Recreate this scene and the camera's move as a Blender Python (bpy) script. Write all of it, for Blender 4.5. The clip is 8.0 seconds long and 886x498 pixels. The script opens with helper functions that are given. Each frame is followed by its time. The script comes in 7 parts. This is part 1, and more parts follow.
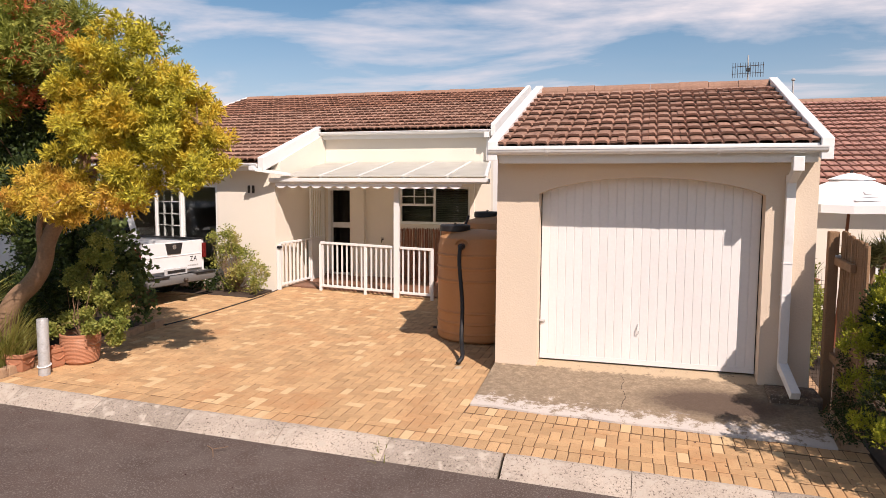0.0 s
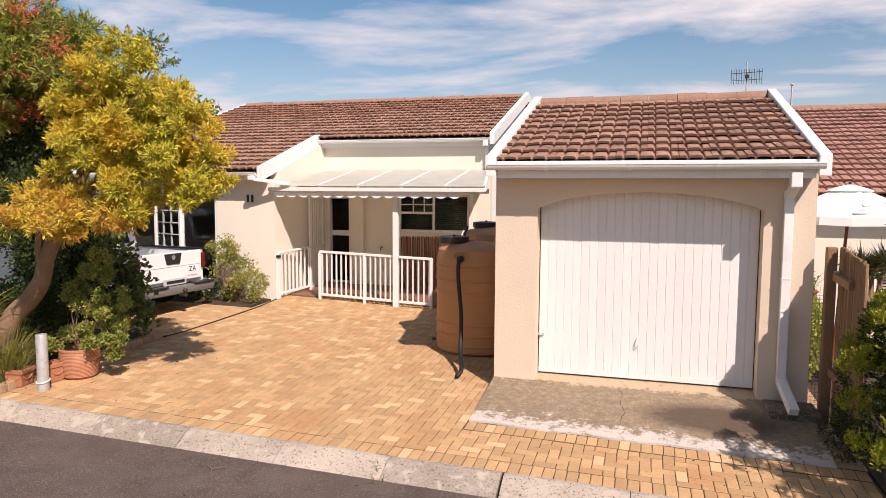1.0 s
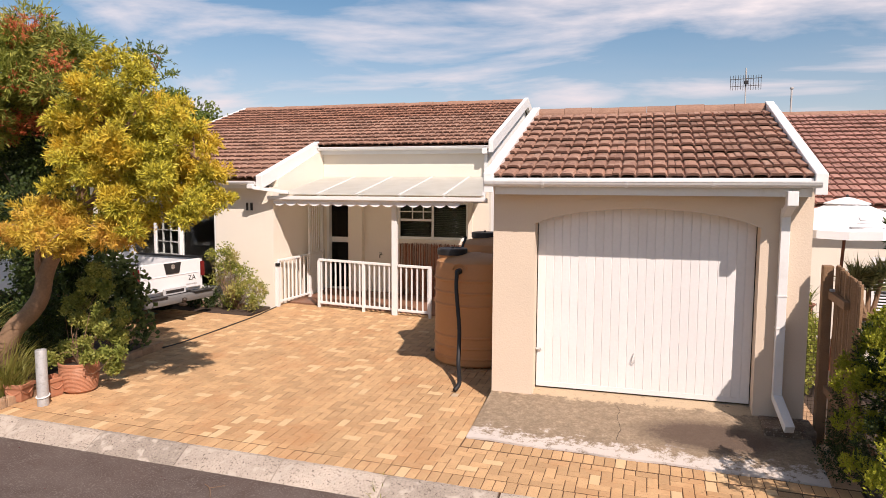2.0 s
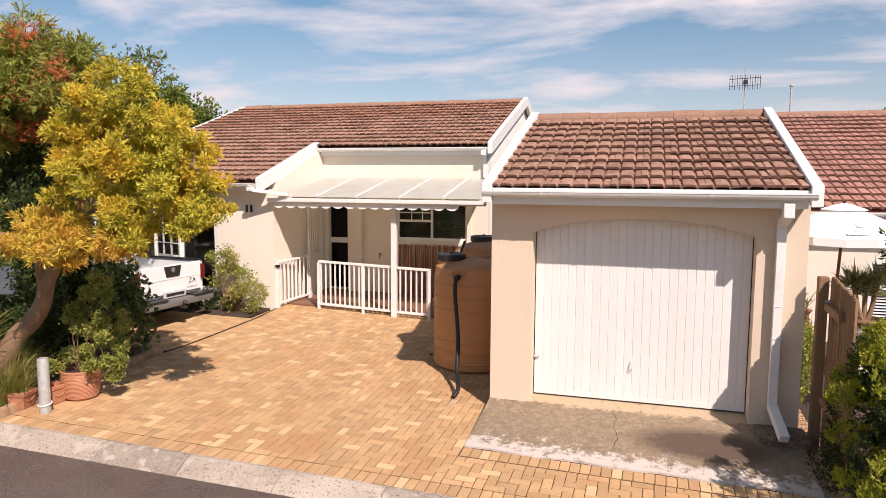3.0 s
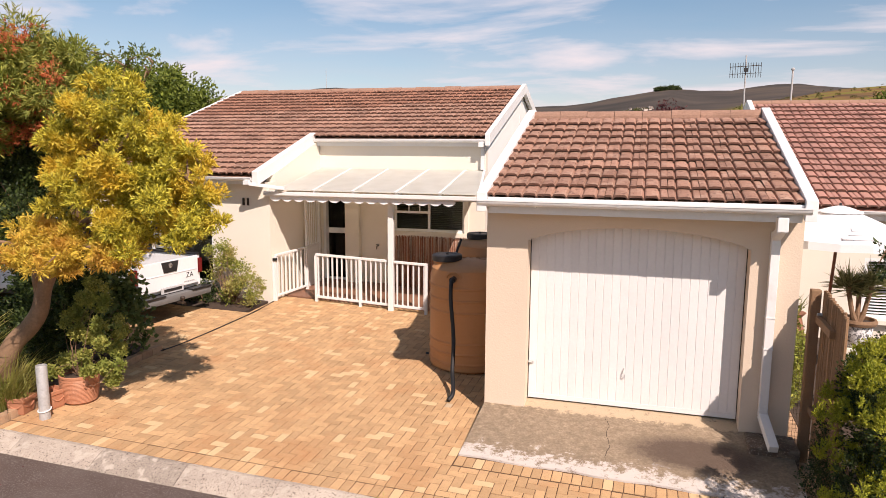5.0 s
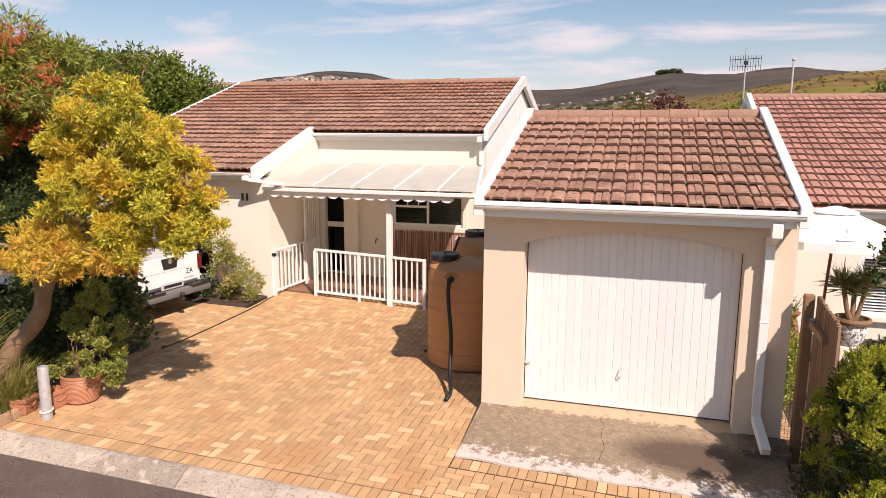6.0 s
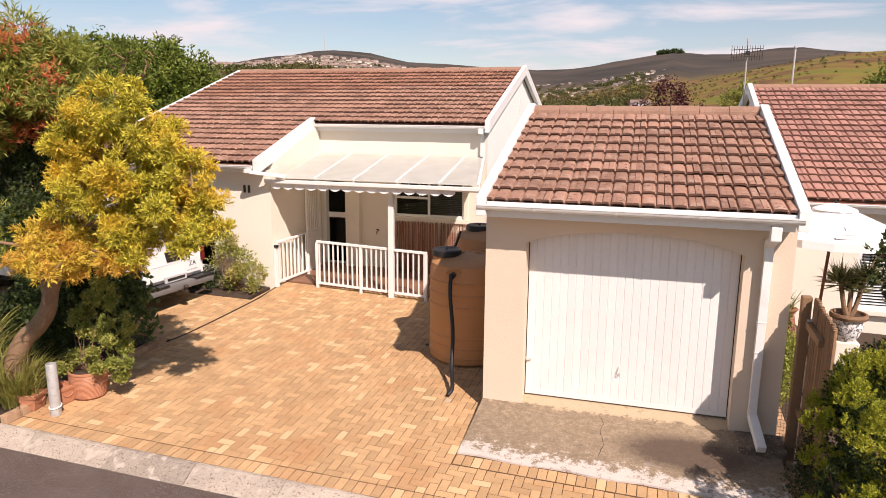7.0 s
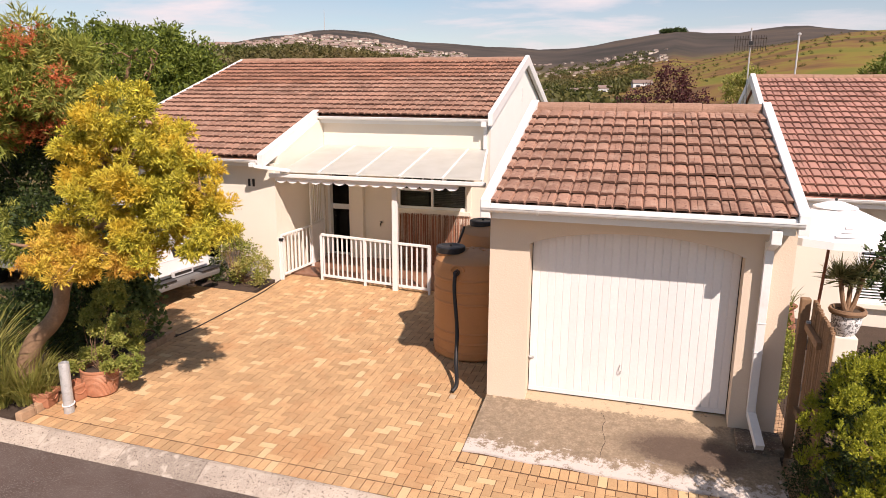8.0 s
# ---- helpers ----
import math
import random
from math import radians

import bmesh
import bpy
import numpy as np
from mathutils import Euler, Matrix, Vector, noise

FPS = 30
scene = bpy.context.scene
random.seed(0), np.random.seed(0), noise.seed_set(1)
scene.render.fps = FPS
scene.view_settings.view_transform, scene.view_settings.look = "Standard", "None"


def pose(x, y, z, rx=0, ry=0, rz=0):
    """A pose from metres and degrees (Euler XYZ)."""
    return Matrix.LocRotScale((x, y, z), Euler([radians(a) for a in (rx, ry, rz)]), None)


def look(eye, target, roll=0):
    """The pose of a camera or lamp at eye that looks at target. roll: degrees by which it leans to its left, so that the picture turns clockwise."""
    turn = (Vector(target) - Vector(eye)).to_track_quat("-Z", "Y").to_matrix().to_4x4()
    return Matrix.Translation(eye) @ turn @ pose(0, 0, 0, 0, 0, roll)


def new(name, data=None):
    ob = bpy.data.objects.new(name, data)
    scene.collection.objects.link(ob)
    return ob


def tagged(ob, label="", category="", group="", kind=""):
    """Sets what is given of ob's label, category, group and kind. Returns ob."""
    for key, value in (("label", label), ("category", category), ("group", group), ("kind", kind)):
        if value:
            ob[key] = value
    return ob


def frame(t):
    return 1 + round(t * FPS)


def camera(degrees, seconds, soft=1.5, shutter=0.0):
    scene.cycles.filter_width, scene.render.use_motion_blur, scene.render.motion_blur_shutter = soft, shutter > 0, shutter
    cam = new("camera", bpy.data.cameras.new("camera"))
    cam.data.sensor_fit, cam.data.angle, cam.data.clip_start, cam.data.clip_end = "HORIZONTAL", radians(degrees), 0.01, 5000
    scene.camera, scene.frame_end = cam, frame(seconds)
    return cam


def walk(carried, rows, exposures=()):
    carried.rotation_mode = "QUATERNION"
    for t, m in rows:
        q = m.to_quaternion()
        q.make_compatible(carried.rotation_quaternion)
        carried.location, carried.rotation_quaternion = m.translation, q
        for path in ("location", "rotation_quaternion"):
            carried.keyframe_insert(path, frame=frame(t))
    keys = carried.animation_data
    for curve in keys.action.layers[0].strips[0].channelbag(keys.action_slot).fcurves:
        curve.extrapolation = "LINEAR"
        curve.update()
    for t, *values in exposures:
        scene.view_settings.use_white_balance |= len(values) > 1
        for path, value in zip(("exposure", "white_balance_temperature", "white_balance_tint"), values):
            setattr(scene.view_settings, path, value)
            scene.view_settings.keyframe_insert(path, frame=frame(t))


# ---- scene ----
cam = camera(66.0, 8.0, 0.55)
PATH = [
    (0, (1.213, -8.123, 2.065), (0.645, -6.213, 1.89), 0.4),
    (0.5, (1.21, -8.128, 2.135), (0.643, -6.218, 1.961), 0.3),
    (1, (1.22, -8.11, 2.232), (0.653, -6.2, 2.058), 0.3),
    (1.5, (1.239, -8.107, 2.336), (0.671, -6.198, 2.16), 0.3),
    (3, (1.275, -8.134, 2.664), (0.708, -6.228, 2.456), 0.3),
    (3.5, (1.288, -8.143, 2.752), (0.72, -6.239, 2.525), 0.3),
    (4, (1.291, -8.112, 2.862), (0.723, -6.21, 2.616), 0.4),
    (4.5, (1.3, -8.083, 2.976), (0.735, -6.184, 2.708), 0.4),
    (6, (1.356, -8.091, 3.318), (0.794, -6.201, 2.982), 0.4),
    (6.5, (1.364, -8.101, 3.433), (0.804, -6.216, 3.07), 0.5),
    (7, (1.329, -8.15, 3.552), (0.773, -6.269, 3.161), 0.5),
    (7.5, (1.31, -8.193, 3.678), (0.755, -6.318, 3.261), 0.5),
    (8, (1.305, -8.225, 3.813), (0.749, -6.356, 3.367), 0.4),
]
walk(cam, [(t, look(eye, target, roll)) for t, eye, target, roll in PATH], [(0, 0.30, 6950, 22), (4, 0.35, 7000, 23), (8, 0.42, 7100, 24)])

# ---------------------------------------------------------------- light
SUN_FROM = Vector((0.90, -1.0, 1.33)).normalized()
sun = new("sun", bpy.data.lights.new("sun", "SUN"))
sun.data.energy, sun.data.angle, sun.data.color = 4.7, radians(0.6), (1.0, 0.95, 0.87)
sun.matrix_world = look(SUN_FROM * 30, (0, 0, 0))

world = bpy.data.worlds.new("sky")
scene.world = world
world.use_nodes = True
wn, wl = world.node_tree.nodes, world.node_tree.links
wn.clear()
w_out = wn.new("ShaderNodeOutputWorld")
w_bg = wn.new("ShaderNodeBackground")
w_bg.inputs["Strength"].default_value = 0.080
w_sky = wn.new("ShaderNodeTexSky")
w_sky.sky_type = "NISHITA"
w_sky.sun_disc = False
w_sky.sun_elevation, w_sky.sun_rotation = radians(44.7), math.atan2(SUN_FROM.x, SUN_FROM.y)
w_sky.air_density, w_sky.dust_density, w_sky.ozone_density = 1.0, 0.3, 2.5
# clouds: thin streaks laid over the sky, denser low down
w_co = wn.new("ShaderNodeTexCoord")
w_sep = wn.new("ShaderNodeSeparateXYZ")
w_add = wn.new("ShaderNodeMath"); w_add.operation = "ADD"; w_add.inputs[1].default_value = 0.11
w_max = wn.new("ShaderNodeMath"); w_max.operation = "MAXIMUM"; w_max.inputs[1].default_value = 0.03
w_dx = wn.new("ShaderNodeMath"); w_dx.operation = "DIVIDE"
w_dy = wn.new("ShaderNodeMath"); w_dy.operation = "DIVIDE"
w_com = wn.new("ShaderNodeCombineXYZ")
w_noise = wn.new("ShaderNodeTexNoise")
w_noise.inputs["Scale"].default_value, w_noise.inputs["Detail"].default_value = 0.95, 10.0
w_noise.inputs["Roughness"].default_value, w_noise.inputs["Distortion"].default_value = 0.55, 0.35
w_map = wn.new("ShaderNodeMapping")
w_map.inputs["Location"].default_value = (3.1, 1.7, 0.0)
w_map.inputs["Scale"].default_value = (0.8, 1.15, 1.0)
w_ramp = wn.new("ShaderNodeValToRGB")
w_ramp.color_ramp.elements[0].position, w_ramp.color_ramp.elements[1].position = 0.49, 0.68
w_mix = wn.new("ShaderNodeMix"); w_mix.data_type = "RGBA"
w_mix.inputs["B"].default_value = (9.0, 8.9, 9.1, 1)
wl.new(w_co.outputs["Generated"], w_sep.inputs[0])
wl.new(w_sep.outputs["Z"], w_add.inputs[0]); wl.new(w_add.outputs[0], w_max.inputs[0])
wl.new(w_sep.outputs["X"], w_dx.inputs[0]); wl.new(w_max.outputs[0], w_dx.inputs[1])
wl.new(w_sep.outputs["Y"], w_dy.inputs[0]); wl.new(w_max.outputs[0], w_dy.inputs[1])
wl.new(w_dx.outputs[0], w_com.inputs[0]); wl.new(w_dy.outputs[0], w_com.inputs[1])
wl.new(w_com.outputs[0], w_map.inputs[0]); wl.new(w_map.outputs[0], w_noise.inputs["Vector"])
wl.new(w_noise.outputs["Fac"], w_ramp.inputs[0])
wl.new(w_ramp.outputs["Color"], w_mix.inputs["Factor"])
w_hsv = wn.new("ShaderNodeHueSaturation")
w_hsv.inputs["Hue"].default_value, w_hsv.inputs["Saturation"].default_value, w_hsv.inputs["Value"].default_value = 0.487, 1.17, 1.03
wl.new(w_sky.outputs[0], w_hsv.inputs["Color"])
wl.new(w_hsv.outputs["Color"], w_mix.inputs["A"])
# pale lilac cloud bank low over the hills
w_low = wn.new("ShaderNodeMapRange"); w_low.interpolation_type = "SMOOTHSTEP"
w_low.inputs["From Min"].default_value, w_low.inputs["From Max"].default_value = 0.26, 0.06
w_low.inputs["To Min"].default_value, w_low.inputs["To Max"].default_value = 0.0, 0.62
wl.new(w_sep.outputs["Z"], w_low.inputs["Value"])
w_bank = wn.new("ShaderNodeMath"); w_bank.operation = "MULTIPLY"
wl.new(w_low.outputs[0], w_bank.inputs[0]); wl.new(w_noise.outputs["Fac"], w_bank.inputs[1])
w_mix2 = wn.new("ShaderNodeMix"); w_mix2.data_type = "RGBA"; w_mix2.inputs["B"].default_value = (6.7, 6.5, 7.1, 1)
wl.new(w_bank.outputs[0], w_mix2.inputs["Factor"]); wl.new(w_mix.outputs["Result"], w_mix2.inputs["A"])
wl.new(w_mix2.outputs["Result"], w_bg.inputs["Color"])
wl.new(w_bg.outputs[0], w_out.inputs[0])


# ---------------------------------------------------------------- materials
def mat(name, base, rough=0.7, metal=0.0, vary=0.12, scale=3.0, fine=60.0, bump=0.0, bump_scale=80.0, stain=None, stain_at=(0.5, 0.7), stain_scale=1.5,
        island=0.0, piece=0.0, spec=0.5, coords="Object", speck=None, speck_at=(0.6, 0.66), speck_scale=60.0):
    """A surface: base colour with broad and fine variation, stains of a second colour, relief, and a shift from piece to piece."""
    m = bpy.data.materials.new(name)
    m.use_nodes = True
    n, l = m.node_tree.nodes, m.node_tree.links
    b = n["Principled BSDF"]
    b.inputs["Roughness"].default_value, b.inputs["Metallic"].default_value = rough, metal
    b.inputs["Specular IOR Level"].default_value = spec
    co = n.new("ShaderNodeNewGeometry").outputs["Position"] if coords == "World" else n.new("ShaderNodeTexCoord").outputs["Object"]
    broad = n.new("ShaderNodeTexNoise"); broad.inputs["Scale"].default_value = scale; broad.inputs["Detail"].default_value = 5
    grain = n.new("ShaderNodeTexNoise"); grain.inputs["Scale"].default_value = fine; grain.inputs["Detail"].default_value = 3
    l.new(co, broad.inputs["Vector"]); l.new(co, grain.inputs["Vector"])
    total = n.new("ShaderNodeMath"); total.operation = "ADD"
    l.new(broad.outputs["Fac"], total.inputs[0]); l.new(grain.outputs["Fac"], total.inputs[1])
    last = total.outputs[0]
    if island or piece:
        rnd = n.new("ShaderNodeObjectInfo").outputs["Random"] if piece else n.new("ShaderNodeNewGeometry").outputs["Random Per Island"]
        sc = n.new("ShaderNodeMath"); sc.operation = "MULTIPLY_ADD"
        k = (island or piece) / max(vary, 0.01)
        l.new(rnd, sc.inputs[0]); sc.inputs[1].default_value = k; sc.inputs[2].default_value = -k / 2
        ad = n.new("ShaderNodeMath"); ad.operation = "ADD"
        l.new(last, ad.inputs[0]); l.new(sc.outputs[0], ad.inputs[1])
        last = ad.outputs[0]
    val = n.new("ShaderNodeMath"); val.operation = "MULTIPLY_ADD"
    val.inputs[1].default_value, val.inputs[2].default_value = vary * 2, 1 - vary * 2
    l.new(last, val.inputs[0])
    hsv = n.new("ShaderNodeHueSaturation"); hsv.inputs["Color"].default_value = (*base, 1)
    l.new(val.outputs[0], hsv.inputs["Value"])
    colour = hsv.outputs["Color"]
    if stain:
        st = n.new("ShaderNodeTexNoise"); st.inputs["Scale"].default_value = stain_scale; st.inputs["Detail"].default_value = 7
        st.inputs["Roughness"].default_value = 0.65
        l.new(co, st.inputs["Vector"])
        rp = n.new("ShaderNodeValToRGB")
        rp.color_ramp.elements[0].position, rp.color_ramp.elements[1].position = stain_at
        l.new(st.outputs["Fac"], rp.inputs[0])
        mx = n.new("ShaderNodeMix"); mx.data_type = "RGBA"
        l.new(rp.outputs["Color"], mx.inputs["Factor"]); l.new(colour, mx.inputs["A"])
        mx.inputs["B"].default_value = (*stain, 1)
        colour = mx.outputs["Result"]
    if speck:
        sp = n.new("ShaderNodeTexNoise"); sp.inputs["Scale"].default_value = speck_scale; sp.inputs["Detail"].default_value = 2
        l.new(co, sp.inputs["Vector"])
        rs = n.new("ShaderNodeValToRGB")
        rs.color_ramp.elements[0].position, rs.color_ramp.elements[1].position = speck_at
        l.new(sp.outputs["Fac"], rs.inputs[0])
        ms = n.new("ShaderNodeMix"); ms.data_type = "RGBA"
        l.new(rs.outputs["Color"], ms.inputs["Factor"]); l.new(colour, ms.inputs["A"])
        ms.inputs["B"].default_value = (*speck, 1)
        colour = ms.outputs["Result"]
    l.new(colour, b.inputs["Base Color"])
    if bump:
        bn = n.new("ShaderNodeTexNoise"); bn.inputs["Scale"].default_value = bump_scale; bn.inputs["Detail"].default_value = 4
        l.new(co, bn.inputs["Vector"])
        bp = n.new("ShaderNodeBump"); bp.inputs["Strength"].default_value = bump; bp.inputs["Distance"].default_value = 0.01
        l.new(bn.outputs["Fac"], bp.inputs["Height"]); l.new(bp.outputs["Normal"], b.inputs["Normal"])
    return m


def leaf_mat(name, low, high, third=None, patch=0.9, through_light=0.35):
    """Leaves: each its own shade between two colours, a third colour in broad patches, some light let through."""
    m = bpy.data.materials.new(name)
    m.use_nodes = True
    n, l = m.node_tree.nodes, m.node_tree.links
    b = n["Principled BSDF"]
    b.inputs["Roughness"].default_value = 0.55
    b.inputs["Specular IOR Level"].default_value = 0.25
    geo = n.new("ShaderNodeNewGeometry")
    mx = n.new("ShaderNodeMix"); mx.data_type = "RGBA"
    mx.inputs["A"].default_value, mx.inputs["B"].default_value = (*low, 1), (*high, 1)
    l.new(geo.outputs["Random Per Island"], mx.inputs["Factor"])
    colour = mx.outputs["Result"]
    if third:
        nz = n.new("ShaderNodeTexNoise"); nz.inputs["Scale"].default_value = patch; nz.inputs["Detail"].default_value = 4
        l.new(geo.outputs["Position"], nz.inputs["Vector"])
        rp = n.new("ShaderNodeValToRGB")
        rp.color_ramp.elements[0].position, rp.color_ramp.elements[1].position = 0.45, 0.66
        l.new(nz.outputs["Fac"], rp.inputs[0])
        m2 = n.new("ShaderNodeMix"); m2.data_type = "RGBA"
        l.new(rp.outputs["Color"], m2.inputs["Factor"]); l.new(colour, m2.inputs["A"])
        m2.inputs["B"].default_value = (*third, 1)
        colour = m2.outputs["Result"]
    l.new(colour, b.inputs["Base Color"])
    tr = n.new("ShaderNodeBsdfTranslucent")
    l.new(colour, tr.inputs["Color"])
    ms = n.new("ShaderNodeMixShader"); ms.inputs[0].default_value = through_light
    l.new(b.outputs[0], ms.inputs[1]); l.new(tr.outputs[0], ms.inputs[2])
    l.new(ms.outputs[0], n["Material Output"].inputs["Surface"])
    return m


M = {
    "plaster": mat("beige plaster", (0.66, 0.54, 0.42), 0.9, vary=0.06, scale=1.2, fine=90, bump=0.32, bump_scale=55, stain=(0.54, 0.44, 0.34), stain_at=(0.58, 0.85), stain_scale=0.9, spec=0.2),
    "plaster_smooth": mat("cream plaster", (0.755, 0.685, 0.585), 0.9, vary=0.05, scale=1.5, fine=70, bump=0.15, bump_scale=60, spec=0.2),
    "plaster_white": mat("white gable plaster", (0.83, 0.80, 0.75), 0.9, vary=0.05, scale=1.5, fine=70, bump=0.15, bump_scale=60, spec=0.2),
    "white": mat("white paint", (0.76, 0.745, 0.72), 0.5, vary=0.05, scale=2.0, fine=40, stain=(0.62, 0.59, 0.54), stain_at=(0.6, 0.85), stain_scale=2.2),
    "door_white": mat("white door boards", (0.735, 0.71, 0.69), 0.5, vary=0.05, scale=1.5, fine=30, piece=0.03, coords="World"),
    "gutter": mat("white gutter metal", (0.76, 0.75, 0.73), 0.42, vary=0.06, scale=2.5, fine=30, stain=(0.55, 0.51, 0.45), stain_at=(0.6, 0.9), stain_scale=3.0),
    "tile": mat("brown concrete roof tile", (0.335, 0.184, 0.128), 0.85, vary=0.30, scale=2.4, fine=38, bump=0.7, bump_scale=60, stain=(0.47, 0.315, 0.235), stain_at=(0.50, 0.78), stain_scale=5.5, piece=0.22, coords="World", spec=0.3, speck=(0.17, 0.085, 0.06), speck_at=(0.60, 0.70), speck_scale=17),
    "tile_joined": mat("brown roof tile", (0.30, 0.142, 0.090), 0.85, vary=0.30, scale=2.4, fine=38, bump=0.7, bump_scale=60, stain=(0.43, 0.25, 0.17), stain_at=(0.50, 0.78), stain_scale=5.5, island=0.22, coords="World", spec=0.3, speck=(0.17, 0.085, 0.06), speck_at=(0.60, 0.70), speck_scale=17),
    "tile_red": mat("red roof tile", (0.40, 0.205, 0.158), 0.85, vary=0.18, scale=1.5, fine=55, bump=0.4, bump_scale=70, island=0.14, coords="World", spec=0.3),
    "ridge": mat("weathered ridge capping", (0.31, 0.178, 0.122), 0.9, vary=0.3, scale=4, fine=40, bump=0.6, bump_scale=40, stain=(0.24, 0.13, 0.085), stain_at=(0.5, 0.75), stain_scale=7, coords="World"),
    "paver": mat("orange clay paver", (0.50, 0.313, 0.162), 0.85, vary=0.16, scale=7.0, fine=70, bump=0.5, bump_scale=90, stain=(0.46, 0.245, 0.115), stain_at=(0.5, 0.72), stain_scale=1.3, piece=0.15, speck=(0.33, 0.185, 0.095), speck_at=(0.63, 0.72), speck_scale=75, coords="World", spec=0.25),
    "paver_joined": mat("clay paver", (0.50, 0.313, 0.162), 0.85, vary=0.16, scale=7.0, fine=70, bump=0.5, bump_scale=90, stain=(0.46, 0.245, 0.115), stain_at=(0.5, 0.72), stain_scale=1.3, island=0.15, speck=(0.33, 0.185, 0.095), speck_at=(0.63, 0.72), speck_scale=75, coords="World", spec=0.25),
    "tile_edge": mat("dark tile edge", (0.15, 0.075, 0.052), 0.95, vary=0.3, scale=6, fine=60, bump=0.5, bump_scale=60, coords="World"),
    "joint": mat("sand joint", (0.115, 0.06, 0.03), 0.95, vary=0.2, scale=3, fine=90, bump=0.4, bump_scale=120, coords="World"),
    "paver_pale": mat("pale sandy paver", (0.60, 0.42, 0.235), 0.85, vary=0.1, scale=2, fine=70, bump=0.3, bump_scale=90, coords="World", spec=0.25),
    "asphalt": mat("worn asphalt", (0.104, 0.072, 0.059), 0.9, vary=0.42, scale=1.6, fine=110, bump=1.0, bump_scale=160, stain=(0.14, 0.105, 0.088), stain_at=(0.44, 0.70), stain_scale=2.0, speck=(0.20, 0.165, 0.145), speck_at=(0.54, 0.66), speck_scale=75, coords="World", spec=0.3),
    "kerb": mat("pitted concrete kerb", (0.385, 0.32, 0.26), 0.92, vary=0.34, scale=2.2, fine=60, bump=1.0, bump_scale=70, stain=(0.13, 0.10, 0.08), stain_at=(0.56, 0.63), stain_scale=48, piece=0.22, coords="World", speck=(0.47, 0.40, 0.33), speck_at=(0.55, 0.66), speck_scale=9, spec=0.2),
    "ramp": mat("stained concrete", (0.135, 0.098, 0.072), 0.92, vary=0.30, scale=2.2, fine=70, bump=1.0, bump_scale=70, stain=(0.25, 0.195, 0.145), stain_at=(0.46, 0.66), stain_scale=6.5, coords="World", speck=(0.34, 0.27, 0.21), speck_at=(0.58, 0.66), speck_scale=48, spec=0.2),
    "sill": mat("pale cement sill", (0.50, 0.38, 0.25), 0.92, vary=0.12, scale=4, fine=90, bump=0.5, bump_scale=90, coords="World"),
    "edging": mat("weathered edging brick", (0.42, 0.27, 0.165), 0.9, vary=0.22, scale=6, fine=70, bump=0.5, bump_scale=80, stain=(0.27, 0.17, 0.11), stain_at=(0.5, 0.75), stain_scale=8, piece=0.12, coords="World", spec=0.2),
    "stoep": mat("red brown floor polish", (0.215, 0.105, 0.065), 0.5, vary=0.2, scale=2.5, fine=50, bump=0.2, bump_scale=60, stain=(0.30, 0.17, 0.11), stain_at=(0.5, 0.75), stain_scale=2.0, coords="World"),
    "soil": mat("dark garden soil", (0.06, 0.038, 0.025), 0.95, vary=0.3, scale=5, fine=60, bump=1.0, bump_scale=40, coords="World"),
    "tank": mat("tan plastic tank", (0.46, 0.22, 0.088), 0.6, vary=0.06, scale=1.5, fine=30, bump=0.08, bump_scale=60, stain=(0.34, 0.16, 0.065), stain_at=(0.55, 0.8), stain_scale=1.4),
    "black": mat("black plastic", (0.018, 0.017, 0.018), 0.45, vary=0.2, scale=4, fine=50),
    "rubber": mat("black rubber", (0.011, 0.011, 0.012), 0.6, vary=0.2, scale=6, fine=80),
    "dark": mat("dark interior", (0.03, 0.028, 0.027), 0.9, vary=0.15),
    "inside": mat("interior wall", (0.35, 0.31, 0.26), 0.9, vary=0.05),
    "steel": mat("galvanised steel", (0.50, 0.49, 0.475), 0.55, 0.35, vary=0.2, scale=9, fine=60, bump=0.15, bump_scale=40, stain=(0.34, 0.31, 0.28), stain_at=(0.55, 0.72), stain_scale=11),
    "bumper": mat("dull grey bumper plastic", (0.15, 0.145, 0.14), 0.55, vary=0.12, scale=6, fine=50),
    "chrome": mat("bright metal", (0.7, 0.7, 0.7), 0.25, 1.0, vary=0.05),
    "terracotta": mat("terracotta", (0.43, 0.185, 0.10), 0.85, vary=0.14, scale=5, fine=60, bump=0.3, bump_scale=60, stain=(0.52, 0.32, 0.22), stain_at=(0.55, 0.85), stain_scale=4),
    "car": mat("white car paint", (0.78, 0.78, 0.78), 0.22, vary=0.03, scale=1.0, fine=20),
    "red_lamp": mat("red lamp glass", (0.15, 0.012, 0.012), 0.2, vary=0.1),
    "clear_lamp": mat("grey lamp glass", (0.5, 0.5, 0.5), 0.15, vary=0.1),
    "bark": mat("grey brown bark", (0.235, 0.14, 0.08), 0.92, vary=0.3, scale=6, fine=40, bump=1.0, bump_scale=28),
    "wood": mat("weathered fence wood", (0.255, 0.148, 0.078), 0.88, vary=0.28, scale=5, fine=70, bump=0.6, bump_scale=60, piece=0.16, coords="World"),
    "reed": mat("brown reed", (0.29, 0.125, 0.072), 0.8, vary=0.25, scale=4, fine=80, island=0.62),
    "timber": mat("red brown umbrella timber", (0.20, 0.065, 0.03), 0.5, vary=0.2, scale=5, fine=50),
    "canvas": mat("white canvas", (0.82, 0.82, 0.82), 0.9, vary=0.03, scale=2, fine=50),
    "print": mat("grey print", (0.62, 0.61, 0.62), 0.9, vary=0.1),
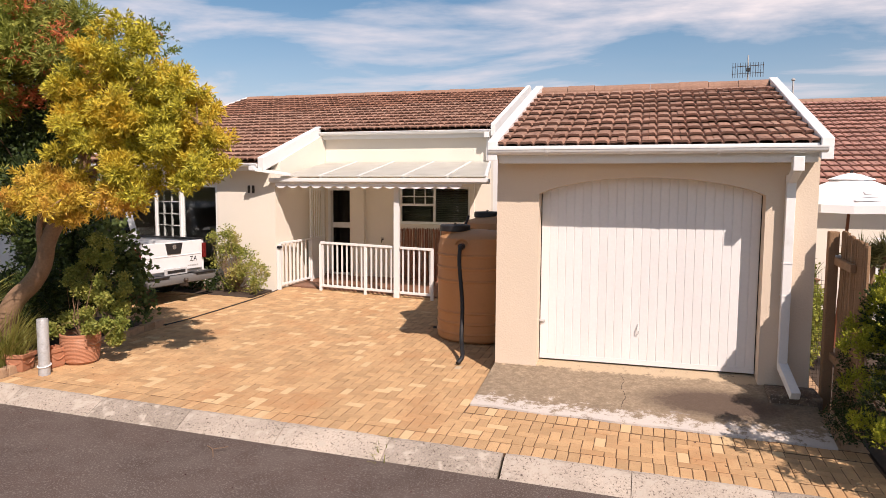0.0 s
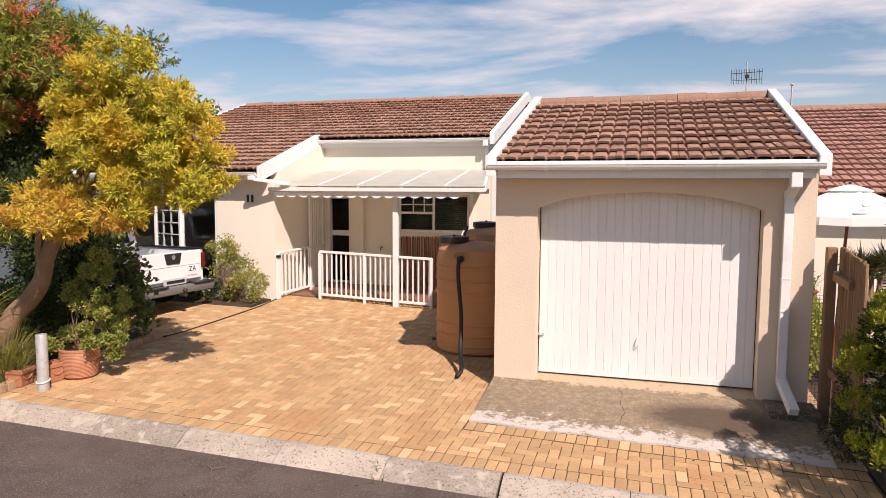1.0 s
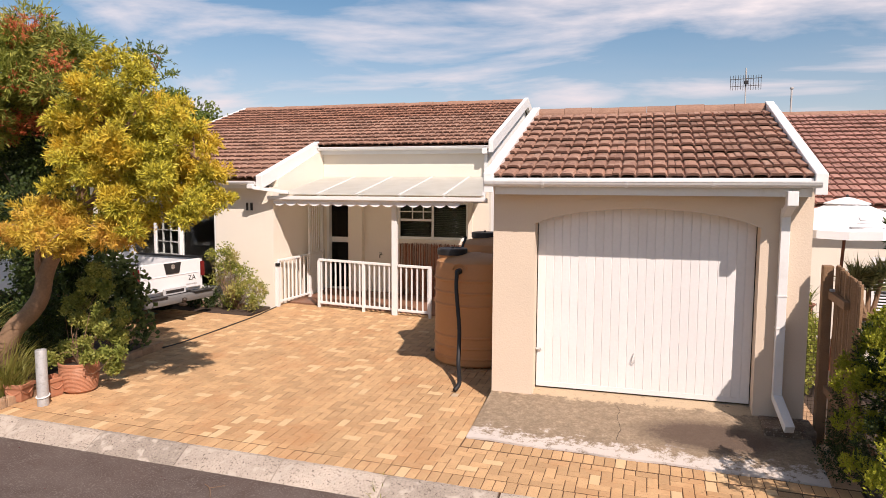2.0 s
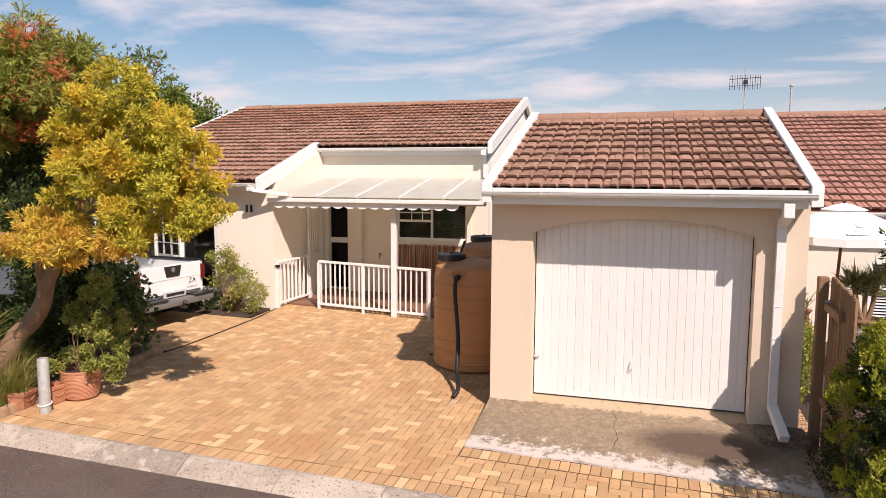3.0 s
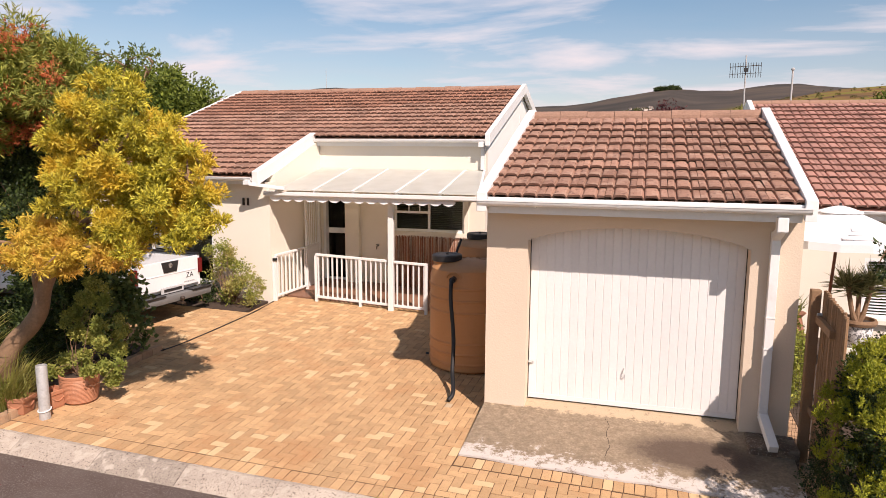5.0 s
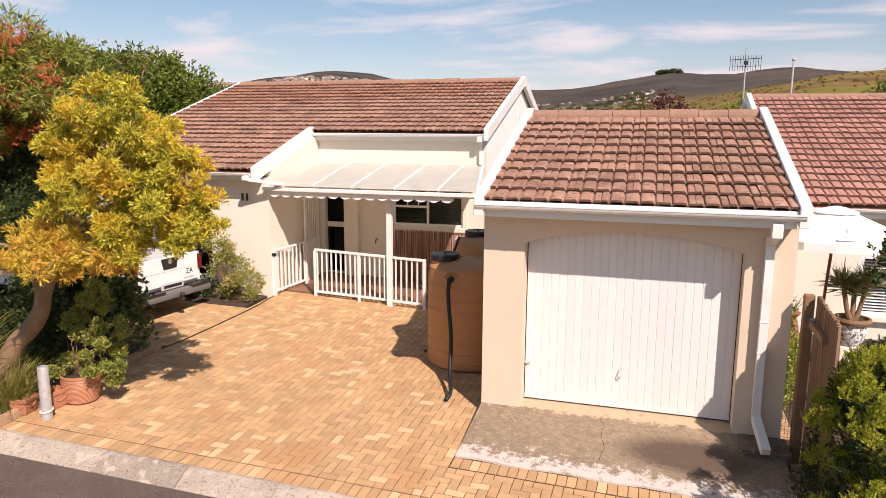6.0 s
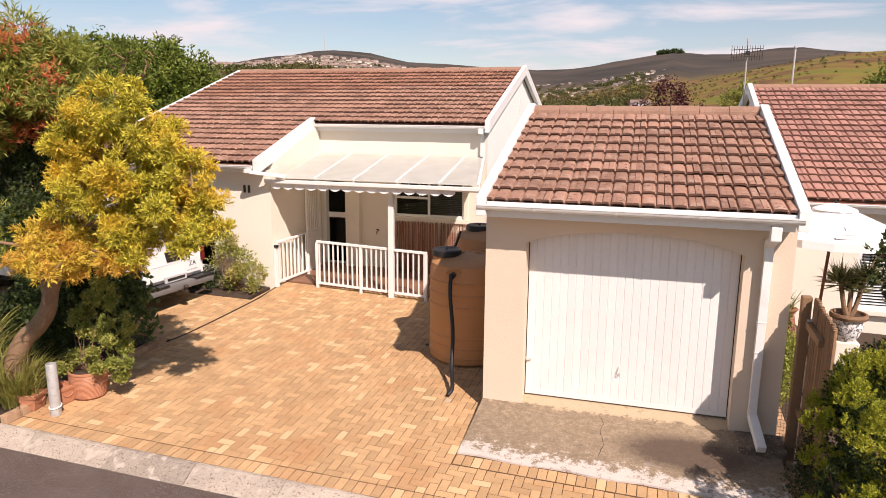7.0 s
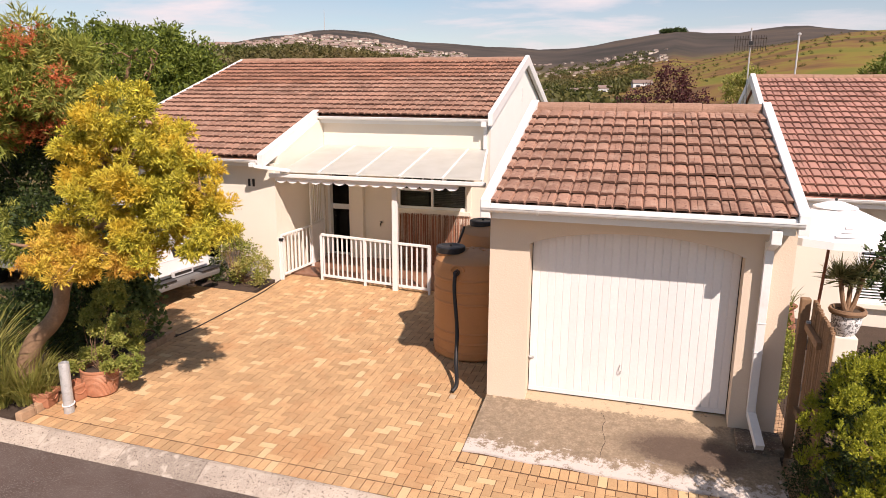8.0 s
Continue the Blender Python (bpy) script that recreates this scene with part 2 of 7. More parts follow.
    "stone_pot": mat("patterned grey pot", (0.16, 0.15, 0.145), 0.8, vary=0.2, scale=12, fine=50, bump=0.8, bump_scale=18, stain=(0.78, 0.76, 0.74), stain_at=(0.46, 0.50), stain_scale=22),
    "number": mat("dark bronze", (0.05, 0.035, 0.025), 0.5, 0.3, vary=0.1),
    "far_wall": mat("far house wall", (0.58, 0.50, 0.42), 0.9, island=0.25, coords="World"),
    "far_roof": mat("far house roof", (0.24, 0.17, 0.14), 0.9, island=0.3, coords="World"),
    "blind": mat("white slatted blind", (0.66, 0.66, 0.66), 0.6, vary=0.05),
}
LEAF = {
    "gold": leaf_mat("golden willow leaves", (0.17, 0.175, 0.022), (0.80, 0.68, 0.08), (0.72, 0.50, 0.055), patch=1.6, through_light=0.24),
    "amber": leaf_mat("amber willow leaves", (0.38, 0.27, 0.035), (0.82, 0.60, 0.085), (0.62, 0.33, 0.06), patch=3.0, through_light=0.22),
    "bottle": leaf_mat("bottlebrush leaves", (0.075, 0.11, 0.022), (0.52, 0.50, 0.11), (0.26, 0.30, 0.05), patch=1.2, through_light=0.28),
    "red": leaf_mat("red bottlebrush flowers", (0.40, 0.06, 0.025), (0.70, 0.24, 0.09), through_light=0.2),
    # near-black green: dark plants, and shade inside trees and hedge put into colour
    "dark_shade_leaf": leaf_mat("dark green leaves and leaf shade", (0.013, 0.024, 0.007), (0.060, 0.088, 0.020), through_light=0.15),
    "round_leaf": leaf_mat("large grey green leaves", (0.06, 0.09, 0.026), (0.20, 0.25, 0.08), through_light=0.25),
    "back_tree": leaf_mat("far tree leaves", (0.035, 0.065, 0.012), (0.24, 0.29, 0.042), (0.13, 0.16, 0.030), patch=0.5, through_light=0.25),
    "shrub": leaf_mat("rose bush leaves", (0.10, 0.14, 0.025), (0.46, 0.46, 0.10), (0.42, 0.36, 0.12), patch=2.6, through_light=0.3),
    "spek": leaf_mat("small round leaves", (0.15, 0.17, 0.03), (0.50, 0.47, 0.12), (0.22, 0.25, 0.05), patch=3.0, through_light=0.25),
    "hedge": leaf_mat("golden conifer sprays", (0.19, 0.22, 0.020), (0.50, 0.48, 0.045), (0.25, 0.28, 0.024), patch=4.0, through_light=0.15),
    "strap": leaf_mat("strap leaves", (0.16, 0.17, 0.03), (0.46, 0.43, 0.12), (0.30, 0.26, 0.08), patch=3.0),
    "yucca": leaf_mat("grey green spikes", (0.13, 0.15, 0.06), (0.42, 0.40, 0.19)),
    "plum": leaf_mat("dark red leaves", (0.045, 0.016, 0.020), (0.17, 0.06, 0.058)),
    "scrub": leaf_mat("far scrub", (0.035, 0.05, 0.015), (0.15, 0.15, 0.04), (0.16, 0.12, 0.05), patch=0.01),
}


def glass(name, tint, rough=0.02):
    m = bpy.data.materials.new(name)
    m.use_nodes = True
    n, l = m.node_tree.nodes, m.node_tree.links
    b = n["Principled BSDF"]
    b.inputs["Base Color"].default_value = (*tint, 1)
    b.inputs["Roughness"].default_value = rough
    tr = n.new("ShaderNodeBsdfTransparent"); tr.inputs[0].default_value = (*tint, 1)
    gl = n.new("ShaderNodeBsdfGlossy"); gl.inputs["Roughness"].default_value = rough
    fr = n.new("ShaderNodeFresnel"); fr.inputs[0].default_value = 1.45
    mx = n.new("ShaderNodeMixShader")
    l.new(fr.outputs[0], mx.inputs[0]); l.new(tr.outputs[0], mx.inputs[1]); l.new(gl.outputs[0], mx.inputs[2])
    l.new(mx.outputs[0], n["Material Output"].inputs["Surface"])
    return m


def sheet_mat():
    """Milky roof sheet: part lets light through, part scatters it."""
    m = bpy.data.materials.new("milky roof sheet")
    m.use_nodes = True
    n, l = m.node_tree.nodes, m.node_tree.links
    b = n["Principled BSDF"]
    b.inputs["Base Color"].default_value = (0.80, 0.80, 0.75, 1)
    b.inputs["Roughness"].default_value = 0.28
    tr = n.new("ShaderNodeBsdfTransparent"); tr.inputs[0].default_value = (0.9, 0.88, 0.8, 1)
    nz = n.new("ShaderNodeTexNoise"); nz.inputs["Scale"].default_value = 3.0; nz.inputs["Detail"].default_value = 6
    co = n.new("ShaderNodeTexCoord"); l.new(co.outputs["Object"], nz.inputs["Vector"])
    rp = n.new("ShaderNodeMapRange")
    rp.inputs["From Min"].default_value, rp.inputs["From Max"].default_value = 0.3, 0.7
    rp.inputs["To Min"].default_value, rp.inputs["To Max"].default_value = 0.42, 0.58
    l.new(nz.outputs["Fac"], rp.inputs["Value"])
    soft = n.new("ShaderNodeBsdfTranslucent"); soft.inputs["Color"].default_value = (0.77, 0.75, 0.66, 1)
    milk = n.new("ShaderNodeMixShader"); milk.inputs[0].default_value = 0.66
    l.new(tr.outputs[0], milk.inputs[1]); l.new(soft.outputs[0], milk.inputs[2])
    mx = n.new("ShaderNodeMixShader")
    l.new(rp.outputs["Result"], mx.inputs[0]); l.new(milk.outputs[0], mx.inputs[1]); l.new(b.outputs[0], mx.inputs[2])
    l.new(mx.outputs[0], n["Material Output"].inputs["Surface"])
    return m


M["glass"] = glass("window glass", (0.75, 0.78, 0.78))
M["car_glass"] = glass("car glass", (0.12, 0.13, 0.14))
M["sheet"] = sheet_mat()


# ---------------------------------------------------------------- building blocks
def finish(name, bm, material, smooth=False):
    bmesh.ops.recalc_face_normals(bm, faces=bm.faces[:])
    me = bpy.data.meshes.new(name)
    bm.to_mesh(me)
    bm.free()
    if smooth:
        me.polygons.foreach_set("use_smooth", [True] * len(me.polygons))
        me.set_sharp_from_angle(angle=radians(38))
    me.materials.append(material)
    return me


def part(name, bm, material, parent, label="", smooth=False):
    """One mesh, in world metres, under a thing or a part."""
    ob = new(name, bm if isinstance(bm, bpy.types.Mesh) else finish(name, bm, material, smooth))
    ob.parent = parent
    up = parent
    while up.parent:
        up = up.parent
    if up.type == "EMPTY" and parent is up:
        ob.matrix_parent_inverse = Matrix.Translation(up.location).inverted()
    return tagged(ob, label, kind="stuff" if name in ("foliage", "twigwork", "stemwork", "bloom") else "")


def thing(name, at, label, category, group="", kind=""):
    ob = new(name)
    ob.location = at
    ob.empty_display_size = 0.1
    return tagged(ob, label, category, group, kind)


def solid(name, bm, material, label, category="", group="", kind="", smooth=False):
    return tagged(new(name, finish(name, bm, material, smooth)), label, category, group, kind)


def box(bm, x0, x1, y0, y1, z0, z1, bevel=0.0):
    m = Matrix.LocRotScale(((x0 + x1) / 2, (y0 + y1) / 2, (z0 + z1) / 2), None, (abs(x1 - x0), abs(y1 - y0), abs(z1 - z0)))
    r = bmesh.ops.create_cube(bm, size=1, matrix=m)
    if bevel:
        edges = list({e for v in r["verts"] for e in v.link_edges})
        bmesh.ops.bevel(bm, geom=edges, offset=bevel, segments=2, affect="EDGES", profile=0.6)
    return bm


def tbox(bm, m, sx, sy, sz, bevel=0.0):
    """A box of that size, centred on the pose m."""
    r = bmesh.ops.create_cube(bm, size=1, matrix=m @ Matrix.Diagonal((sx, sy, sz, 1)))
    if bevel:
        edges = list({e for v in r["verts"] for e in v.link_edges})
        bmesh.ops.bevel(bm, geom=edges, offset=bevel, segments=2, affect="EDGES", profile=0.6)
    return bm


def rod(bm, a, b, r0, r1=None, n=10):
    a, b = Vector(a), Vector(b)
    m = Matrix.Translation((a + b) / 2) @ (b - a).to_track_quat("Z", "Y").to_matrix().to_4x4()
    bmesh.ops.create_cone(bm, cap_ends=True, segments=n, radius1=r0, radius2=r0 if r1 is None else r1, depth=(b - a).length, matrix=m)
    return bm


def beam(bm, a, b, w, h, bevel=0.0):
    """A straight board from a to b, w wide level, h deep."""
    a, b = Vector(a), Vector(b)
    d = (b - a).normalized()
    side = d.cross(Vector((0, 0, 1))).normalized()
    up = side.cross(d)
    m = Matrix((side, d, up)).transposed().to_4x4()
    m.translation = (a + b) / 2
    return tbox(bm, m, w, (b - a).length, h, bevel)


def tube(bm, points, radii, n=10):
    """A bent round bar through the points."""
    pts = [Vector(p) for p in points]
    rings = []
    for i, p in enumerate(pts):
        d = (pts[min(i + 1, len(pts) - 1)] - pts[max(i - 1, 0)]).normalized()
        q = d.to_track_quat("Z", "Y")
        r = radii[i] if isinstance(radii, (list, tuple)) else radii
        rings.append([bm.verts.new(p + q @ Vector((r * math.cos(2 * math.pi * k / n), r * math.sin(2 * math.pi * k / n), 0))) for k in range(n)])
    for a, b in zip(rings, rings[1:]):
        s = min(range(n), key=lambda k: (b[k].co - a[0].co).length)
        for k in range(n):
            bm.faces.new((a[k], a[(k + 1) % n], b[(k + 1 + s) % n], b[(k + s) % n]))
    bm.faces.new(rings[0]); bm.faces.new(rings[-1])
    return bm


def lathe(bm, profile, at, n=40):
    rings = [[bm.verts.new((at[0] + r * math.cos(2 * math.pi * k / n), at[1] + r * math.sin(2 * math.pi * k / n), at[2] + z)) for k in range(n)] for r, z in profile]
    for a, b in zip(rings, rings[1:]):
        for k in range(n):
            bm.faces.new((a[k], a[(k + 1) % n], b[(k + 1) % n], b[k]))
    bm.faces.new(rings[0][::-1]); bm.faces.new(rings[-1])
    return bm


def prism(bm, outline, axis, lo, hi):
    """The outline, in the two other axes in order, drawn out along axis from lo to hi."""
    def at(p, v):
        return {"x": (v, *p), "y": (p[0], v, p[1]), "z": (*p, v)}[axis]
    a = [bm.verts.new(at(p, lo)) for p in outline]
    b = [bm.verts.new(at(p, hi)) for p in outline]
    bm.faces.new(a); bm.faces.new(b[::-1])
    for i in range(len(a)):
        j = (i + 1) % len(a)
        bm.faces.new((a[i], b[i], b[j], a[j]))
    return bm


def smooth_path(points, steps=6):
    """More points on a soft curve through the given ones."""
    p = [Vector(q) for q in points]
    p = [2 * p[0] - p[1]] + p + [2 * p[-1] - p[-2]]
    res = []
    for i in range(1, len(p) - 2):
        for s in range(steps):
            t = s / steps
            res.append(0.5 * (2 * p[i] + (p[i + 1] - p[i - 1]) * t + (2 * p[i - 1] - 5 * p[i] + 4 * p[i + 1] - p[i + 2]) * t * t + (3 * p[i] - p[i - 1] - 3 * p[i + 1] + p[i + 2]) * t ** 3))
    return res + [p[-2]]


def leaves(name, tips, heads, per, length, width, spread, material, seed, droop=0.0, fold=0.25, spray=0.0):
    """Many single leaves round the tips of twigs, or strung along twigs of the length spray, in one mesh."""
    rng = np.random.default_rng(seed)
    tips = np.repeat(np.asarray(tips, float), per, 0)
    heads = np.repeat(np.asarray(heads, float), per, 0)
    k = len(tips)
    d = heads + rng.normal(0, spread, (k, 3))
    d[:, 2] -= droop
    d /= np.linalg.norm(d, axis=1)[:, None] + 1e-9
    if spray:
        sag = np.zeros((k, 3)); along = rng.uniform(-0.35, 0.65, k) * spray
        sag[:, 2] = -droop * np.maximum(along, 0) ** 2 / spray
        start = tips + heads * along[:, None] + sag + rng.normal(0, length * 0.10, (k, 3))
    else:
        start = tips + rng.normal(0, length * 0.55, (k, 3))
    ln = length * rng.uniform(0.6, 1.25, k)[:, None]
    side = np.cross(d, rng.normal(0, 1, (k, 3)))
    side /= np.linalg.norm(side, axis=1)[:, None] + 1e-9
    up = np.cross(side, d)
    wd = width * rng.uniform(0.7, 1.2, k)[:, None]
    mid = start + d * ln * 0.45 + up * wd * fold
    v = np.stack([start, mid - side * wd, start + d * ln, mid + side * wd], 1).reshape(-1, 3)
    me = bpy.data.meshes.new(name)
    me.vertices.add(len(v)); me.vertices.foreach_set("co", v.ravel())
    b = np.arange(k) * 4
    tri = np.stack([b, b + 1, b + 2, b, b + 2, b + 3], 1).ravel()
    me.loops.add(len(tri)); me.loops.foreach_set("vertex_index", tri)
    me.polygons.add(k * 2)
    me.polygons.foreach_set("loop_start", np.arange(k * 2) * 3)
    me.polygons.foreach_set("loop_total", np.full(k * 2, 3))
    me.update()
    me.materials.append(material)
    return me


def crown(lumps, count, seed, inner=0.55, rough=0.16):
    """Twig tips spread over lumps (x, y, z, rx, ry, rz), mostly near their skin, with the way each twig points."""
    rng = np.random.default_rng(seed)
    lumps = np.asarray(lumps, float)
    area = (lumps[:, 3] * lumps[:, 4] + lumps[:, 4] * lumps[:, 5] + lumps[:, 3] * lumps[:, 5])
    pick = rng.choice(len(lumps), count, p=area / area.sum())
    d = rng.normal(0, 1, (count, 3)); d /= np.linalg.norm(d, axis=1)[:, None]
    r = 1 - (1 - inner) * rng.uniform(0, 1, count) ** 2.2 + rng.normal(0, rough * 0.5, count)
    L = lumps[pick]
    tips = L[:, :3] + d * L[:, 3:] * r[:, None]
    heads = d + np.array([0, 0, 0.35])
    return tips, heads / np.linalg.norm(heads, axis=1)[:, None]


def sublumps(big, per, size, seed, flat=0.6):
    """Many small flattened lumps on the skin of the big ones, for an uneven outline with gaps."""
    rng = np.random.default_rng(seed)
    res = []
    for x, y, z, a, b, c in big:
        for _ in range(max(3, int(per * (a * b + b * c + a * c)))):
            d = rng.normal(0, 1, 3); d /= np.linalg.norm(d)
            k = rng.uniform(0.6, 1.05)
            s = size * rng.uniform(0.55, 1.35)
            res.append((x + d[0] * a * k, y + d[1] * b * k, z + d[2] * c * k, s, s, s * flat))
    return res


def G(x, y):
    """The fall of the paved yard: down to the street and along it."""
    return -0.17 - 0.022 * x + 0.027 * y


# ---------------------------------------------------------------- ground, road, distance
def lerp_table(table, x):
    return float(np.interp(x, [a for a, _ in table], [b for _, b in table]))


# skyline of the far hills and of the vineyard slope: bearing and height angle, in degrees
FAR = [(-80, 2.2), (-50, 2.6), (-36, 3.3), (-31, 4.0), (-26, 4.85), (-23, 4.65), (-19, 3.95), (-14, 3.75), (-8, 3.4), (-5, 3.7), (-1, 4.5), (2, 4.65), (6, 4.55), (10, 4.9), (13, 4.65), (17, 4.1), (30, 3.8), (60, 3.0)]
NEAR = [(-80, 1.5), (-36, 3.2), (-28, 3.5), (-24, 3.3), (-16, 2.0), (-9, 0.3), (-4, 0.6), (0, 1.4), (4, 2.5), (8, 3.5), (11, 4.05), (13, 4.4), (17, 4.6), (40, 3.0), (60, 2.0)]


def land(x, y):
    """Height of the open country at a place."""
    r = math.hypot(x, y)
    b = math.degrees(math.atan2(x, y))
    base = G(max(-14, min(14, x)), max(-12, min(14, y))) - 0.16
    if r < 24 or y < 5:
        fall = 0.0
    else:
        fall = min(1.0, (r - 24) / 50)
    far_part = base
    if y > 0 and r > 60:
        t1 = min(1.0, math.log(r / 60) / math.log(480 / 60))
        t1 = t1 * t1 * (3 - 2 * t1)
        e = -3.0 + (lerp_table(NEAR, b) + 3.0) * t1
        if r > 480:
            t2 = min(1.0, math.log(r / 480) / math.log(1500 / 480))
            e = lerp_table(NEAR, b) + (lerp_table(FAR, b) - lerp_table(NEAR, b)) * (t2 * t2 * (3 - 2 * t2))
            if lerp_table(NEAR, b) > 2.2 and b > 0:
                dip = math.sin(math.pi * t2)
                e -= 0.5 * dip
        far_part = 3.6 + min(r, 1500) * math.tan(math.radians(e)) - max(0, r - 1500) * 0.05
        edge = max(0.0, min(1.0, (math.degrees(math.atan2(y, abs(x)))) / 20))
        far_part = base * (1 - edge) + far_part * edge
        far_part += noise.noise((x * 0.012, y * 0.012, 0)) * r * 0.004 * edge
    elif y > 0 and r > 24:
        far_part = base - 3.1 * fall * fall
    return far_part


def ground_material():
    m = bpy.data.materials.new("open country")
    m.use_nodes = True
    n, l = m.node_tree.nodes, m.node_tree.links
    b = n["Principled BSDF"]
    b.inputs["Roughness"].default_value = 0.95
    b.inputs["Specular IOR Level"].default_value = 0.1
    pos = n.new("ShaderNodeNewGeometry").outputs["Position"]

    def tex(scale, detail=5):
        t = n.new("ShaderNodeTexNoise"); t.inputs["Scale"].default_value = scale; t.inputs["Detail"].default_value = detail
        l.new(pos, t.inputs["Vector"])
        return t.outputs["Fac"]

    def ramp(src, stops):
        r = n.new("ShaderNodeValToRGB")
        e = r.color_ramp.elements
        while len(e) < len(stops):
            e.new(0.5)
        for k, (p, c) in enumerate(stops):
            e[k].position, e[k].color = p, (*c, 1)
        l.new(src, r.inputs[0])
        return r.outputs["Color"]

    scrub = ramp(tex(0.03, 8), [(0.35, (0.045, 0.06, 0.02)), (0.5, (0.10, 0.10, 0.035)), (0.62, (0.17, 0.13, 0.06))])
    vine = ramp(tex(0.040, 12), [(0.36, (0.15, 0.145, 0.030)), (0.45, (0.20, 0.155, 0.035)), (0.53, (0.19, 0.105, 0.042)), (0.66, (0.105, 0.065, 0.032))])
    heath = ramp(tex(0.008, 7), [(0.36, (0.050, 0.044, 0.037)), (0.5, (0.074, 0.060, 0.050)), (0.64, (0.100, 0.076, 0.058))])
    length = n.new("ShaderNodeVectorMath"); length.operation = "LENGTH"
    l.new(pos, length.inputs[0])
    wob = n.new("ShaderNodeMath"); wob.operation = "MULTIPLY_ADD"; wob.inputs[1].default_value = 260
    l.new(tex(0.006, 4), wob.inputs[0]); l.new(length.outputs["Value"], wob.inputs[2])
    far_fac = n.new("ShaderNodeMapRange"); far_fac.inputs["From Min"].default_value, far_fac.inputs["From Max"].default_value = 840, 1020
    l.new(wob.outputs[0], far_fac.inputs["Value"])
    sep = n.new("ShaderNodeSeparateXYZ"); l.new(pos, sep.inputs[0])
    xw = n.new("ShaderNodeMath"); xw.operation = "MULTIPLY_ADD"; xw.inputs[1].default_value = 0.13
    l.new(sep.outputs["Y"], xw.inputs[0]); l.new(sep.outputs["X"], xw.inputs[2])
    right = n.new("ShaderNodeMapRange"); right.inputs["From Min"].default_value, right.inputs["From Max"].default_value = 5, 25
    l.new(xw.outputs[0], right.inputs["Value"])
    a = n.new("ShaderNodeMix"); a.data_type = "RGBA"
    l.new(right.outputs[0], a.inputs["Factor"]); l.new(scrub, a.inputs["A"]); l.new(vine, a.inputs["B"])
    c = n.new("ShaderNodeMix"); c.data_type = "RGBA"
    l.new(far_fac.outputs[0], c.inputs["Factor"]); l.new(a.outputs["Result"], c.inputs["A"]); l.new(heath, c.inputs["B"])
    l.new(c.outputs["Result"], b.inputs["Base Color"])
    return m


def build_ground():
    bm = bmesh.new()
    radii = [0, 4, 8, 12, 16, 20, 26, 34, 45, 60, 80, 105, 140, 180, 230, 290, 360, 430, 500, 580, 680, 800, 950, 1100, 1250, 1380, 1500, 1650, 2000, 3000, 4500]
    turns = 240
    rings = []
    for r in radii[1:]:
        rings.append([bm.verts.new((r * math.sin(2 * math.pi * k / turns), r * math.cos(2 * math.pi * k / turns), land(r * math.sin(2 * math.pi * k / turns), r * math.cos(2 * math.pi * k / turns)))) for k in range(turns)])
    mid = bm.verts.new((0, 0, land(0, 0)))
    for k in range(turns):
        bm.faces.new((mid, rings[0][k], rings[0][(k + 1) % turns]))
    for a, b in zip(rings, rings[1:]):
        for k in range(turns):
            bm.faces.new((a[k], b[k], b[(k + 1) % turns], a[(k + 1) % turns]))
    solid("ground", bm, ground_material(), "open country falling to a valley, vineyards and brown hills behind", "ground", kind="structure", smooth=True)


build_ground()


def sloped_slab(bm, outline, top, depth, fall=G):
    """A slab over the outline whose top lies at the yard's fall plus top."""
    hi = [bm.verts.new((x, y, fall(x, y) + top)) for x, y in outline]
    lo = [bm.verts.new((x, y, fall(x, y) + top - depth)) for x, y in outline]
    bm.faces.new(hi); bm.faces.new(lo[::-1])
    for i in range(len(hi)):
        j = (i + 1) % len(hi)
        bm.faces.new((hi[i], lo[i], lo[j], hi[j]))
    return bm


KERB_BACK, KERB_FRONT = -2.40, -2.70


def road_fall(x, y):
    return G(x, KERB_FRONT) - 0.012 * (KERB_FRONT - y)


bm = bmesh.new()
for k in range(-16, 16):
    sloped_slab(bm, [(k * 2.5, -9.5), (k * 2.5 + 2.5, -9.5), (k * 2.5 + 2.5, KERB_FRONT - 0.004), (k * 2.5, KERB_FRONT - 0.004)], -0.10, 0.05, road_fall)
bmesh.ops.remove_doubles(bm, verts=bm.verts[:], dist=0.001)
solid("road", bm, M["asphalt"], "worn dark grey asphalt road with dusty patches", "road", kind="structure")

# bed of sand under the bricks of the drive
bm = bmesh.new()
sloped_slab(bm, [(-5.74, KERB_BACK), (3.2, KERB_BACK), (3.2, 9.0), (-5.74, 9.0)], -0.0065, 0.10)
sloped_slab(bm, [(-14, 0.55), (-5.74, 0.55), (-5.74, 2.85), (-14, 2.85)], -0.0065, 0.10)
driveway = solid("pavement", bm, M["joint"], "brick-paved driveway in orange clay pavers", "driveway", kind="structure")

# polished red-brown floor under the veranda
bm = sloped_slab(bmesh.new(), [(-5.74, 4.22), (-1.9, 4.10), (-1.9, 5.94), (-5.74, 5.94)], 0.022, 0.10)
bmesh.ops.bevel(bm, geom=bm.edges[:], offset=0.008, segments=2, affect="EDGES")
solid("veranda_floor", bm, M["stoep"], "smooth red-brown cement floor under the veranda", "floor", kind="structure")

# garden bed soil
bm = bmesh.new()
sloped_slab(bm, [(-16, KERB_BACK), (-5.9, KERB_BACK), (-5.9, 0.45), (-16, 0.45)], 0.03, 0.12)
sloped_slab(bm, [(-9, 2.87), (-5.85, 2.87), (-5.85, 3.745), (-9, 3.745)], -0.004, 0.12)
sloped_slab(bm, [(3.22, KERB_BACK), (9, KERB_BACK), (9, 4.9), (3.22, 4.9)], 0.0, 0.12)
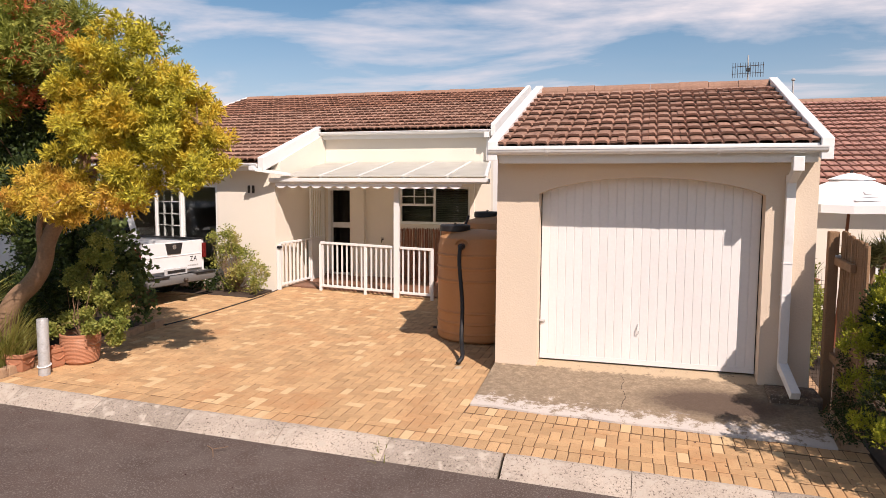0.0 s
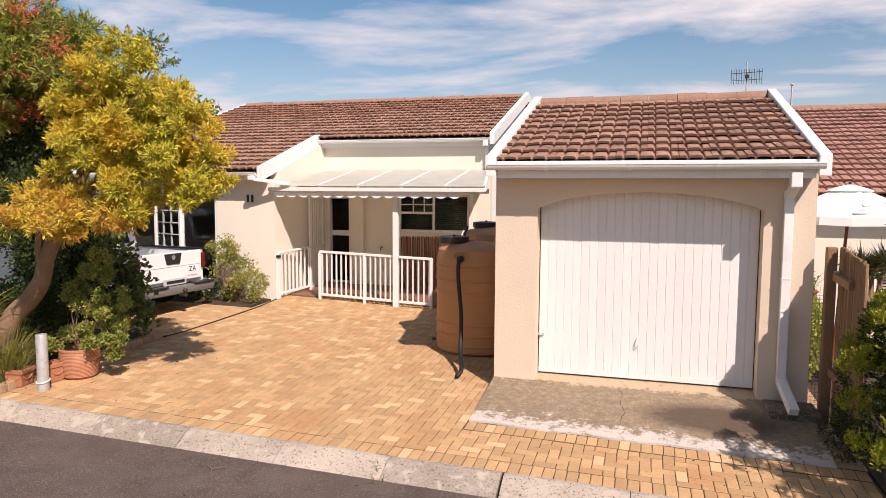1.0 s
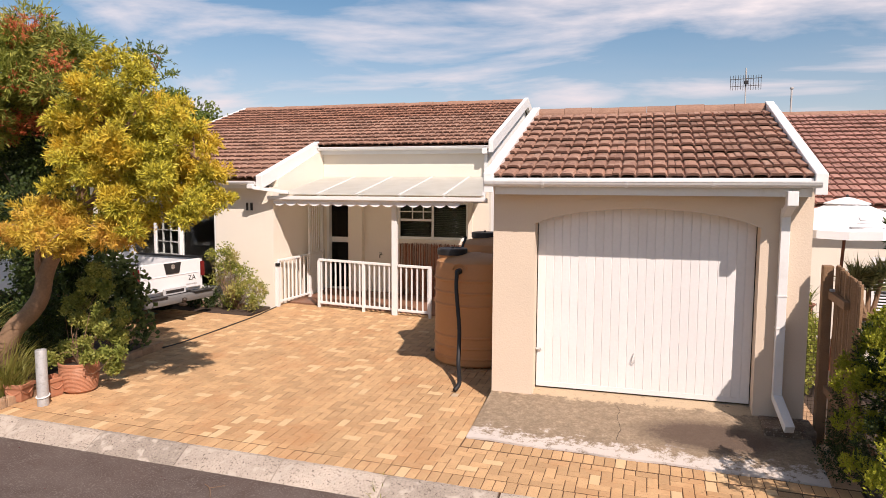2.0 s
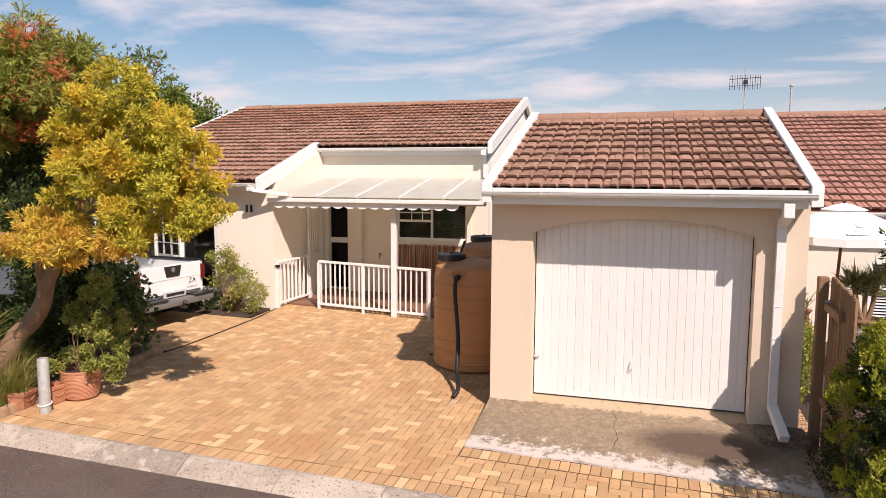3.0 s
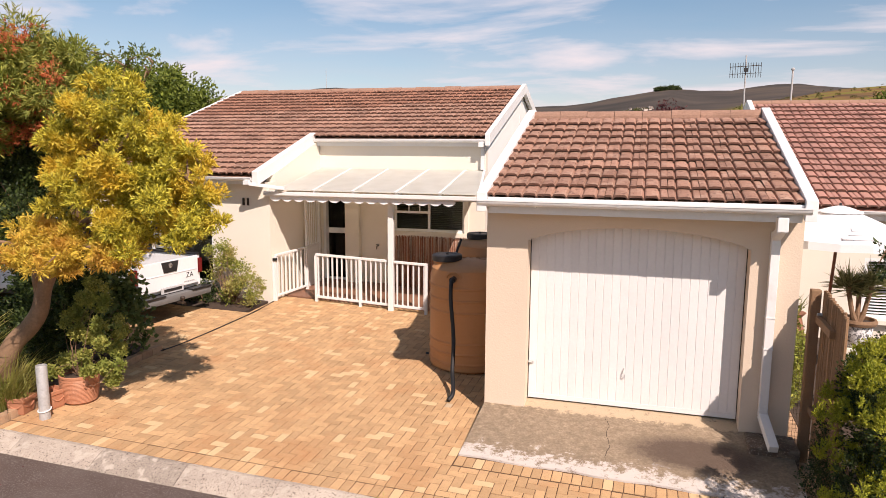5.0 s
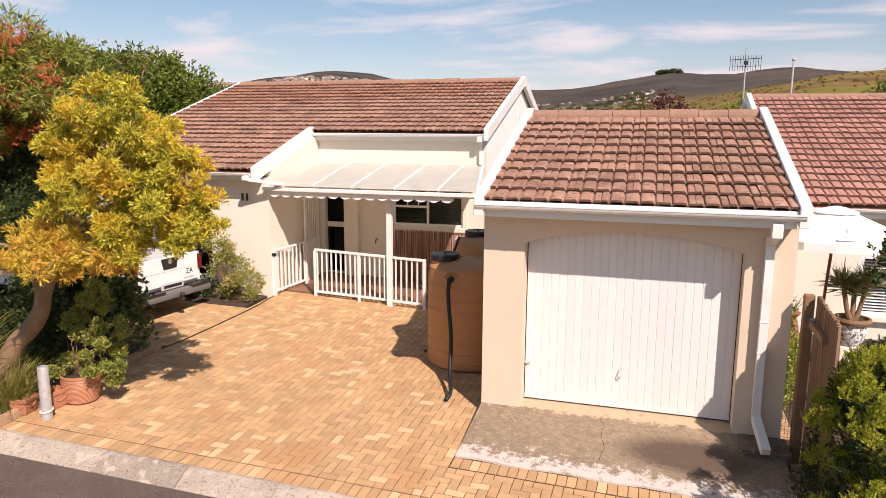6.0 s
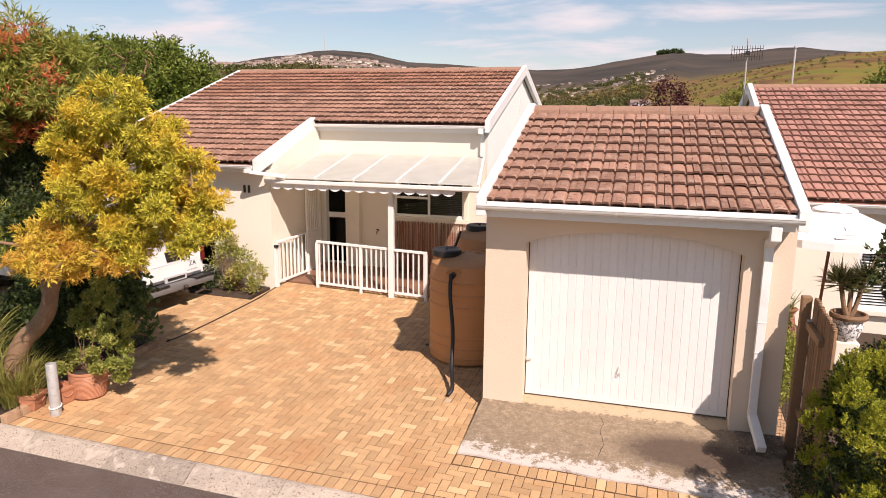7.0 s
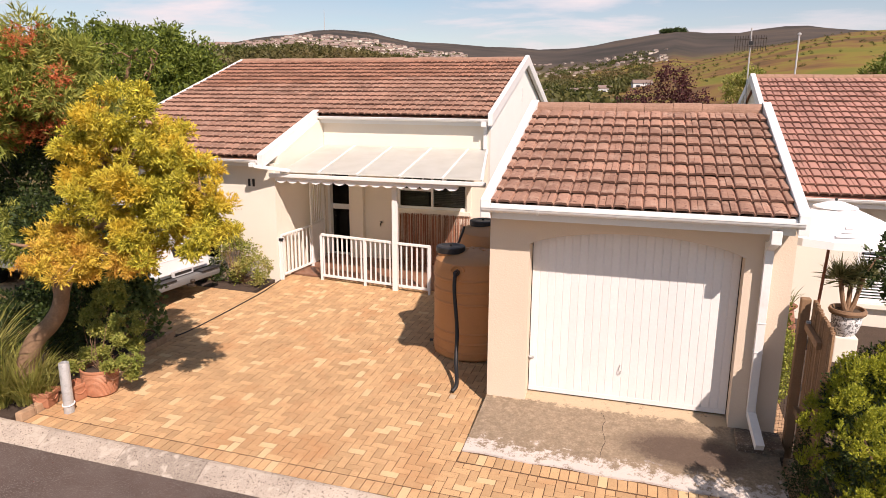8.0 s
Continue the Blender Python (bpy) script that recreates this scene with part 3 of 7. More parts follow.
solid("garden_soil", bm, M["soil"], "dark bare soil of the planting beds", "soil", kind="structure")


# ---------------------------------------------------------------- roof pieces
TILE_W, TILE_STEP = 0.333, 0.322


def tile_points():
    """Across one tile: half a roll, a narrow pan, a full flat roll, a pan, and the other half roll up to the side lap."""
    return [(0.0, 0.025), (0.003, 0.031), (0.055, 0.033), (0.068, 0.027), (0.076, 0.006), (0.090, 0.004), (0.099, 0.026), (0.112, 0.033), (0.165, 0.036), (0.216, 0.033), (0.230, 0.026),
            (0.239, 0.005), (0.252, 0.004), (0.261, 0.024), (0.274, 0.029), (0.325, 0.029), (0.329, 0.024), (TILE_W, 0.023)]


def tile_mesh(name, material):
    bm = bmesh.new()
    prof = tile_points()
    rows = []
    for y, lift in ((0.03, 0.020), (0.0, 0.020), (0.0, 0.046), (0.36, 0.002)):
        rows.append([bm.verts.new((x - TILE_W / 2, y, lift + h)) for x, h in prof])
    for a, b in zip(rows, rows[1:]):
        for i in range(len(prof) - 1):
            bm.faces.new((a[i], a[i + 1], b[i + 1], b[i]))
    me = finish(name, bm, material)
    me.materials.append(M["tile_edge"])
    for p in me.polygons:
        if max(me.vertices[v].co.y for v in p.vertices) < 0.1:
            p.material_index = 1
    return me


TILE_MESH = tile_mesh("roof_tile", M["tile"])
TILE_VERTS = np.array([v.co[:] for v in TILE_MESH.vertices])
TILE_FACES = [tuple(p.vertices) for p in TILE_MESH.polygons]
TILE_INDEX = [p.material_index for p in TILE_MESH.polygons]
tile_rng = random.Random(4)


def tile_slots(x0, x1, y0, z0, slope, length, side=1, skip=None, gauge=TILE_STEP):
    """Poses of the tiles of one slope that rises from the eave at (y0, z0), towards +y or, with side -1, towards -y."""
    ang = math.atan(slope)
    cols, rows = int(round((x1 - x0) / TILE_W)), int(length / gauge)
    step = (x1 - x0) / cols
    res = []
    for r in range(rows):
        d = r * gauge
        for c in range(cols):
            x = x0 + (c + 0.5) * step
            y, z = y0 + side * d * math.cos(ang), z0 + d * math.sin(ang)
            if skip and skip(x, y):
                continue
            m = Matrix.Translation((x + tile_rng.uniform(-.004, .004), y, z + tile_rng.uniform(-.004, .004)))
            m = m @ Matrix.Rotation(0 if side == 1 else math.pi, 4, "Z") @ Matrix.Rotation(ang + tile_rng.uniform(-.012, .012), 4, "X") @ Matrix.Rotation(tile_rng.uniform(-.008, .008), 4, "Z")
            res.append(m @ Matrix.Diagonal((step / TILE_W, 1, 1, 1)))
    return res


def tiles_single(slots, parent):
    for m in slots:
        ob = new("roof_tile", TILE_MESH)
        ob.parent = parent
        ob.matrix_basis = m


def tiles_joined(slots, parent, material, label):
    n = len(TILE_VERTS)
    vs, fs = [], []
    for i, m in enumerate(slots):
        a = np.array(m)
        vs.append(TILE_VERTS @ a[:3, :3].T + a[:3, 3])
        fs += [tuple(k + i * n for k in f) for f in TILE_FACES]
    me = bpy.data.meshes.new("roof_tiling")
    me.from_pydata(np.concatenate(vs).tolist(), [], fs)
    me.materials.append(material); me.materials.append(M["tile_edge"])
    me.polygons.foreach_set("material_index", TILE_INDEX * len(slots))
    ob = part("roof_tiling", me, material, parent, label)
    tagged(ob, kind="stuff")


def ridge_caps(x0, x1, y, z, parent, name="ridge_cap"):
    """Half-round capping pieces along the ridge."""
    count = int(round((x1 - x0) / 0.42))
    step = (x1 - x0) / count
    for k in range(count):
        bm = bmesh.new()
        a = x0 + k * step
        dz = tile_rng.uniform(-0.007, 0.007)
        ring = [(y + 0.125 * math.cos(t), z + dz - 0.058 + (0.122 + 0.004 * (k % 2)) * math.sin(t)) for t in np.linspace(-0.35, math.pi + 0.35, 12)]
        prism(bm, ring, "x", a + 0.004, a + step - 0.002)
        part(name, bm, M["ridge"], parent)


def gutter_piece(bm, x0, x1, y, z, r=0.054):
    """A half-round gutter whose lip at the front lies at (y, z)."""
    out = [(y + r + r * math.cos(t), z + r * 1.1 * math.sin(t)) for t in np.linspace(math.pi, 2 * math.pi, 12)]
    inn = [(y + r + (r - 0.008) * math.cos(t), z + (r * 0.32) * math.sin(t)) for t in np.linspace(2 * math.pi, math.pi, 12)]
    prism(bm, [*out, *inn], "x", x0, x1)
    box(bm, x0, x1, y - 0.006, y + 0.012, z - 0.004, z + 0.012)
    return bm


# ---------------------------------------------------------------- garage
GX0, GX1, GF, GDOOR = -0.5, 2.945, -0.1, 0.12
garage = thing("garage", (1.2, 3.0, -0.1), "beige plastered single garage with brown tiled roof and arched opening", "garage")
RS = 0.322
G_EAVE_Y, G_EAVE_Z, G_RIDGE_Y = -0.40, 2.535, 2.91
G_RIDGE_Z = G_EAVE_Z + RS * (G_RIDGE_Y - G_EAVE_Y)

arch = [(2.44 * t, 2.02 + 0.19 * (1 - (2 * t - 1) ** 2) ** 0.8) for t in np.linspace(0, 1, 25)]
bm = prism(bmesh.new(), [(GX0, -0.5), (0, -0.5), *arch, (2.44, -0.5), (GX1, -0.5), (GX1, 2.44), (GX0, 2.44)], "y", GF, GDOOR + 0.0)
part("front_wall", bm, M["plaster"], garage)
gable = [(GDOOR, -0.5), (6.1, -0.5), (6.1, 2.5), (G_RIDGE_Y, G_RIDGE_Z - 0.08), (GDOOR, G_EAVE_Z + RS * 0.5 - 0.09)]
part("side_wall", prism(bmesh.new(), gable, "x", GX0, GX0 + 0.2), M["plaster"], garage)
part("side_wall", prism(bmesh.new(), gable, "x", GX1 - 0.2, GX1), M["plaster"], garage)
part("back_wall", box(bmesh.new(), GX0 + 0.2, GX1 - 0.2, 5.9, 6.1, -0.5, 2.5), M["plaster"], garage)
part("floor_slab", box(bmesh.new(), GX0 + 0.2, GX1 - 0.2, GDOOR, 5.9, -0.25, -0.01), M["sill"], garage)
deck = [(G_EAVE_Y + 0.03, G_EAVE_Z - 0.02), (G_RIDGE_Y, G_RIDGE_Z - 0.01), (2 * G_RIDGE_Y - G_EAVE_Y - 0.03, G_EAVE_Z - 0.02), (2 * G_RIDGE_Y - G_EAVE_Y - 0.03, G_EAVE_Z - 0.07), (G_RIDGE_Y, G_RIDGE_Z - 0.07), (G_EAVE_Y + 0.03, G_EAVE_Z - 0.07)]
g_roof = part("roof", prism(bmesh.new(), deck, "x", GX0 + 0.02, GX1 - 0.08), M["ridge"], garage, "brown concrete tiled roof")
g_slots = tile_slots(GX0 + 0.07, GX1 - 0.09, G_EAVE_Y - 0.03, G_EAVE_Z - 0.005, RS, 3.45)
g_back = tile_slots(GX0 + 0.07, GX1 - 0.09, 2 * G_RIDGE_Y - G_EAVE_Y + 0.03, G_EAVE_Z - 0.005, RS, 3.45, -1)
ridge_caps(GX0 + 0.06, GX1 - 0.09, G_RIDGE_Y, G_RIDGE_Z + 0.02, g_roof)
# white barge boards and fascia
for x0, x1 in ((GX0 - 0.04, GX0 + 0.075), (GX1 - 0.085, GX1 + 0.03)):
    for s in (1, -1):
        bm = bmesh.new()
        y0 = G_RIDGE_Y - s * (G_RIDGE_Y - G_EAVE_Y + 0.10)
        z0 = G_EAVE_Z - 0.036
        prism(bm, [(y0, z0 - 0.115), (y0, z0 + 0.105), (G_RIDGE_Y, G_RIDGE_Z + 0.115), (G_RIDGE_Y, G_RIDGE_Z - 0.10)], "x", x0, x1)
        bmesh.ops.bevel(bm, geom=bm.edges[:], offset=0.006, segments=1, affect="EDGES")
        part("barge_board", bm, M["white"], garage, "white painted barge board")
part("fascia", box(bmesh.new(), GX0 + 0.076, GX1 - 0.086, G_EAVE_Y + 0.0, G_EAVE_Y + 0.028, G_EAVE_Z - 0.17, G_EAVE_Z - 0.02), M["white"], garage, "white fascia board")
part("soffit", box(bmesh.new(), GX0 + 0.076, GX1 - 0.086, G_EAVE_Y + 0.03, GF - 0.002, G_EAVE_Z - 0.168, G_EAVE_Z - 0.15), M["white"], garage)
# added filler: white strip hides the shaded gap between lowest tiles and gutter
part("eave_filler", box(bmesh.new(), GX0 + 0.08, GX1 - 0.09, G_EAVE_Y - 0.062, G_EAVE_Y - 0.034, G_EAVE_Z - 0.05, G_EAVE_Z + 0.018, 0.006), M["gutter"], garage, "weathered white filler strip added to hide the dark gap under the lowest tiles")
g_gutter = part("gutter", gutter_piece(bmesh.new(), GX0 - 0.02, GX1 - 0.02, G_EAVE_Y - 0.13, G_EAVE_Z - 0.022), M["gutter"], garage, "white half-round gutter")
for x in (0.12, 1.02, 1.9):
    part("gutter_bracket", gutter_piece(bmesh.new(), x, x + 0.03, G_EAVE_Y - 0.134, G_EAVE_Z - 0.022, 0.065), M["gutter"], g_gutter)
PX, PY = 2.665, -0.16
pipe = part("downpipe", box(bmesh.new(), PX - 0.045, PX + 0.045, PY - 0.045, PY + 0.04, 0.18, 2.24, 0.006), M["white"], garage, "white square downpipe")
part("hopper", box(bmesh.new(), PX - 0.05, PX + 0.055, G_EAVE_Y - 0.10, G_EAVE_Y + 0.02, 2.27, 2.42, 0.01), M["white"], pipe)
bm = beam(bmesh.new(), (PX, G_EAVE_Y - 0.05, 2.30), (PX, PY - 0.01, 2.18), 0.085, 0.08, 0.006)
part("offset", bm, M["white"], pipe)
bm = beam(bmesh.new(), (PX, PY, 0.2), (PX + 0.06, PY - 0.44, -0.01), 0.095, 0.085, 0.006)
part("shoe", bm, M["white"], pipe)
for z in (0.95, 1.3):
    part("pipe_clip", box(bmesh.new(), PX - 0.05, PX + 0.05, PY - 0.05, GF - 0.001, z, z + 0.012), M["white"], pipe)

# door of upright boards
garage_door = thing("garage_door", (1.22, GDOOR + 0.03, 0), "white boarded tilt-up garage door, closed", "garage door")
planks = 25
for k in range(planks):
    w = 2.424 / planks
    bm = bmesh.new()
    o = 0.008 + k * w
    prism(bm, [(o, GDOOR + 0.006), (o + 0.005, GDOOR), (o + w - 0.005, GDOOR), (o + w, GDOOR + 0.006), (o + w, GDOOR + 0.02), (o, GDOOR + 0.02)], "z", 0.012, 2.3)
    part("board", bm, M["door_white"], garage_door)
# sheet behind the boards, coloured near black as shade in the side gaps
part("backing", box(bmesh.new(), -0.1, 2.54, GDOOR + 0.022, GDOOR + 0.04, 0.006, 2.32), M["dark"], garage_door)
part("bottom_rail", box(bmesh.new(), 0.01, 2.43, GDOOR - 0.006, GDOOR - 0.001, 0.012, 0.07), M["door_white"], garage_door)
bm = tube(bmesh.new(), smooth_path([(1.16, GDOOR - 0.01, 0.50), (1.14, GDOOR - 0.02, 0.42), (1.145, GDOOR - 0.02, 0.385), (1.165, GDOOR - 0.02, 0.385), (1.168, GDOOR - 0.015, 0.42)]), 0.0045, 6)
part("pull_handle", bm, M["steel"], garage_door, "small metal loop handle", True)
bm = box(bmesh.new(), -0.02, 0.07, GDOOR - 0.02, GDOOR - 0.004, 0.46, 0.49, 0.003)
rod(bm, (0.01, GDOOR - 0.03, 0.475), (0.05, GDOOR - 0.03, 0.475), 0.012)
part("latch", bm, M["steel"], garage_door, "galvanised bolt latch")

# concrete ramp before the door, its lower edge whitewashed
bm = bmesh.new()
nx = 14
grid = []
for i in range(nx + 1):
    x = -0.50 + 3.45 * i / nx
    row = []
    for k in range(9):
        y = GDOOR + (-1.325 + 0.02 * math.sin(i * 1.7) - GDOOR) * k / 8
        t = k / 8
        zt = -0.01 * (1 - t) + (G(x, y) + 0.014) * t - 0.03 * math.sin(math.pi * t) * 0.5
        if k > 0:
            zt += noise.noise((x * 2, y * 2, 3)) * 0.006
        row.append(bm.verts.new((x, y, zt)))
    grid.append(row)
for i in range(nx):
    for k in range(8):
        bm.faces.new((grid[i][k], grid[i + 1][k], grid[i + 1][k + 1], grid[i][k + 1]))
edge_loop = [e for e in bm.edges if e.is_boundary]
ex = bmesh.ops.extrude_edge_only(bm, edges=edge_loop)
for v in ex["geom"]:
    if isinstance(v, bmesh.types.BMVert):
        v.co.z -= 0.14
ramp_mat = mat("stained ramp concrete", (0.285, 0.216, 0.148), 0.92, vary=0.46, scale=9, fine=38, bump=1.0, bump_scale=45, stain=(0.215, 0.158, 0.105), stain_at=(0.45, 0.70), stain_scale=16.0, coords="World", spec=0.2)


def add_edge_paint(m):
    """Old white paint left along the lower edge and bare pale cement along the sill."""
    n, l = m.node_tree.nodes, m.node_tree.links
    b = n["Principled BSDF"]
    old = b.inputs["Base Color"].links[0].from_socket
    pos = n.new("ShaderNodeNewGeometry").outputs["Position"]
    sep = n.new("ShaderNodeSeparateXYZ"); l.new(pos, sep.inputs[0])
    nz = n.new("ShaderNodeTexNoise"); nz.inputs["Scale"].default_value = 9; nz.inputs["Detail"].default_value = 12; nz.inputs["Roughness"].default_value = 0.78
    l.new(pos, nz.inputs["Vector"])
    for y_from, y_to, colour, amount in ((-0.80, -1.30, (0.55, 0.49, 0.44), 0.75), (-0.22, -0.05, (0.47, 0.36, 0.24), 0.30)):
        mp = n.new("ShaderNodeMapRange"); mp.inputs["From Min"].default_value, mp.inputs["From Max"].default_value = y_from, y_to
        mp.inputs["To Min"].default_value, mp.inputs["To Max"].default_value = -0.17, 0.13
        l.new(sep.outputs["Y"], mp.inputs["Value"])
        ad = n.new("ShaderNodeMath"); ad.operation = "ADD"
        l.new(mp.outputs[0], ad.inputs[0]); l.new(nz.outputs["Fac"], ad.inputs[1])
        rp = n.new("ShaderNodeValToRGB"); rp.color_ramp.elements[0].position, rp.color_ramp.elements[1].position = 0.49, 0.58
        l.new(ad.outputs[0], rp.inputs[0])
        mx = n.new("ShaderNodeMix"); mx.data_type = "RGBA"
        l.new(rp.outputs["Color"], mx.inputs["Factor"]); l.new(old, mx.inputs["A"]); mx.inputs["B"].default_value = (*colour, 1)
        old = mx.outputs["Result"]
    # one large dark oil stain
    off = n.new("ShaderNodeVectorMath"); off.operation = "SUBTRACT"; off.inputs[1].default_value = (1.98, -0.68, -0.1)
    l.new(pos, off.inputs[0])
    wide = n.new("ShaderNodeVectorMath"); wide.operation = "MULTIPLY"; wide.inputs[1].default_value = (0.85, 1.9, 0.0)
    l.new(off.outputs[0], wide.inputs[0])
    dist = n.new("ShaderNodeVectorMath"); dist.operation = "LENGTH"; l.new(wide.outputs[0], dist.inputs[0])
    ragged = n.new("ShaderNodeMath"); ragged.operation = "MULTIPLY_ADD"; ragged.inputs[1].default_value = -0.7
    l.new(nz.outputs["Fac"], ragged.inputs[0]); l.new(dist.outputs["Value"], ragged.inputs[2])
    spot = n.new("ShaderNodeMapRange"); spot.inputs["From Min"].default_value, spot.inputs["From Max"].default_value = 0.06, 0.40
    spot.inputs["To Min"].default_value, spot.inputs["To Max"].default_value = 0.88, 0.0
    l.new(ragged.outputs[0], spot.inputs["Value"])
    oil = n.new("ShaderNodeMix"); oil.data_type = "RGBA"
    l.new(spot.outputs[0], oil.inputs["Factor"]); l.new(old, oil.inputs["A"]); oil.inputs["B"].default_value = (0.09, 0.062, 0.048, 1)
    l.new(oil.outputs["Result"], b.inputs["Base Color"])


add_edge_paint(ramp_mat)
solid("ramp", bm, ramp_mat, "dark stained concrete ramp with flaking white paint on its lower edge", "ramp", kind="structure")
def ramp_z(x, y):
    t = (GDOOR - y) / (GDOOR + 1.29)
    return -0.01 * (1 - t) + (G(x, y) + 0.014) * t - 0.015 * math.sin(math.pi * t)


crack = smooth_path([(x, y, ramp_z(x, y) + 0.001) for x, y in ((0.98, -0.16), (1.03, -0.30), (1.01, -0.5), (1.06, -0.72), (1.03, -0.95), (1.07, -1.24))], 5)
solid("crack", tube(bmesh.new(), [p + Vector((noise.noise(p * 30) * 0.012, 0, 0)) for p in crack], 0.004, 5), M["soil"], "thin dark crack across the concrete ramp", "crack", kind="structure")
bm = box(bmesh.new(), 2.50, 3.0, -0.52, GF - 0.003, -0.3, -0.035, 0.02)
solid("splash_block", bm, M["ramp"], "low dark concrete block under the downpipe", "concrete block")


# ---------------------------------------------------------------- house
HS = 0.326
H_EAVE_Y, H_EAVE_Z, H_RIDGE_Y = 5.80, 3.325, 9.9
H_RIDGE_Z = H_EAVE_Z + HS * (H_RIDGE_Y - H_EAVE_Y)
HX0, HXC, HX1 = -10.25, -5.75, -1.93
LOW_Y = 3.46
LOW_Z = H_RIDGE_Z - HS * (H_RIDGE_Y - LOW_Y)
house = thing("house", (-6, 8, 0), "cream plastered bungalow with a brown tiled gable roof", "house")


def wall_with_holes(name, x0, x1, y0, y1, z0, z1, holes):
    """A wall along x with rectangular openings (x0, x1, z0, z1), in order, that do not overlap in x."""
    us = sorted({x0, x1, *[h[0] for h in holes], *[h[1] for h in holes]})
    ws = sorted({z0, z1, *[h[2] for h in holes], *[h[3] for h in holes]})
    bm = bmesh.new()
    grid = {(u, w, y): bm.verts.new((u, y, w)) for u in us for w in ws for y in (y0, y1)}
    for u, u2 in zip(us, us[1:]):
        for w, w2 in zip(ws, ws[1:]):
            if any(h[0] <= u < h[1] and h[2] <= w < h[3] for h in holes):
                continue
            for y in (y0, y1):
                bm.faces.new([grid[u, w, y], grid[u2, w, y], grid[u2, w2, y], grid[u, w2, y]])
    for e in [e for e in bm.edges if e.is_boundary and abs(e.verts[0].co.y - y0) < 1e-6]:
        a, b = e.verts
        other = [grid[q] for q in grid if q[2] == y1 and abs(q[0] - b.co.x) < 1e-6 and abs(q[1] - b.co.z) < 1e-6] + [grid[q] for q in grid if q[2] == y1 and abs(q[0] - a.co.x) < 1e-6 and abs(q[1] - a.co.z) < 1e-6]
        bm.faces.new((a, b, *other))
    return part(name, bm, M["plaster_smooth"], house)


DOOR = (-5.68, -5.09, 0.0, 2.08)
WIN = (-3.98, -2.38, 1.30, 2.12)
wall_with_holes("veranda_wall", HXC + 0.002, HX1, 5.95, 6.15, -0.4, 3.22, [DOOR, WIN])
BIGWIN = (-9.4, -7.06, 0.35, 2.12)
wall_with_holes("front_wall", HX0 + 0.1, HXC, 3.75, 3.95, -0.4, 2.42, [BIGWIN])
side = [(3.952, -0.4), (5.948, -0.4), (5.948, 3.28), (3.952, 2.58)]
part("porch_side_wall", prism(bmesh.new(), side, "x", HXC - 0.2, HXC), M["plaster_smooth"], house)
gab = [(6.152, -0.8), (13.8, -0.8), (13.8, 3.28), (H_RIDGE_Y, H_RIDGE_Z - 0.09), (6.152, H_EAVE_Z + HS * 0.35 - 0.09)]
part("gable_wall", prism(bmesh.new(), gab, "x", HX1 - 0.2, HX1), M["plaster_white"], house)
gab2 = [(3.952, -0.4), (13.8, -0.8), (13.8, 3.28), (H_RIDGE_Y, H_RIDGE_Z - 0.09), (3.952, LOW_Z + HS * 0.49 - 0.09)]
part("gable_wall", prism(bmesh.new(), gab2, "x", HX0 + 0.1, HX0 + 0.3), M["plaster_smooth"], house)
part("back_wall", box(bmesh.new(), HX0 + 0.3, HX1 - 0.2, 13.6, 13.8, -0.8, 3.28), M["plaster_smooth"], house)
part("room_floor", box(bmesh.new(), HX0 + 0.3, HX1 - 0.2, 6.15, 13.6, -0.2, 0.03), M["dark"], house)
part("room_floor", box(bmesh.new(), HX0 + 0.3, HXC - 0.2, 3.95, 6.15, -0.2, 0.03), M["dark"], house)
part("room_wall", box(bmesh.new(), HXC - 0.1, -3.9, 8.0, 8.1, 0.03, 2.5), M["inside"], house)
part("room_wall", box(bmesh.new(), -4.72, -4.62, 6.15, 8.0, 0.03, 2.5), M["inside"], house)
part("ceiling_board", box(bmesh.new(), HX0 + 0.3, HX1 - 0.2, 6.15, 13.6, 2.5, 2.53), M["inside"], house)
# gable vent: three upright slots on the side wall
for z in (3.62, 3.74, 3.86):
    part("wall_vent", box(bmesh.new(), HX1, HX1 + 0.012, 9.72, 9.84, z, z + 0.08), M["gutter"], house)

deck = [(H_EAVE_Y, H_EAVE_Z - 0.02), (H_RIDGE_Y, H_RIDGE_Z - 0.01), (2 * H_RIDGE_Y - H_EAVE_Y, H_EAVE_Z - 0.02), (2 * H_RIDGE_Y - H_EAVE_Y, H_EAVE_Z - 0.07), (H_RIDGE_Y, H_RIDGE_Z - 0.07), (H_EAVE_Y, H_EAVE_Z - 0.07)]
h_roof = part("roof", prism(bmesh.new(), deck, "x", HX0 + 0.05, HX1 + 0.02), M["ridge"], house, "brown concrete tiled gable roof")
low = [(LOW_Y, LOW_Z - 0.02), (H_EAVE_Y, H_EAVE_Z - 0.02), (H_EAVE_Y, H_EAVE_Z - 0.07), (LOW_Y, LOW_Z - 0.07)]
part("lower_roof", prism(bmesh.new(), low, "x", HX0 + 0.05, HXC - 0.1), M["ridge"], house)
slope_len = (H_RIDGE_Y - LOW_Y) * math.sqrt(1 + HS * HS) + 0.05
h_slots = tile_slots(HX0 + 0.04, HX1 + 0.03, LOW_Y - 0.03, LOW_Z - 0.005, HS, slope_len, 1, lambda x, y: y < H_EAVE_Y - 0.2 and x > HXC - 0.17, 0.305)
h_back = tile_slots(HX0 + 0.04, HX1 + 0.03, 2 * H_RIDGE_Y - H_EAVE_Y + 0.03, H_EAVE_Z - 0.005, HS, 4.3, -1)
ridge_caps(HX0 + 0.06, HX1 + 0.02, H_RIDGE_Y, H_RIDGE_Z + 0.02, h_roof)


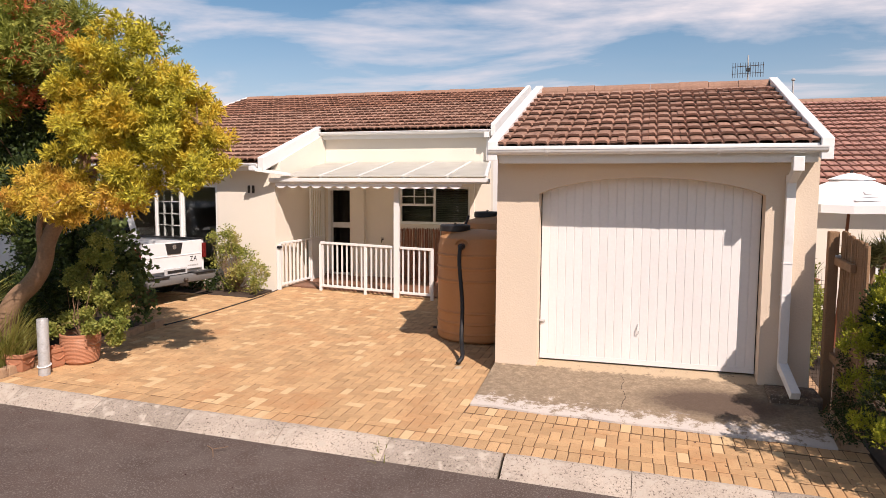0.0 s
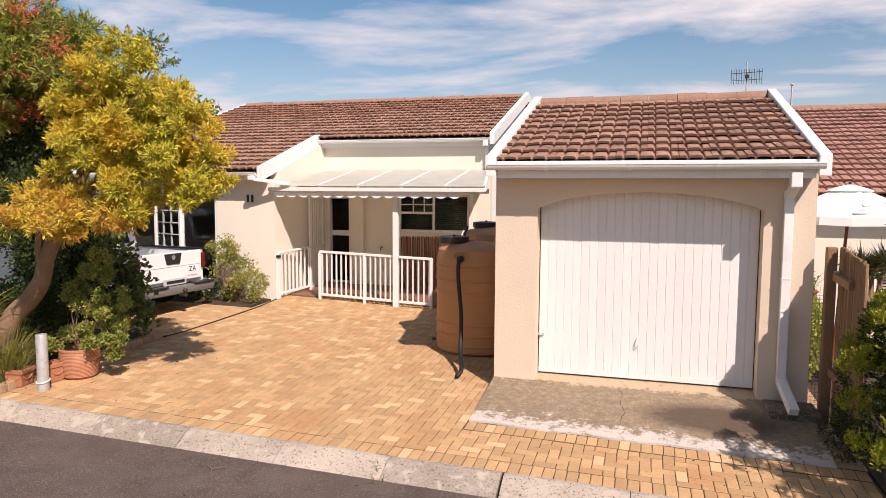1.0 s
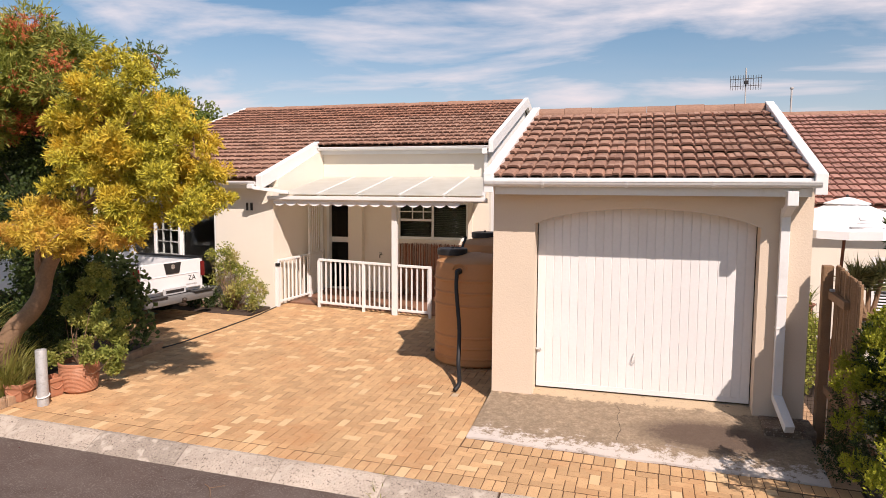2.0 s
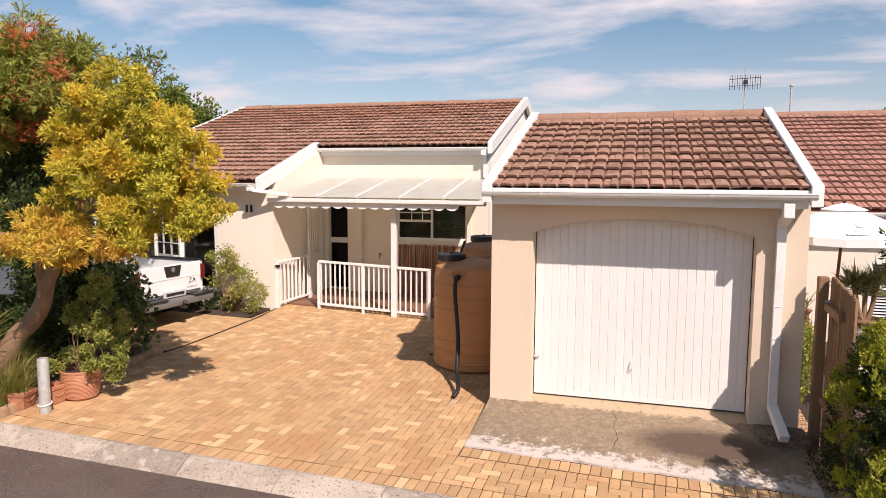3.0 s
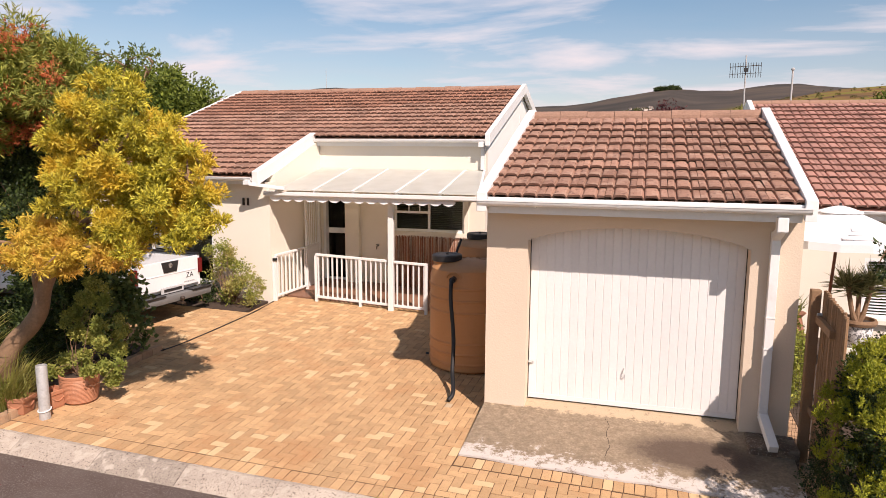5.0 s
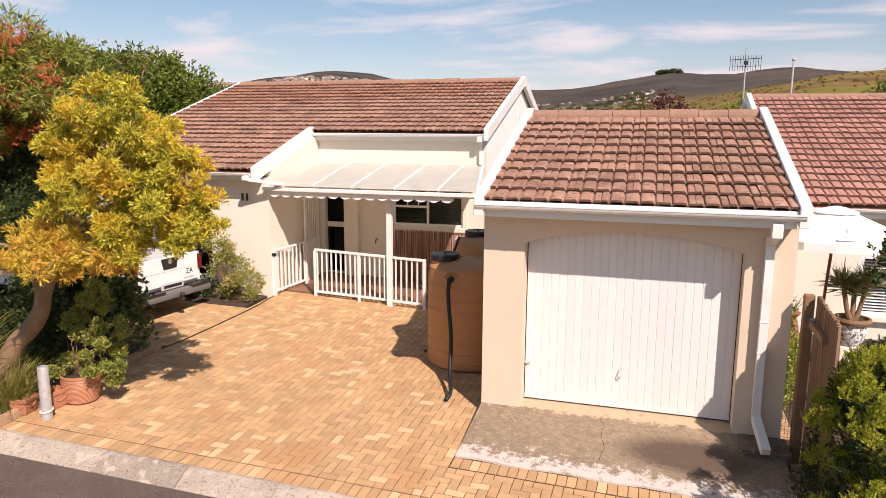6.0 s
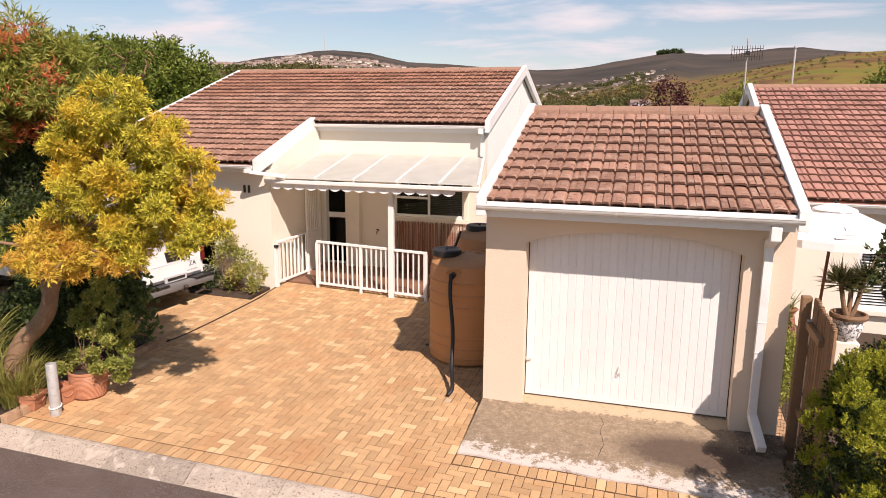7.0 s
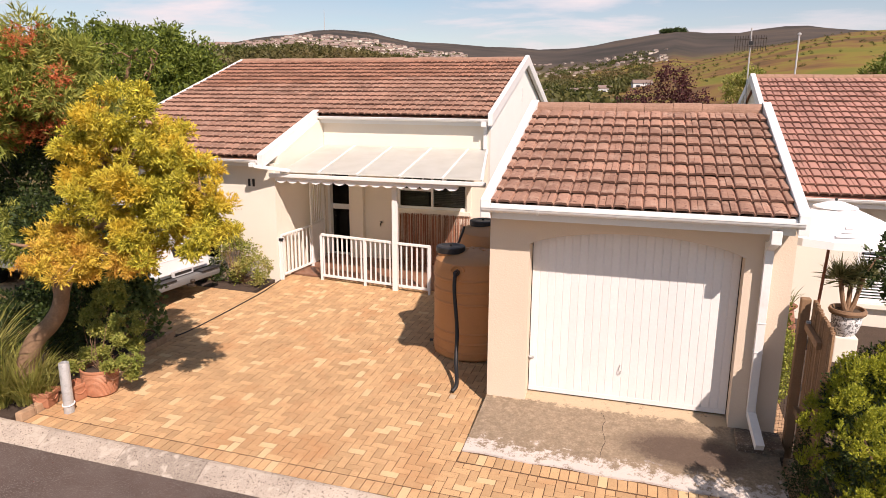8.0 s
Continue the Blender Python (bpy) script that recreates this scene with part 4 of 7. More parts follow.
def barge(x0, x1, ya, za, yb, zb, up=0.12, down=0.13, parent=house):
    bm = prism(bmesh.new(), [(ya, za - down), (ya, za + up), (yb, zb + up), (yb, zb - down)], "x", x0, x1)
    bmesh.ops.bevel(bm, geom=bm.edges[:], offset=0.006, segments=1, affect="EDGES")
    part("barge_board", bm, M["white"], parent, "white painted barge board")


barge(HX1 + 0.032, HX1 + 0.13, H_EAVE_Y - 0.10, H_EAVE_Z - 0.035, H_RIDGE_Y, H_RIDGE_Z)
barge(HX1 + 0.032, HX1 + 0.13, 2 * H_RIDGE_Y - H_EAVE_Y + 0.1, H_EAVE_Z - 0.035, H_RIDGE_Y, H_RIDGE_Z)
barge(HX0 - 0.06, HX0 + 0.038, LOW_Y - 0.1, LOW_Z - 0.035, H_RIDGE_Y, H_RIDGE_Z, 0.07)
barge(HX0 - 0.06, HX0 + 0.038, 2 * H_RIDGE_Y - H_EAVE_Y + 0.1, H_EAVE_Z - 0.035, H_RIDGE_Y, H_RIDGE_Z, 0.07)
barge(HXC - 0.16, HXC - 0.03, LOW_Y - 0.06, LOW_Z - 0.02, H_EAVE_Y + 0.02, H_EAVE_Z + 0.008, 0.10, 0.16)
part("fascia", box(bmesh.new(), HXC - 0.02, HX1 + 0.03, H_EAVE_Y + 0.03, H_EAVE_Y + 0.055, H_EAVE_Z - 0.18, H_EAVE_Z - 0.03), M["white"], house)
part("fascia", box(bmesh.new(), HX0 + 0.04, HXC - 0.17, LOW_Y + 0.03, LOW_Y + 0.055, LOW_Z - 0.17, LOW_Z - 0.03), M["white"], house)
part("soffit", box(bmesh.new(), HX0 + 0.1, HXC - 0.2, LOW_Y + 0.06, 3.748, LOW_Z - 0.13, LOW_Z - 0.11), M["white"], house)
part("soffit", box(bmesh.new(), HXC, HX1, H_EAVE_Y + 0.06, 5.948, H_EAVE_Z - 0.13, H_EAVE_Z - 0.11), M["white"], house)
part("gutter", gutter_piece(bmesh.new(), HXC - 0.02, HX1 + 0.03, H_EAVE_Y - 0.10, H_EAVE_Z - 0.04), M["gutter"], house, "white gutter")
low_gutter = part("gutter", gutter_piece(bmesh.new(), HX0, HXC - 0.17, LOW_Y - 0.10, LOW_Z - 0.04), M["gutter"], house, "white gutter")
part("spout", box(bmesh.new(), HXC - 0.31, HXC - 0.19, LOW_Y - 0.14, LOW_Y - 0.02, LOW_Z - 0.17, LOW_Z - 0.09, 0.01), M["white"], low_gutter)
part("spout", beam(bmesh.new(), (HXC - 0.25, LOW_Y - 0.08, LOW_Z - 0.15), (HXC + 0.42, LOW_Y + 0.16, LOW_Z - 0.24), 0.09, 0.06, 0.006), M["white"], low_gutter)
dp = part("downpipe", box(bmesh.new(), HX1 - 0.09, HX1 - 0.02, 5.86, 5.945, 2.66, 3.2, 0.006), M["white"], house, "white square downpipe")
part("hopper", box(bmesh.new(), HX1 - 0.11, HX1 + 0.0, H_EAVE_Y - 0.1, 5.94, 3.13, 3.24, 0.01), M["white"], dp)
# the two figures on the wall, as plain bars
for x in (-6.33, -6.23):
    part("number_bar", box(bmesh.new(), x - 0.02, x + 0.03, 3.735, 3.749, 1.96, 2.11, 0.004), M["number"], house, "dark bar on the wall")

# door standing open, with frame
door_set = part("entrance_frame", box(bmesh.new(), DOOR[0], DOOR[0] + 0.06, 5.93, 6.13, 0.03, 2.08), M["white"], house, "white door frame")
part("jamb", box(bmesh.new(), DOOR[1] - 0.05, DOOR[1], 5.93, 6.13, 0.03, 2.08), M["white"], door_set)
part("head", box(bmesh.new(), DOOR[0] + 0.06, DOOR[1] - 0.05, 5.93, 6.13, 2.02, 2.08), M["white"], door_set)
part("step", box(bmesh.new(), DOOR[0], DOOR[1], 5.93, 6.15, -0.02, 0.03), M["sill"], door_set)
part("mid_rail", box(bmesh.new(), DOOR[0] + 0.06, DOOR[1] - 0.05, 6.06, 6.09, 1.18, 1.30), M["white"], door_set)
part("bottom_panel", box(bmesh.new(), DOOR[0] + 0.06, DOOR[1] - 0.05, 6.06, 6.09, 0.03, 0.16), M["white"], door_set)
pane = part("pane", box(bmesh.new(), DOOR[0] + 0.06, DOOR[1] - 0.05, 6.07, 6.078, 0.16, 2.02), M["car_glass"], door_set)
part("pier", box(bmesh.new(), -5.09, -4.76, 5.80, 5.948, -0.1, 2.55), M["plaster_smooth"], house)


def window(name, x0, x1, z0, z1, y, mullions, transoms):
    w = part(name, box(bmesh.new(), x0, x1, y, y + 0.06, z0, z0 + 0.055, 0.004), M["white"], house, "white framed window")
    part("frame", box(bmesh.new(), x0, x1, y, y + 0.06, z1 - 0.05, z1, 0.004), M["white"], w)
    for x in (x0, x1 - 0.05, *[m - 0.025 for m in mullions]):
        part("frame", box(bmesh.new(), x, x + 0.05, y, y + 0.06, z0 + 0.055, z1 - 0.05, 0.004), M["white"], w)
    for a, b, z, thick in transoms:
        part("glazing_bar", box(bmesh.new(), a, b, y + 0.012, y + 0.048, z - thick / 2, z + thick / 2), M["white"], w)
    p = part("pane", box(bmesh.new(), x0 + 0.05, x1 - 0.05, y + 0.028, y + 0.034, z0 + 0.055, z1 - 0.05), M["glass"], w)
    p.visible_shadow = False
    return w


w1 = window("window", WIN[0], WIN[1], WIN[2], WIN[3], 5.98, [-3.18], [(-3.93, -3.2, 1.72, 0.05), (-3.93, -3.2, 1.90, 0.022)])
for x in (-3.66, -3.41):
    part("glazing_bar", box(bmesh.new(), x, x + 0.02, 5.992, 6.028, 1.745, 2.07), M["white"], w1)
for k in range(17):
    part("blind_slat", tbox(bmesh.new(), pose((WIN[0] + WIN[1]) / 2, 6.09, WIN[2] + 0.08 + k * 0.04, 35), WIN[1] - WIN[0] - 0.1, 0.035, 0.003), M["inside"], w1)
part("sill", box(bmesh.new(), WIN[0] - 0.12, WIN[1] + 0.1, 5.90, 5.978, WIN[2] - 0.10, WIN[2] - 0.002, 0.008), M["plaster_smooth"], w1)
part("surround", box(bmesh.new(), WIN[0] - 0.12, WIN[0] - 0.002, 5.92, 5.949, WIN[2], 2.2, 0.006), M["plaster_smooth"], w1)
part("surround", box(bmesh.new(), WIN[1] + 0.002, WIN[1] + 0.1, 5.92, 5.949, WIN[2], 2.2, 0.006), M["plaster_smooth"], w1)

w2 = window("window", BIGWIN[0], BIGWIN[1], BIGWIN[2], BIGWIN[3], 3.77, [-8.55, -7.9], [])
# side leaf ajar, with small panes
leaf_m = pose(-7.9, 3.74, 0.98, 0, 0, -18)


def leaf_box(a, b, c, d):
    bm = box(bmesh.new(), a, b, -0.02, 0.02, c, d)
    bm.transform(leaf_m)
    return bm


for a, b, c, d in ((-0.92, 0, 0, 0.05), (-0.92, 0, 1.03, 1.08), (-0.92, -0.87, 0.05, 1.03), (-0.05, 0, 0.05, 1.03), (-0.60, -0.585, 0.05, 1.03), (-0.33, -0.315, 0.05, 1.03), (-0.87, -0.05, 0.29, 0.305), (-0.87, -0.05, 0.53, 0.545), (-0.87, -0.05, 0.78, 0.795)):
    part("casement_bar", leaf_box(a, b, c, d), M["white"], w2)

# ---------------------------------------------------------------- veranda
V_Y, V_Z, VB_Y, VB_Z = 3.66, 2.235, 5.93, 2.60
veranda = thing("veranda_roof", (-3.27, 3.95, 0), "white lean-to veranda roof with milky sheets and scalloped valance", "veranda")
part("front_beam", box(bmesh.new(), -5.80, -1.45, V_Y, V_Y + 0.07, V_Z - 0.075, V_Z + 0.01, 0.006), M["white"], veranda)
part("gutter_lip", box(bmesh.new(), -5.80, -1.45, V_Y - 0.05, V_Y - 0.002, V_Z - 0.05, V_Z + 0.022, 0.01), M["white"], veranda)
part("wall_plate", box(bmesh.new(), HXC + 0.01, HX1 - 0.0, VB_Y - 0.05, VB_Y + 0.015, VB_Z - 0.06, VB_Z + 0.03, 0.004), M["white"], veranda)
xs = [(-5.57, -5.72), (-4.75, -4.98), (-3.95, -4.10), (-3.09, -3.18), (-2.25, -2.36), (-1.52, -1.95)]
for a, b in xs:
    part("rafter", beam(bmesh.new(), (a, V_Y + 0.04, V_Z + 0.015), (b, VB_Y - 0.05, VB_Z + 0.0), 0.05, 0.075, 0.004), M["white"], veranda)
for (a, b), (c, d) in zip(xs, xs[1:]):
    bm = bmesh.new()
    q = [(a, V_Y - 0.01, V_Z + 0.058), (c, V_Y - 0.01, V_Z + 0.058), (d, VB_Y, VB_Z + 0.048), (b, VB_Y, VB_Z + 0.048)]
    hi = [bm.verts.new(p) for p in q]
    lo = [bm.verts.new((p[0], p[1], p[2] - 0.008)) for p in q]
    bm.faces.new(hi); bm.faces.new(lo[::-1])
    for i in range(4):
        bm.faces.new((hi[i], lo[i], lo[(i + 1) % 4], hi[(i + 1) % 4]))
    p = part("roof_sheet", bm, M["sheet"], veranda, "milky roof sheet")
    part("cover_strip", beam(bmesh.new(), (c - 0.0, V_Y - 0.01, V_Z + 0.066), (d, VB_Y, VB_Z + 0.056), 0.045, 0.012), M["white"], veranda)
# scalloped valance
count = 15
span = (-5.70, -1.95)
w = (span[1] - span[0]) / count
outline = [(span[0], V_Z - 0.077)]
for k in range(count):
    for t in np.linspace(0, 1, 9)[:-1]:
        outline.append((span[0] + (k + t) * w, V_Z - 0.115 - 0.055 * math.sin(math.pi * t) ** 0.8))
outline += [(span[1], V_Z - 0.115), (span[1], V_Z - 0.077)]
part("valance", prism(bmesh.new(), outline, "y", V_Y + 0.02, V_Y + 0.028), M["canvas"], veranda, "white scalloped canvas valance")
POST = (-3.28, 3.93)
part("post", box(bmesh.new(), POST[0] - 0.05, POST[0] + 0.05, POST[1] - 0.05, POST[1] + 0.05, G(*POST) - 0.02, V_Z - 0.02, 0.006), M["white"], veranda)
part("post_bracket", box(bmesh.new(), POST[0] - 0.04, POST[0] + 0.04, V_Y + 0.072, POST[1] - 0.02, V_Z - 0.07, V_Z - 0.005), M["white"], veranda)


def rail_run(name, a, b, height, count, label, posts, lift=0.10, size=0.045):
    """A railing from a to b with upright bars between two rails."""
    a, b = Vector(a), Vector(b)
    t = thing(name, (a + b) / 2, label, "railing" if name != "gate" else "gate")
    part("top_rail", beam(bmesh.new(), a + Vector((0, 0, height)), b + Vector((0, 0, height)), size + 0.015, size, 0.005), M["white"], t)
    part("bottom_rail", beam(bmesh.new(), a + Vector((0, 0, lift)), b + Vector((0, 0, lift)), size, size, 0.004), M["white"], t)
    for k in range(count):
        p = a.lerp(b, (k + 0.5) / count)
        part("baluster", box(bmesh.new(), p.x - 0.013, p.x + 0.013, p.y - 0.013, p.y + 0.013, p.z + lift + 0.02, p.z + height - 0.02), M["white"], t)
    for f in posts:
        p = a.lerp(b, f)
        part("post", box(bmesh.new(), p.x - 0.025, p.x + 0.025, p.y - 0.03, p.y + 0.03, p.z - 0.02, p.z + height - size / 2, 0.004), M["white"], t)
    return t


rail_run("railing", (-4.93, 4.06, G(-4.93, 4.06)), (-3.35, 3.96, G(-3.35, 3.96)), 0.95, 15, "white painted railing of square bars beside the veranda", (0.0, 0.62))
rail_run("railing", (-3.21, 3.93, G(-3.21, 3.93)), (-2.55, 3.90, G(-2.55, 3.9)), 0.95, 6, "short white railing between veranda post and tank", (0.97,))
g = rail_run("gate", (-5.69, 3.80, G(-5.69, 3.8) + 0.02), (-5.55, 4.85, G(-5.55, 4.85) + 0.02), 0.90, 8, "low white barred gate standing open along the wall", (0.0, 1.0), 0.08, 0.04)
part("gate_catch", box(bmesh.new(), -5.72, -5.64, 3.745, 3.80, 0.88, 0.93, 0.006), M["black"], g, "black catch")
part("gate_post", box(bmesh.new(), -5.745, -5.715, 3.76, 3.82, -0.1, 0.93, 0.004), M["white"], g)

# tall security gate, folded back
sg = thing("security_gate", (-5.55, 5.3, 0.05), "tall white barred security gate swung open beside the entrance", "security gate")
A, B = Vector((-5.62, 4.98, 0.06)), Vector((-5.66, 5.66, 0.06))
for f in (0.0, 1.0):
    p = A.lerp(B, f)
    part("stile", box(bmesh.new(), p.x - 0.02, p.x + 0.02, p.y - 0.02, p.y + 0.02, 0.06, 2.06), M["white"], sg)
for z in (0.08, 1.0, 2.04):
    part("rail", beam(bmesh.new(), A + Vector((0, 0, z - 0.06)), B + Vector((0, 0, z - 0.06)), 0.03, 0.04), M["white"], sg)
for k in range(6):
    p = A.lerp(B, (k + 1) / 7)
    part("bar", box(bmesh.new(), p.x - 0.008, p.x + 0.008, p.y - 0.008, p.y + 0.008, 1.0, 2.03), M["white"], sg)
part("lower_panel", beam(bmesh.new(), A + Vector((0, 0, 0.48)), B + Vector((0, 0, 0.48)), 0.012, 0.86), M["white"], sg)

# reed screen below the window
rng = random.Random(7)
bm = bmesh.new()
for k in range(150):
    x = -3.92 + 1.66 * k / 149 + rng.uniform(-0.004, 0.004)
    y = 5.80 + rng.uniform(-0.012, 0.012)
    rod(bm, (x, y, G(x, y) + 0.01), (x + rng.uniform(-0.015, 0.015), y, 1.21 + rng.uniform(-0.03, 0.025)), 0.0065, 0.005, 5)
rs = solid("reed_screen", bm, M["reed"], "brown reed screen standing against the wall below the window", "reed screen")
tap = thing("garden_tap", (-4.35, 5.95, 0.95), "small brass garden tap on the wall", "tap")
part("pipe", rod(bmesh.new(), (-4.35, 5.95, 0.95), (-4.35, 5.86, 0.95), 0.012), M["number"], tap)
part("spout", tube(bmesh.new(), [(-4.35, 5.87, 0.95), (-4.35, 5.84, 0.94), (-4.35, 5.83, 0.88)], 0.012, 8), M["number"], tap)
part("handle", box(bmesh.new(), -4.38, -4.32, 5.86, 5.88, 0.975, 0.99), M["number"], tap)


# ---------------------------------------------------------------- yard things
def water_tank(at, r, h, lid_off, label, hose):
    x, y = at
    z = G(x, y) + 0.0
    t = thing("water_tank", (x, y, z), label, "water tank", "water tanks")
    prof = [(r - 0.03, 0.0), (r, 0.03)]
    for zz in (0.10, 0.25, 0.40, h - 0.64, h - 0.46, h - 0.28):
        prof += [(r, zz), (r + 0.013, zz + 0.012), (r + 0.016, zz + 0.022), (r + 0.013, zz + 0.032), (r, zz + 0.046)]
    prof += [(r, h - 0.13), (r - 0.012, h - 0.10), (r - 0.02, h - 0.02), (r - 0.05, h + 0.01), (r * 0.6, h + 0.06), (r * 0.3, h + 0.085), (0.05, h + 0.09)]
    part("body", lathe(bmesh.new(), prof, (x, y, z), 56), M["tank"], t, smooth=True)
    lx, ly, lz = x + lid_off[0], y + lid_off[1], z + h
    part("neck", lathe(bmesh.new(), [(0.20, -0.10), (0.20, 0.10), (0.18, 0.11)], (lx, ly, lz), 40), M["tank"], t, smooth=True)
    lid = part("lid", lathe(bmesh.new(), [(0.215, 0.065), (0.222, 0.07), (0.222, 0.145), (0.21, 0.158), (0.15, 0.162), (0.14, 0.155), (0.03, 0.155)], (lx, ly, lz), 40), M["black"], t, "black screw lid", True)
    part("lid_knob", lathe(bmesh.new(), [(0.02, 0.15), (0.02, 0.18), (0.012, 0.185)], (lx, ly, lz), 12), M["black"], lid)
    part("drain_valve", rod(bmesh.new(), (x - r + 0.02, y - 0.08, z + 0.10), (x - r - 0.07, y - 0.09, z + 0.10), 0.02, 0.018, 10), M["black"], t)
    # ribs across the dome
    for k in range(4):
        a = k * math.pi / 4 + 0.3
        bm = beam(bmesh.new(), (x + 0.12 * math.cos(a), y + 0.12 * math.sin(a), z + h + 0.092), (x + (r - 0.1) * math.cos(a), y + (r - 0.1) * math.sin(a), z + h + 0.03), 0.03, 0.02)
        part("dome_rib", bm, M["tank"], t)
    if hose:
        a = Vector((x - 0.10, y - r, z + h - 0.12))
        brow = [a + Vector((0.10 * math.cos(q), 0.002, 0.02 + 0.085 * math.sin(q))) for q in np.linspace(0, math.pi, 13)]
        part("outlet_lug", tube(bmesh.new(), brow, 0.018, 8), M["tank"], t, smooth=True)
        part("outlet", rod(bmesh.new(), a + Vector((0, 0.05, 0)), a + Vector((0, -0.07, 0)), 0.045, 0.045, 16), M["black"], t, smooth=True)
        path = smooth_path([a + Vector((0, -0.04, 0.0)), a + Vector((0.005, -0.13, -0.02)), a + Vector((0.02, -0.20, -0.25)), a + Vector((0.10, -0.33, -0.75)), a + Vector((0.15, -0.55, -1.15)), (x + 0.16, y - 1.5, G(x, y - 1.5) + 0.10), (x + 0.13, y - 1.62, G(x, y - 1.6) + 0.03)])
        part("overflow_hose", tube(bmesh.new(), path, 0.028, 12), M["rubber"], t, "black corrugated overflow hose", True)
    else:
        part("link_pipe", tube(bmesh.new(), smooth_path([(x - 0.42, y - 0.40, z + h + 0.1), (x - 0.45, y - 0.45, z + h - 0.02), (x - 0.5, y - 0.52, z + h - 0.2)]), 0.02, 8), M["black"], t, smooth=True)
    return t


water_tank((-1.13, 1.62), 0.60, 1.49, (-0.345, -0.08), "tan ribbed plastic water tank with black lid and hose", True)
water_tank((-1.13, 3.02), 0.60, 1.60, (-0.20, 0.0), "second tan plastic water tank standing behind the first", False)
bm = box(bmesh.new(), -1.01, -0.93, -0.13, -0.02, G(-1, 0) - 0.02, G(-1, 0) + 0.004, 0.003)
solid("drain_patch", bm, M["sill"], "small pale mortar patch at the hose end", "mortar")

# steel bollard with a cable round it
b_at = (-5.40, -2.02)
bz = G(*b_at)
bollard = thing("bollard", (*b_at, bz), "galvanised steel pipe bollard with a cable loop", "bollard")
part("pipe", lathe(bmesh.new(), [(0.062, -0.02), (0.062, 0.64), (0.058, 0.655), (0.05, 0.655), (0.05, 0.5), (0.01, 0.5)], (*b_at, bz), 28), M["steel"], bollard, smooth=True)
ring = [(b_at[0] + 0.07 * math.cos(t), b_at[1] + 0.07 * math.sin(t), bz + 0.11 + 0.015 * math.sin(t)) for t in np.linspace(0, 2 * math.pi, 25)]
part("cable_loop", tube(bmesh.new(), ring, 0.008, 6), M["white"], bollard, smooth=True)


def flower_pot(at, r, h, label, ribs=0, name="flower_pot"):
    x, y = at
    z = G(x, y)
    t = thing(name, (x, y, z), label, "plant pot", "terracotta pots")
    prof = [(r * 0.72, 0.0), (r * 0.8, 0.02)]
    steps = max(6, ribs * 2)
    for k in range(1, steps):
        f = k / steps
        rr = r * (0.84 + 0.15 * math.sin(f * math.pi * 0.55)) + (0.0035 if ribs and k % 2 else 0)
        prof.append((rr, 0.02 + (h - 0.08) * f))
    prof += [(r * 0.99, h - 0.04), (r * 1.015, h - 0.03), (r * 1.02, h - 0.006), (r * 1.0, h), (r * 0.94, h), (r * 0.92, h - 0.06)]
    part("pot", lathe(bmesh.new(), prof, (x, y, z), 44), M["terracotta"], t, smooth=not ribs)
    part("soil", lathe(bmesh.new(), [(r * 0.93, h - 0.07), (r * 0.93, h - 0.055), (0.02, h - 0.045)], (x, y, z), 24), M["soil"], t)
    return t


def stems(bm, base, tips, r, rng, bend=0.15):
    for p in tips:
        mid = [b + (q - b) * 0.5 + rng.uniform(-bend, bend) for b, q in zip(base, p)]
        tube(bm, smooth_path([base, mid, p], 3), [r * (1 - 0.8 * k / 6) for k in range(7)], 5)


def plant(name, label, category, base, lumps, count, per, length, width, material, seed, spread=0.8, droop=0.0, stem_r=0.012, stem_n=14, inner=0.4, rough=0.2, bark="bark"):
    t = thing(name, base, label, category)
    tips, heads = crown(lumps, count, seed, inner, rough)
    part("foliage", leaves(name + "_leaves", tips, heads, per, length, width, spread, material, seed + 1, droop), material, t)
    rng = random.Random(seed)
    bm = bmesh.new()
    stems(bm, base, [tuple(tips[rng.randrange(count)]) for _ in range(stem_n)], stem_r, rng)
    part("stemwork", bm, M[bark], t)
    return t


flower_pot((-5.42, -1.46), 0.23, 0.37, "large ribbed terracotta pot standing on the paving", 17)
def square_pot(at, half, h, turn, label):
    """A small square tapered pot with a thick rim and a swag on each face."""
    z = G(*at)
    t = thing("square_pot", (*at, z), label, "plant pot", "terracotta pots")
    m = pose(at[0], at[1], z, 0, 0, turn)
    bm = bmesh.new()
    rows = []
    for k, hz in ((0.74, 0.0), (0.80, 0.02), (0.97, h - 0.05), (1.08, h - 0.045), (1.10, h - 0.005), (1.05, h), (0.92, h), (0.90, h - 0.05)):
        rows.append([bm.verts.new(m @ Vector((half * k * a, half * k * b, hz))) for a, b in ((-1, -1), (1, -1), (1, 1), (-1, 1))])
    for r, q in zip(rows, rows[1:]):
        for k in range(4):
            bm.faces.new((r[k], r[(k + 1) % 4], q[(k + 1) % 4], q[k]))
    bm.faces.new(rows[0]); bm.faces.new(rows[-1])
    part("pot", bm, M["terracotta"], t)
    for q in range(4):
        side = m @ Matrix.Rotation(q * math.pi / 2, 4, "Z")
        swag = [side @ Vector((half * 0.75 * f, -half * 0.90, h * (0.62 - 0.22 * (1 - f * f)))) for f in np.linspace(-1, 1, 9)]
        part("swag", tube(bmesh.new(), swag, 0.010, 6), M["terracotta"], t)
    return t


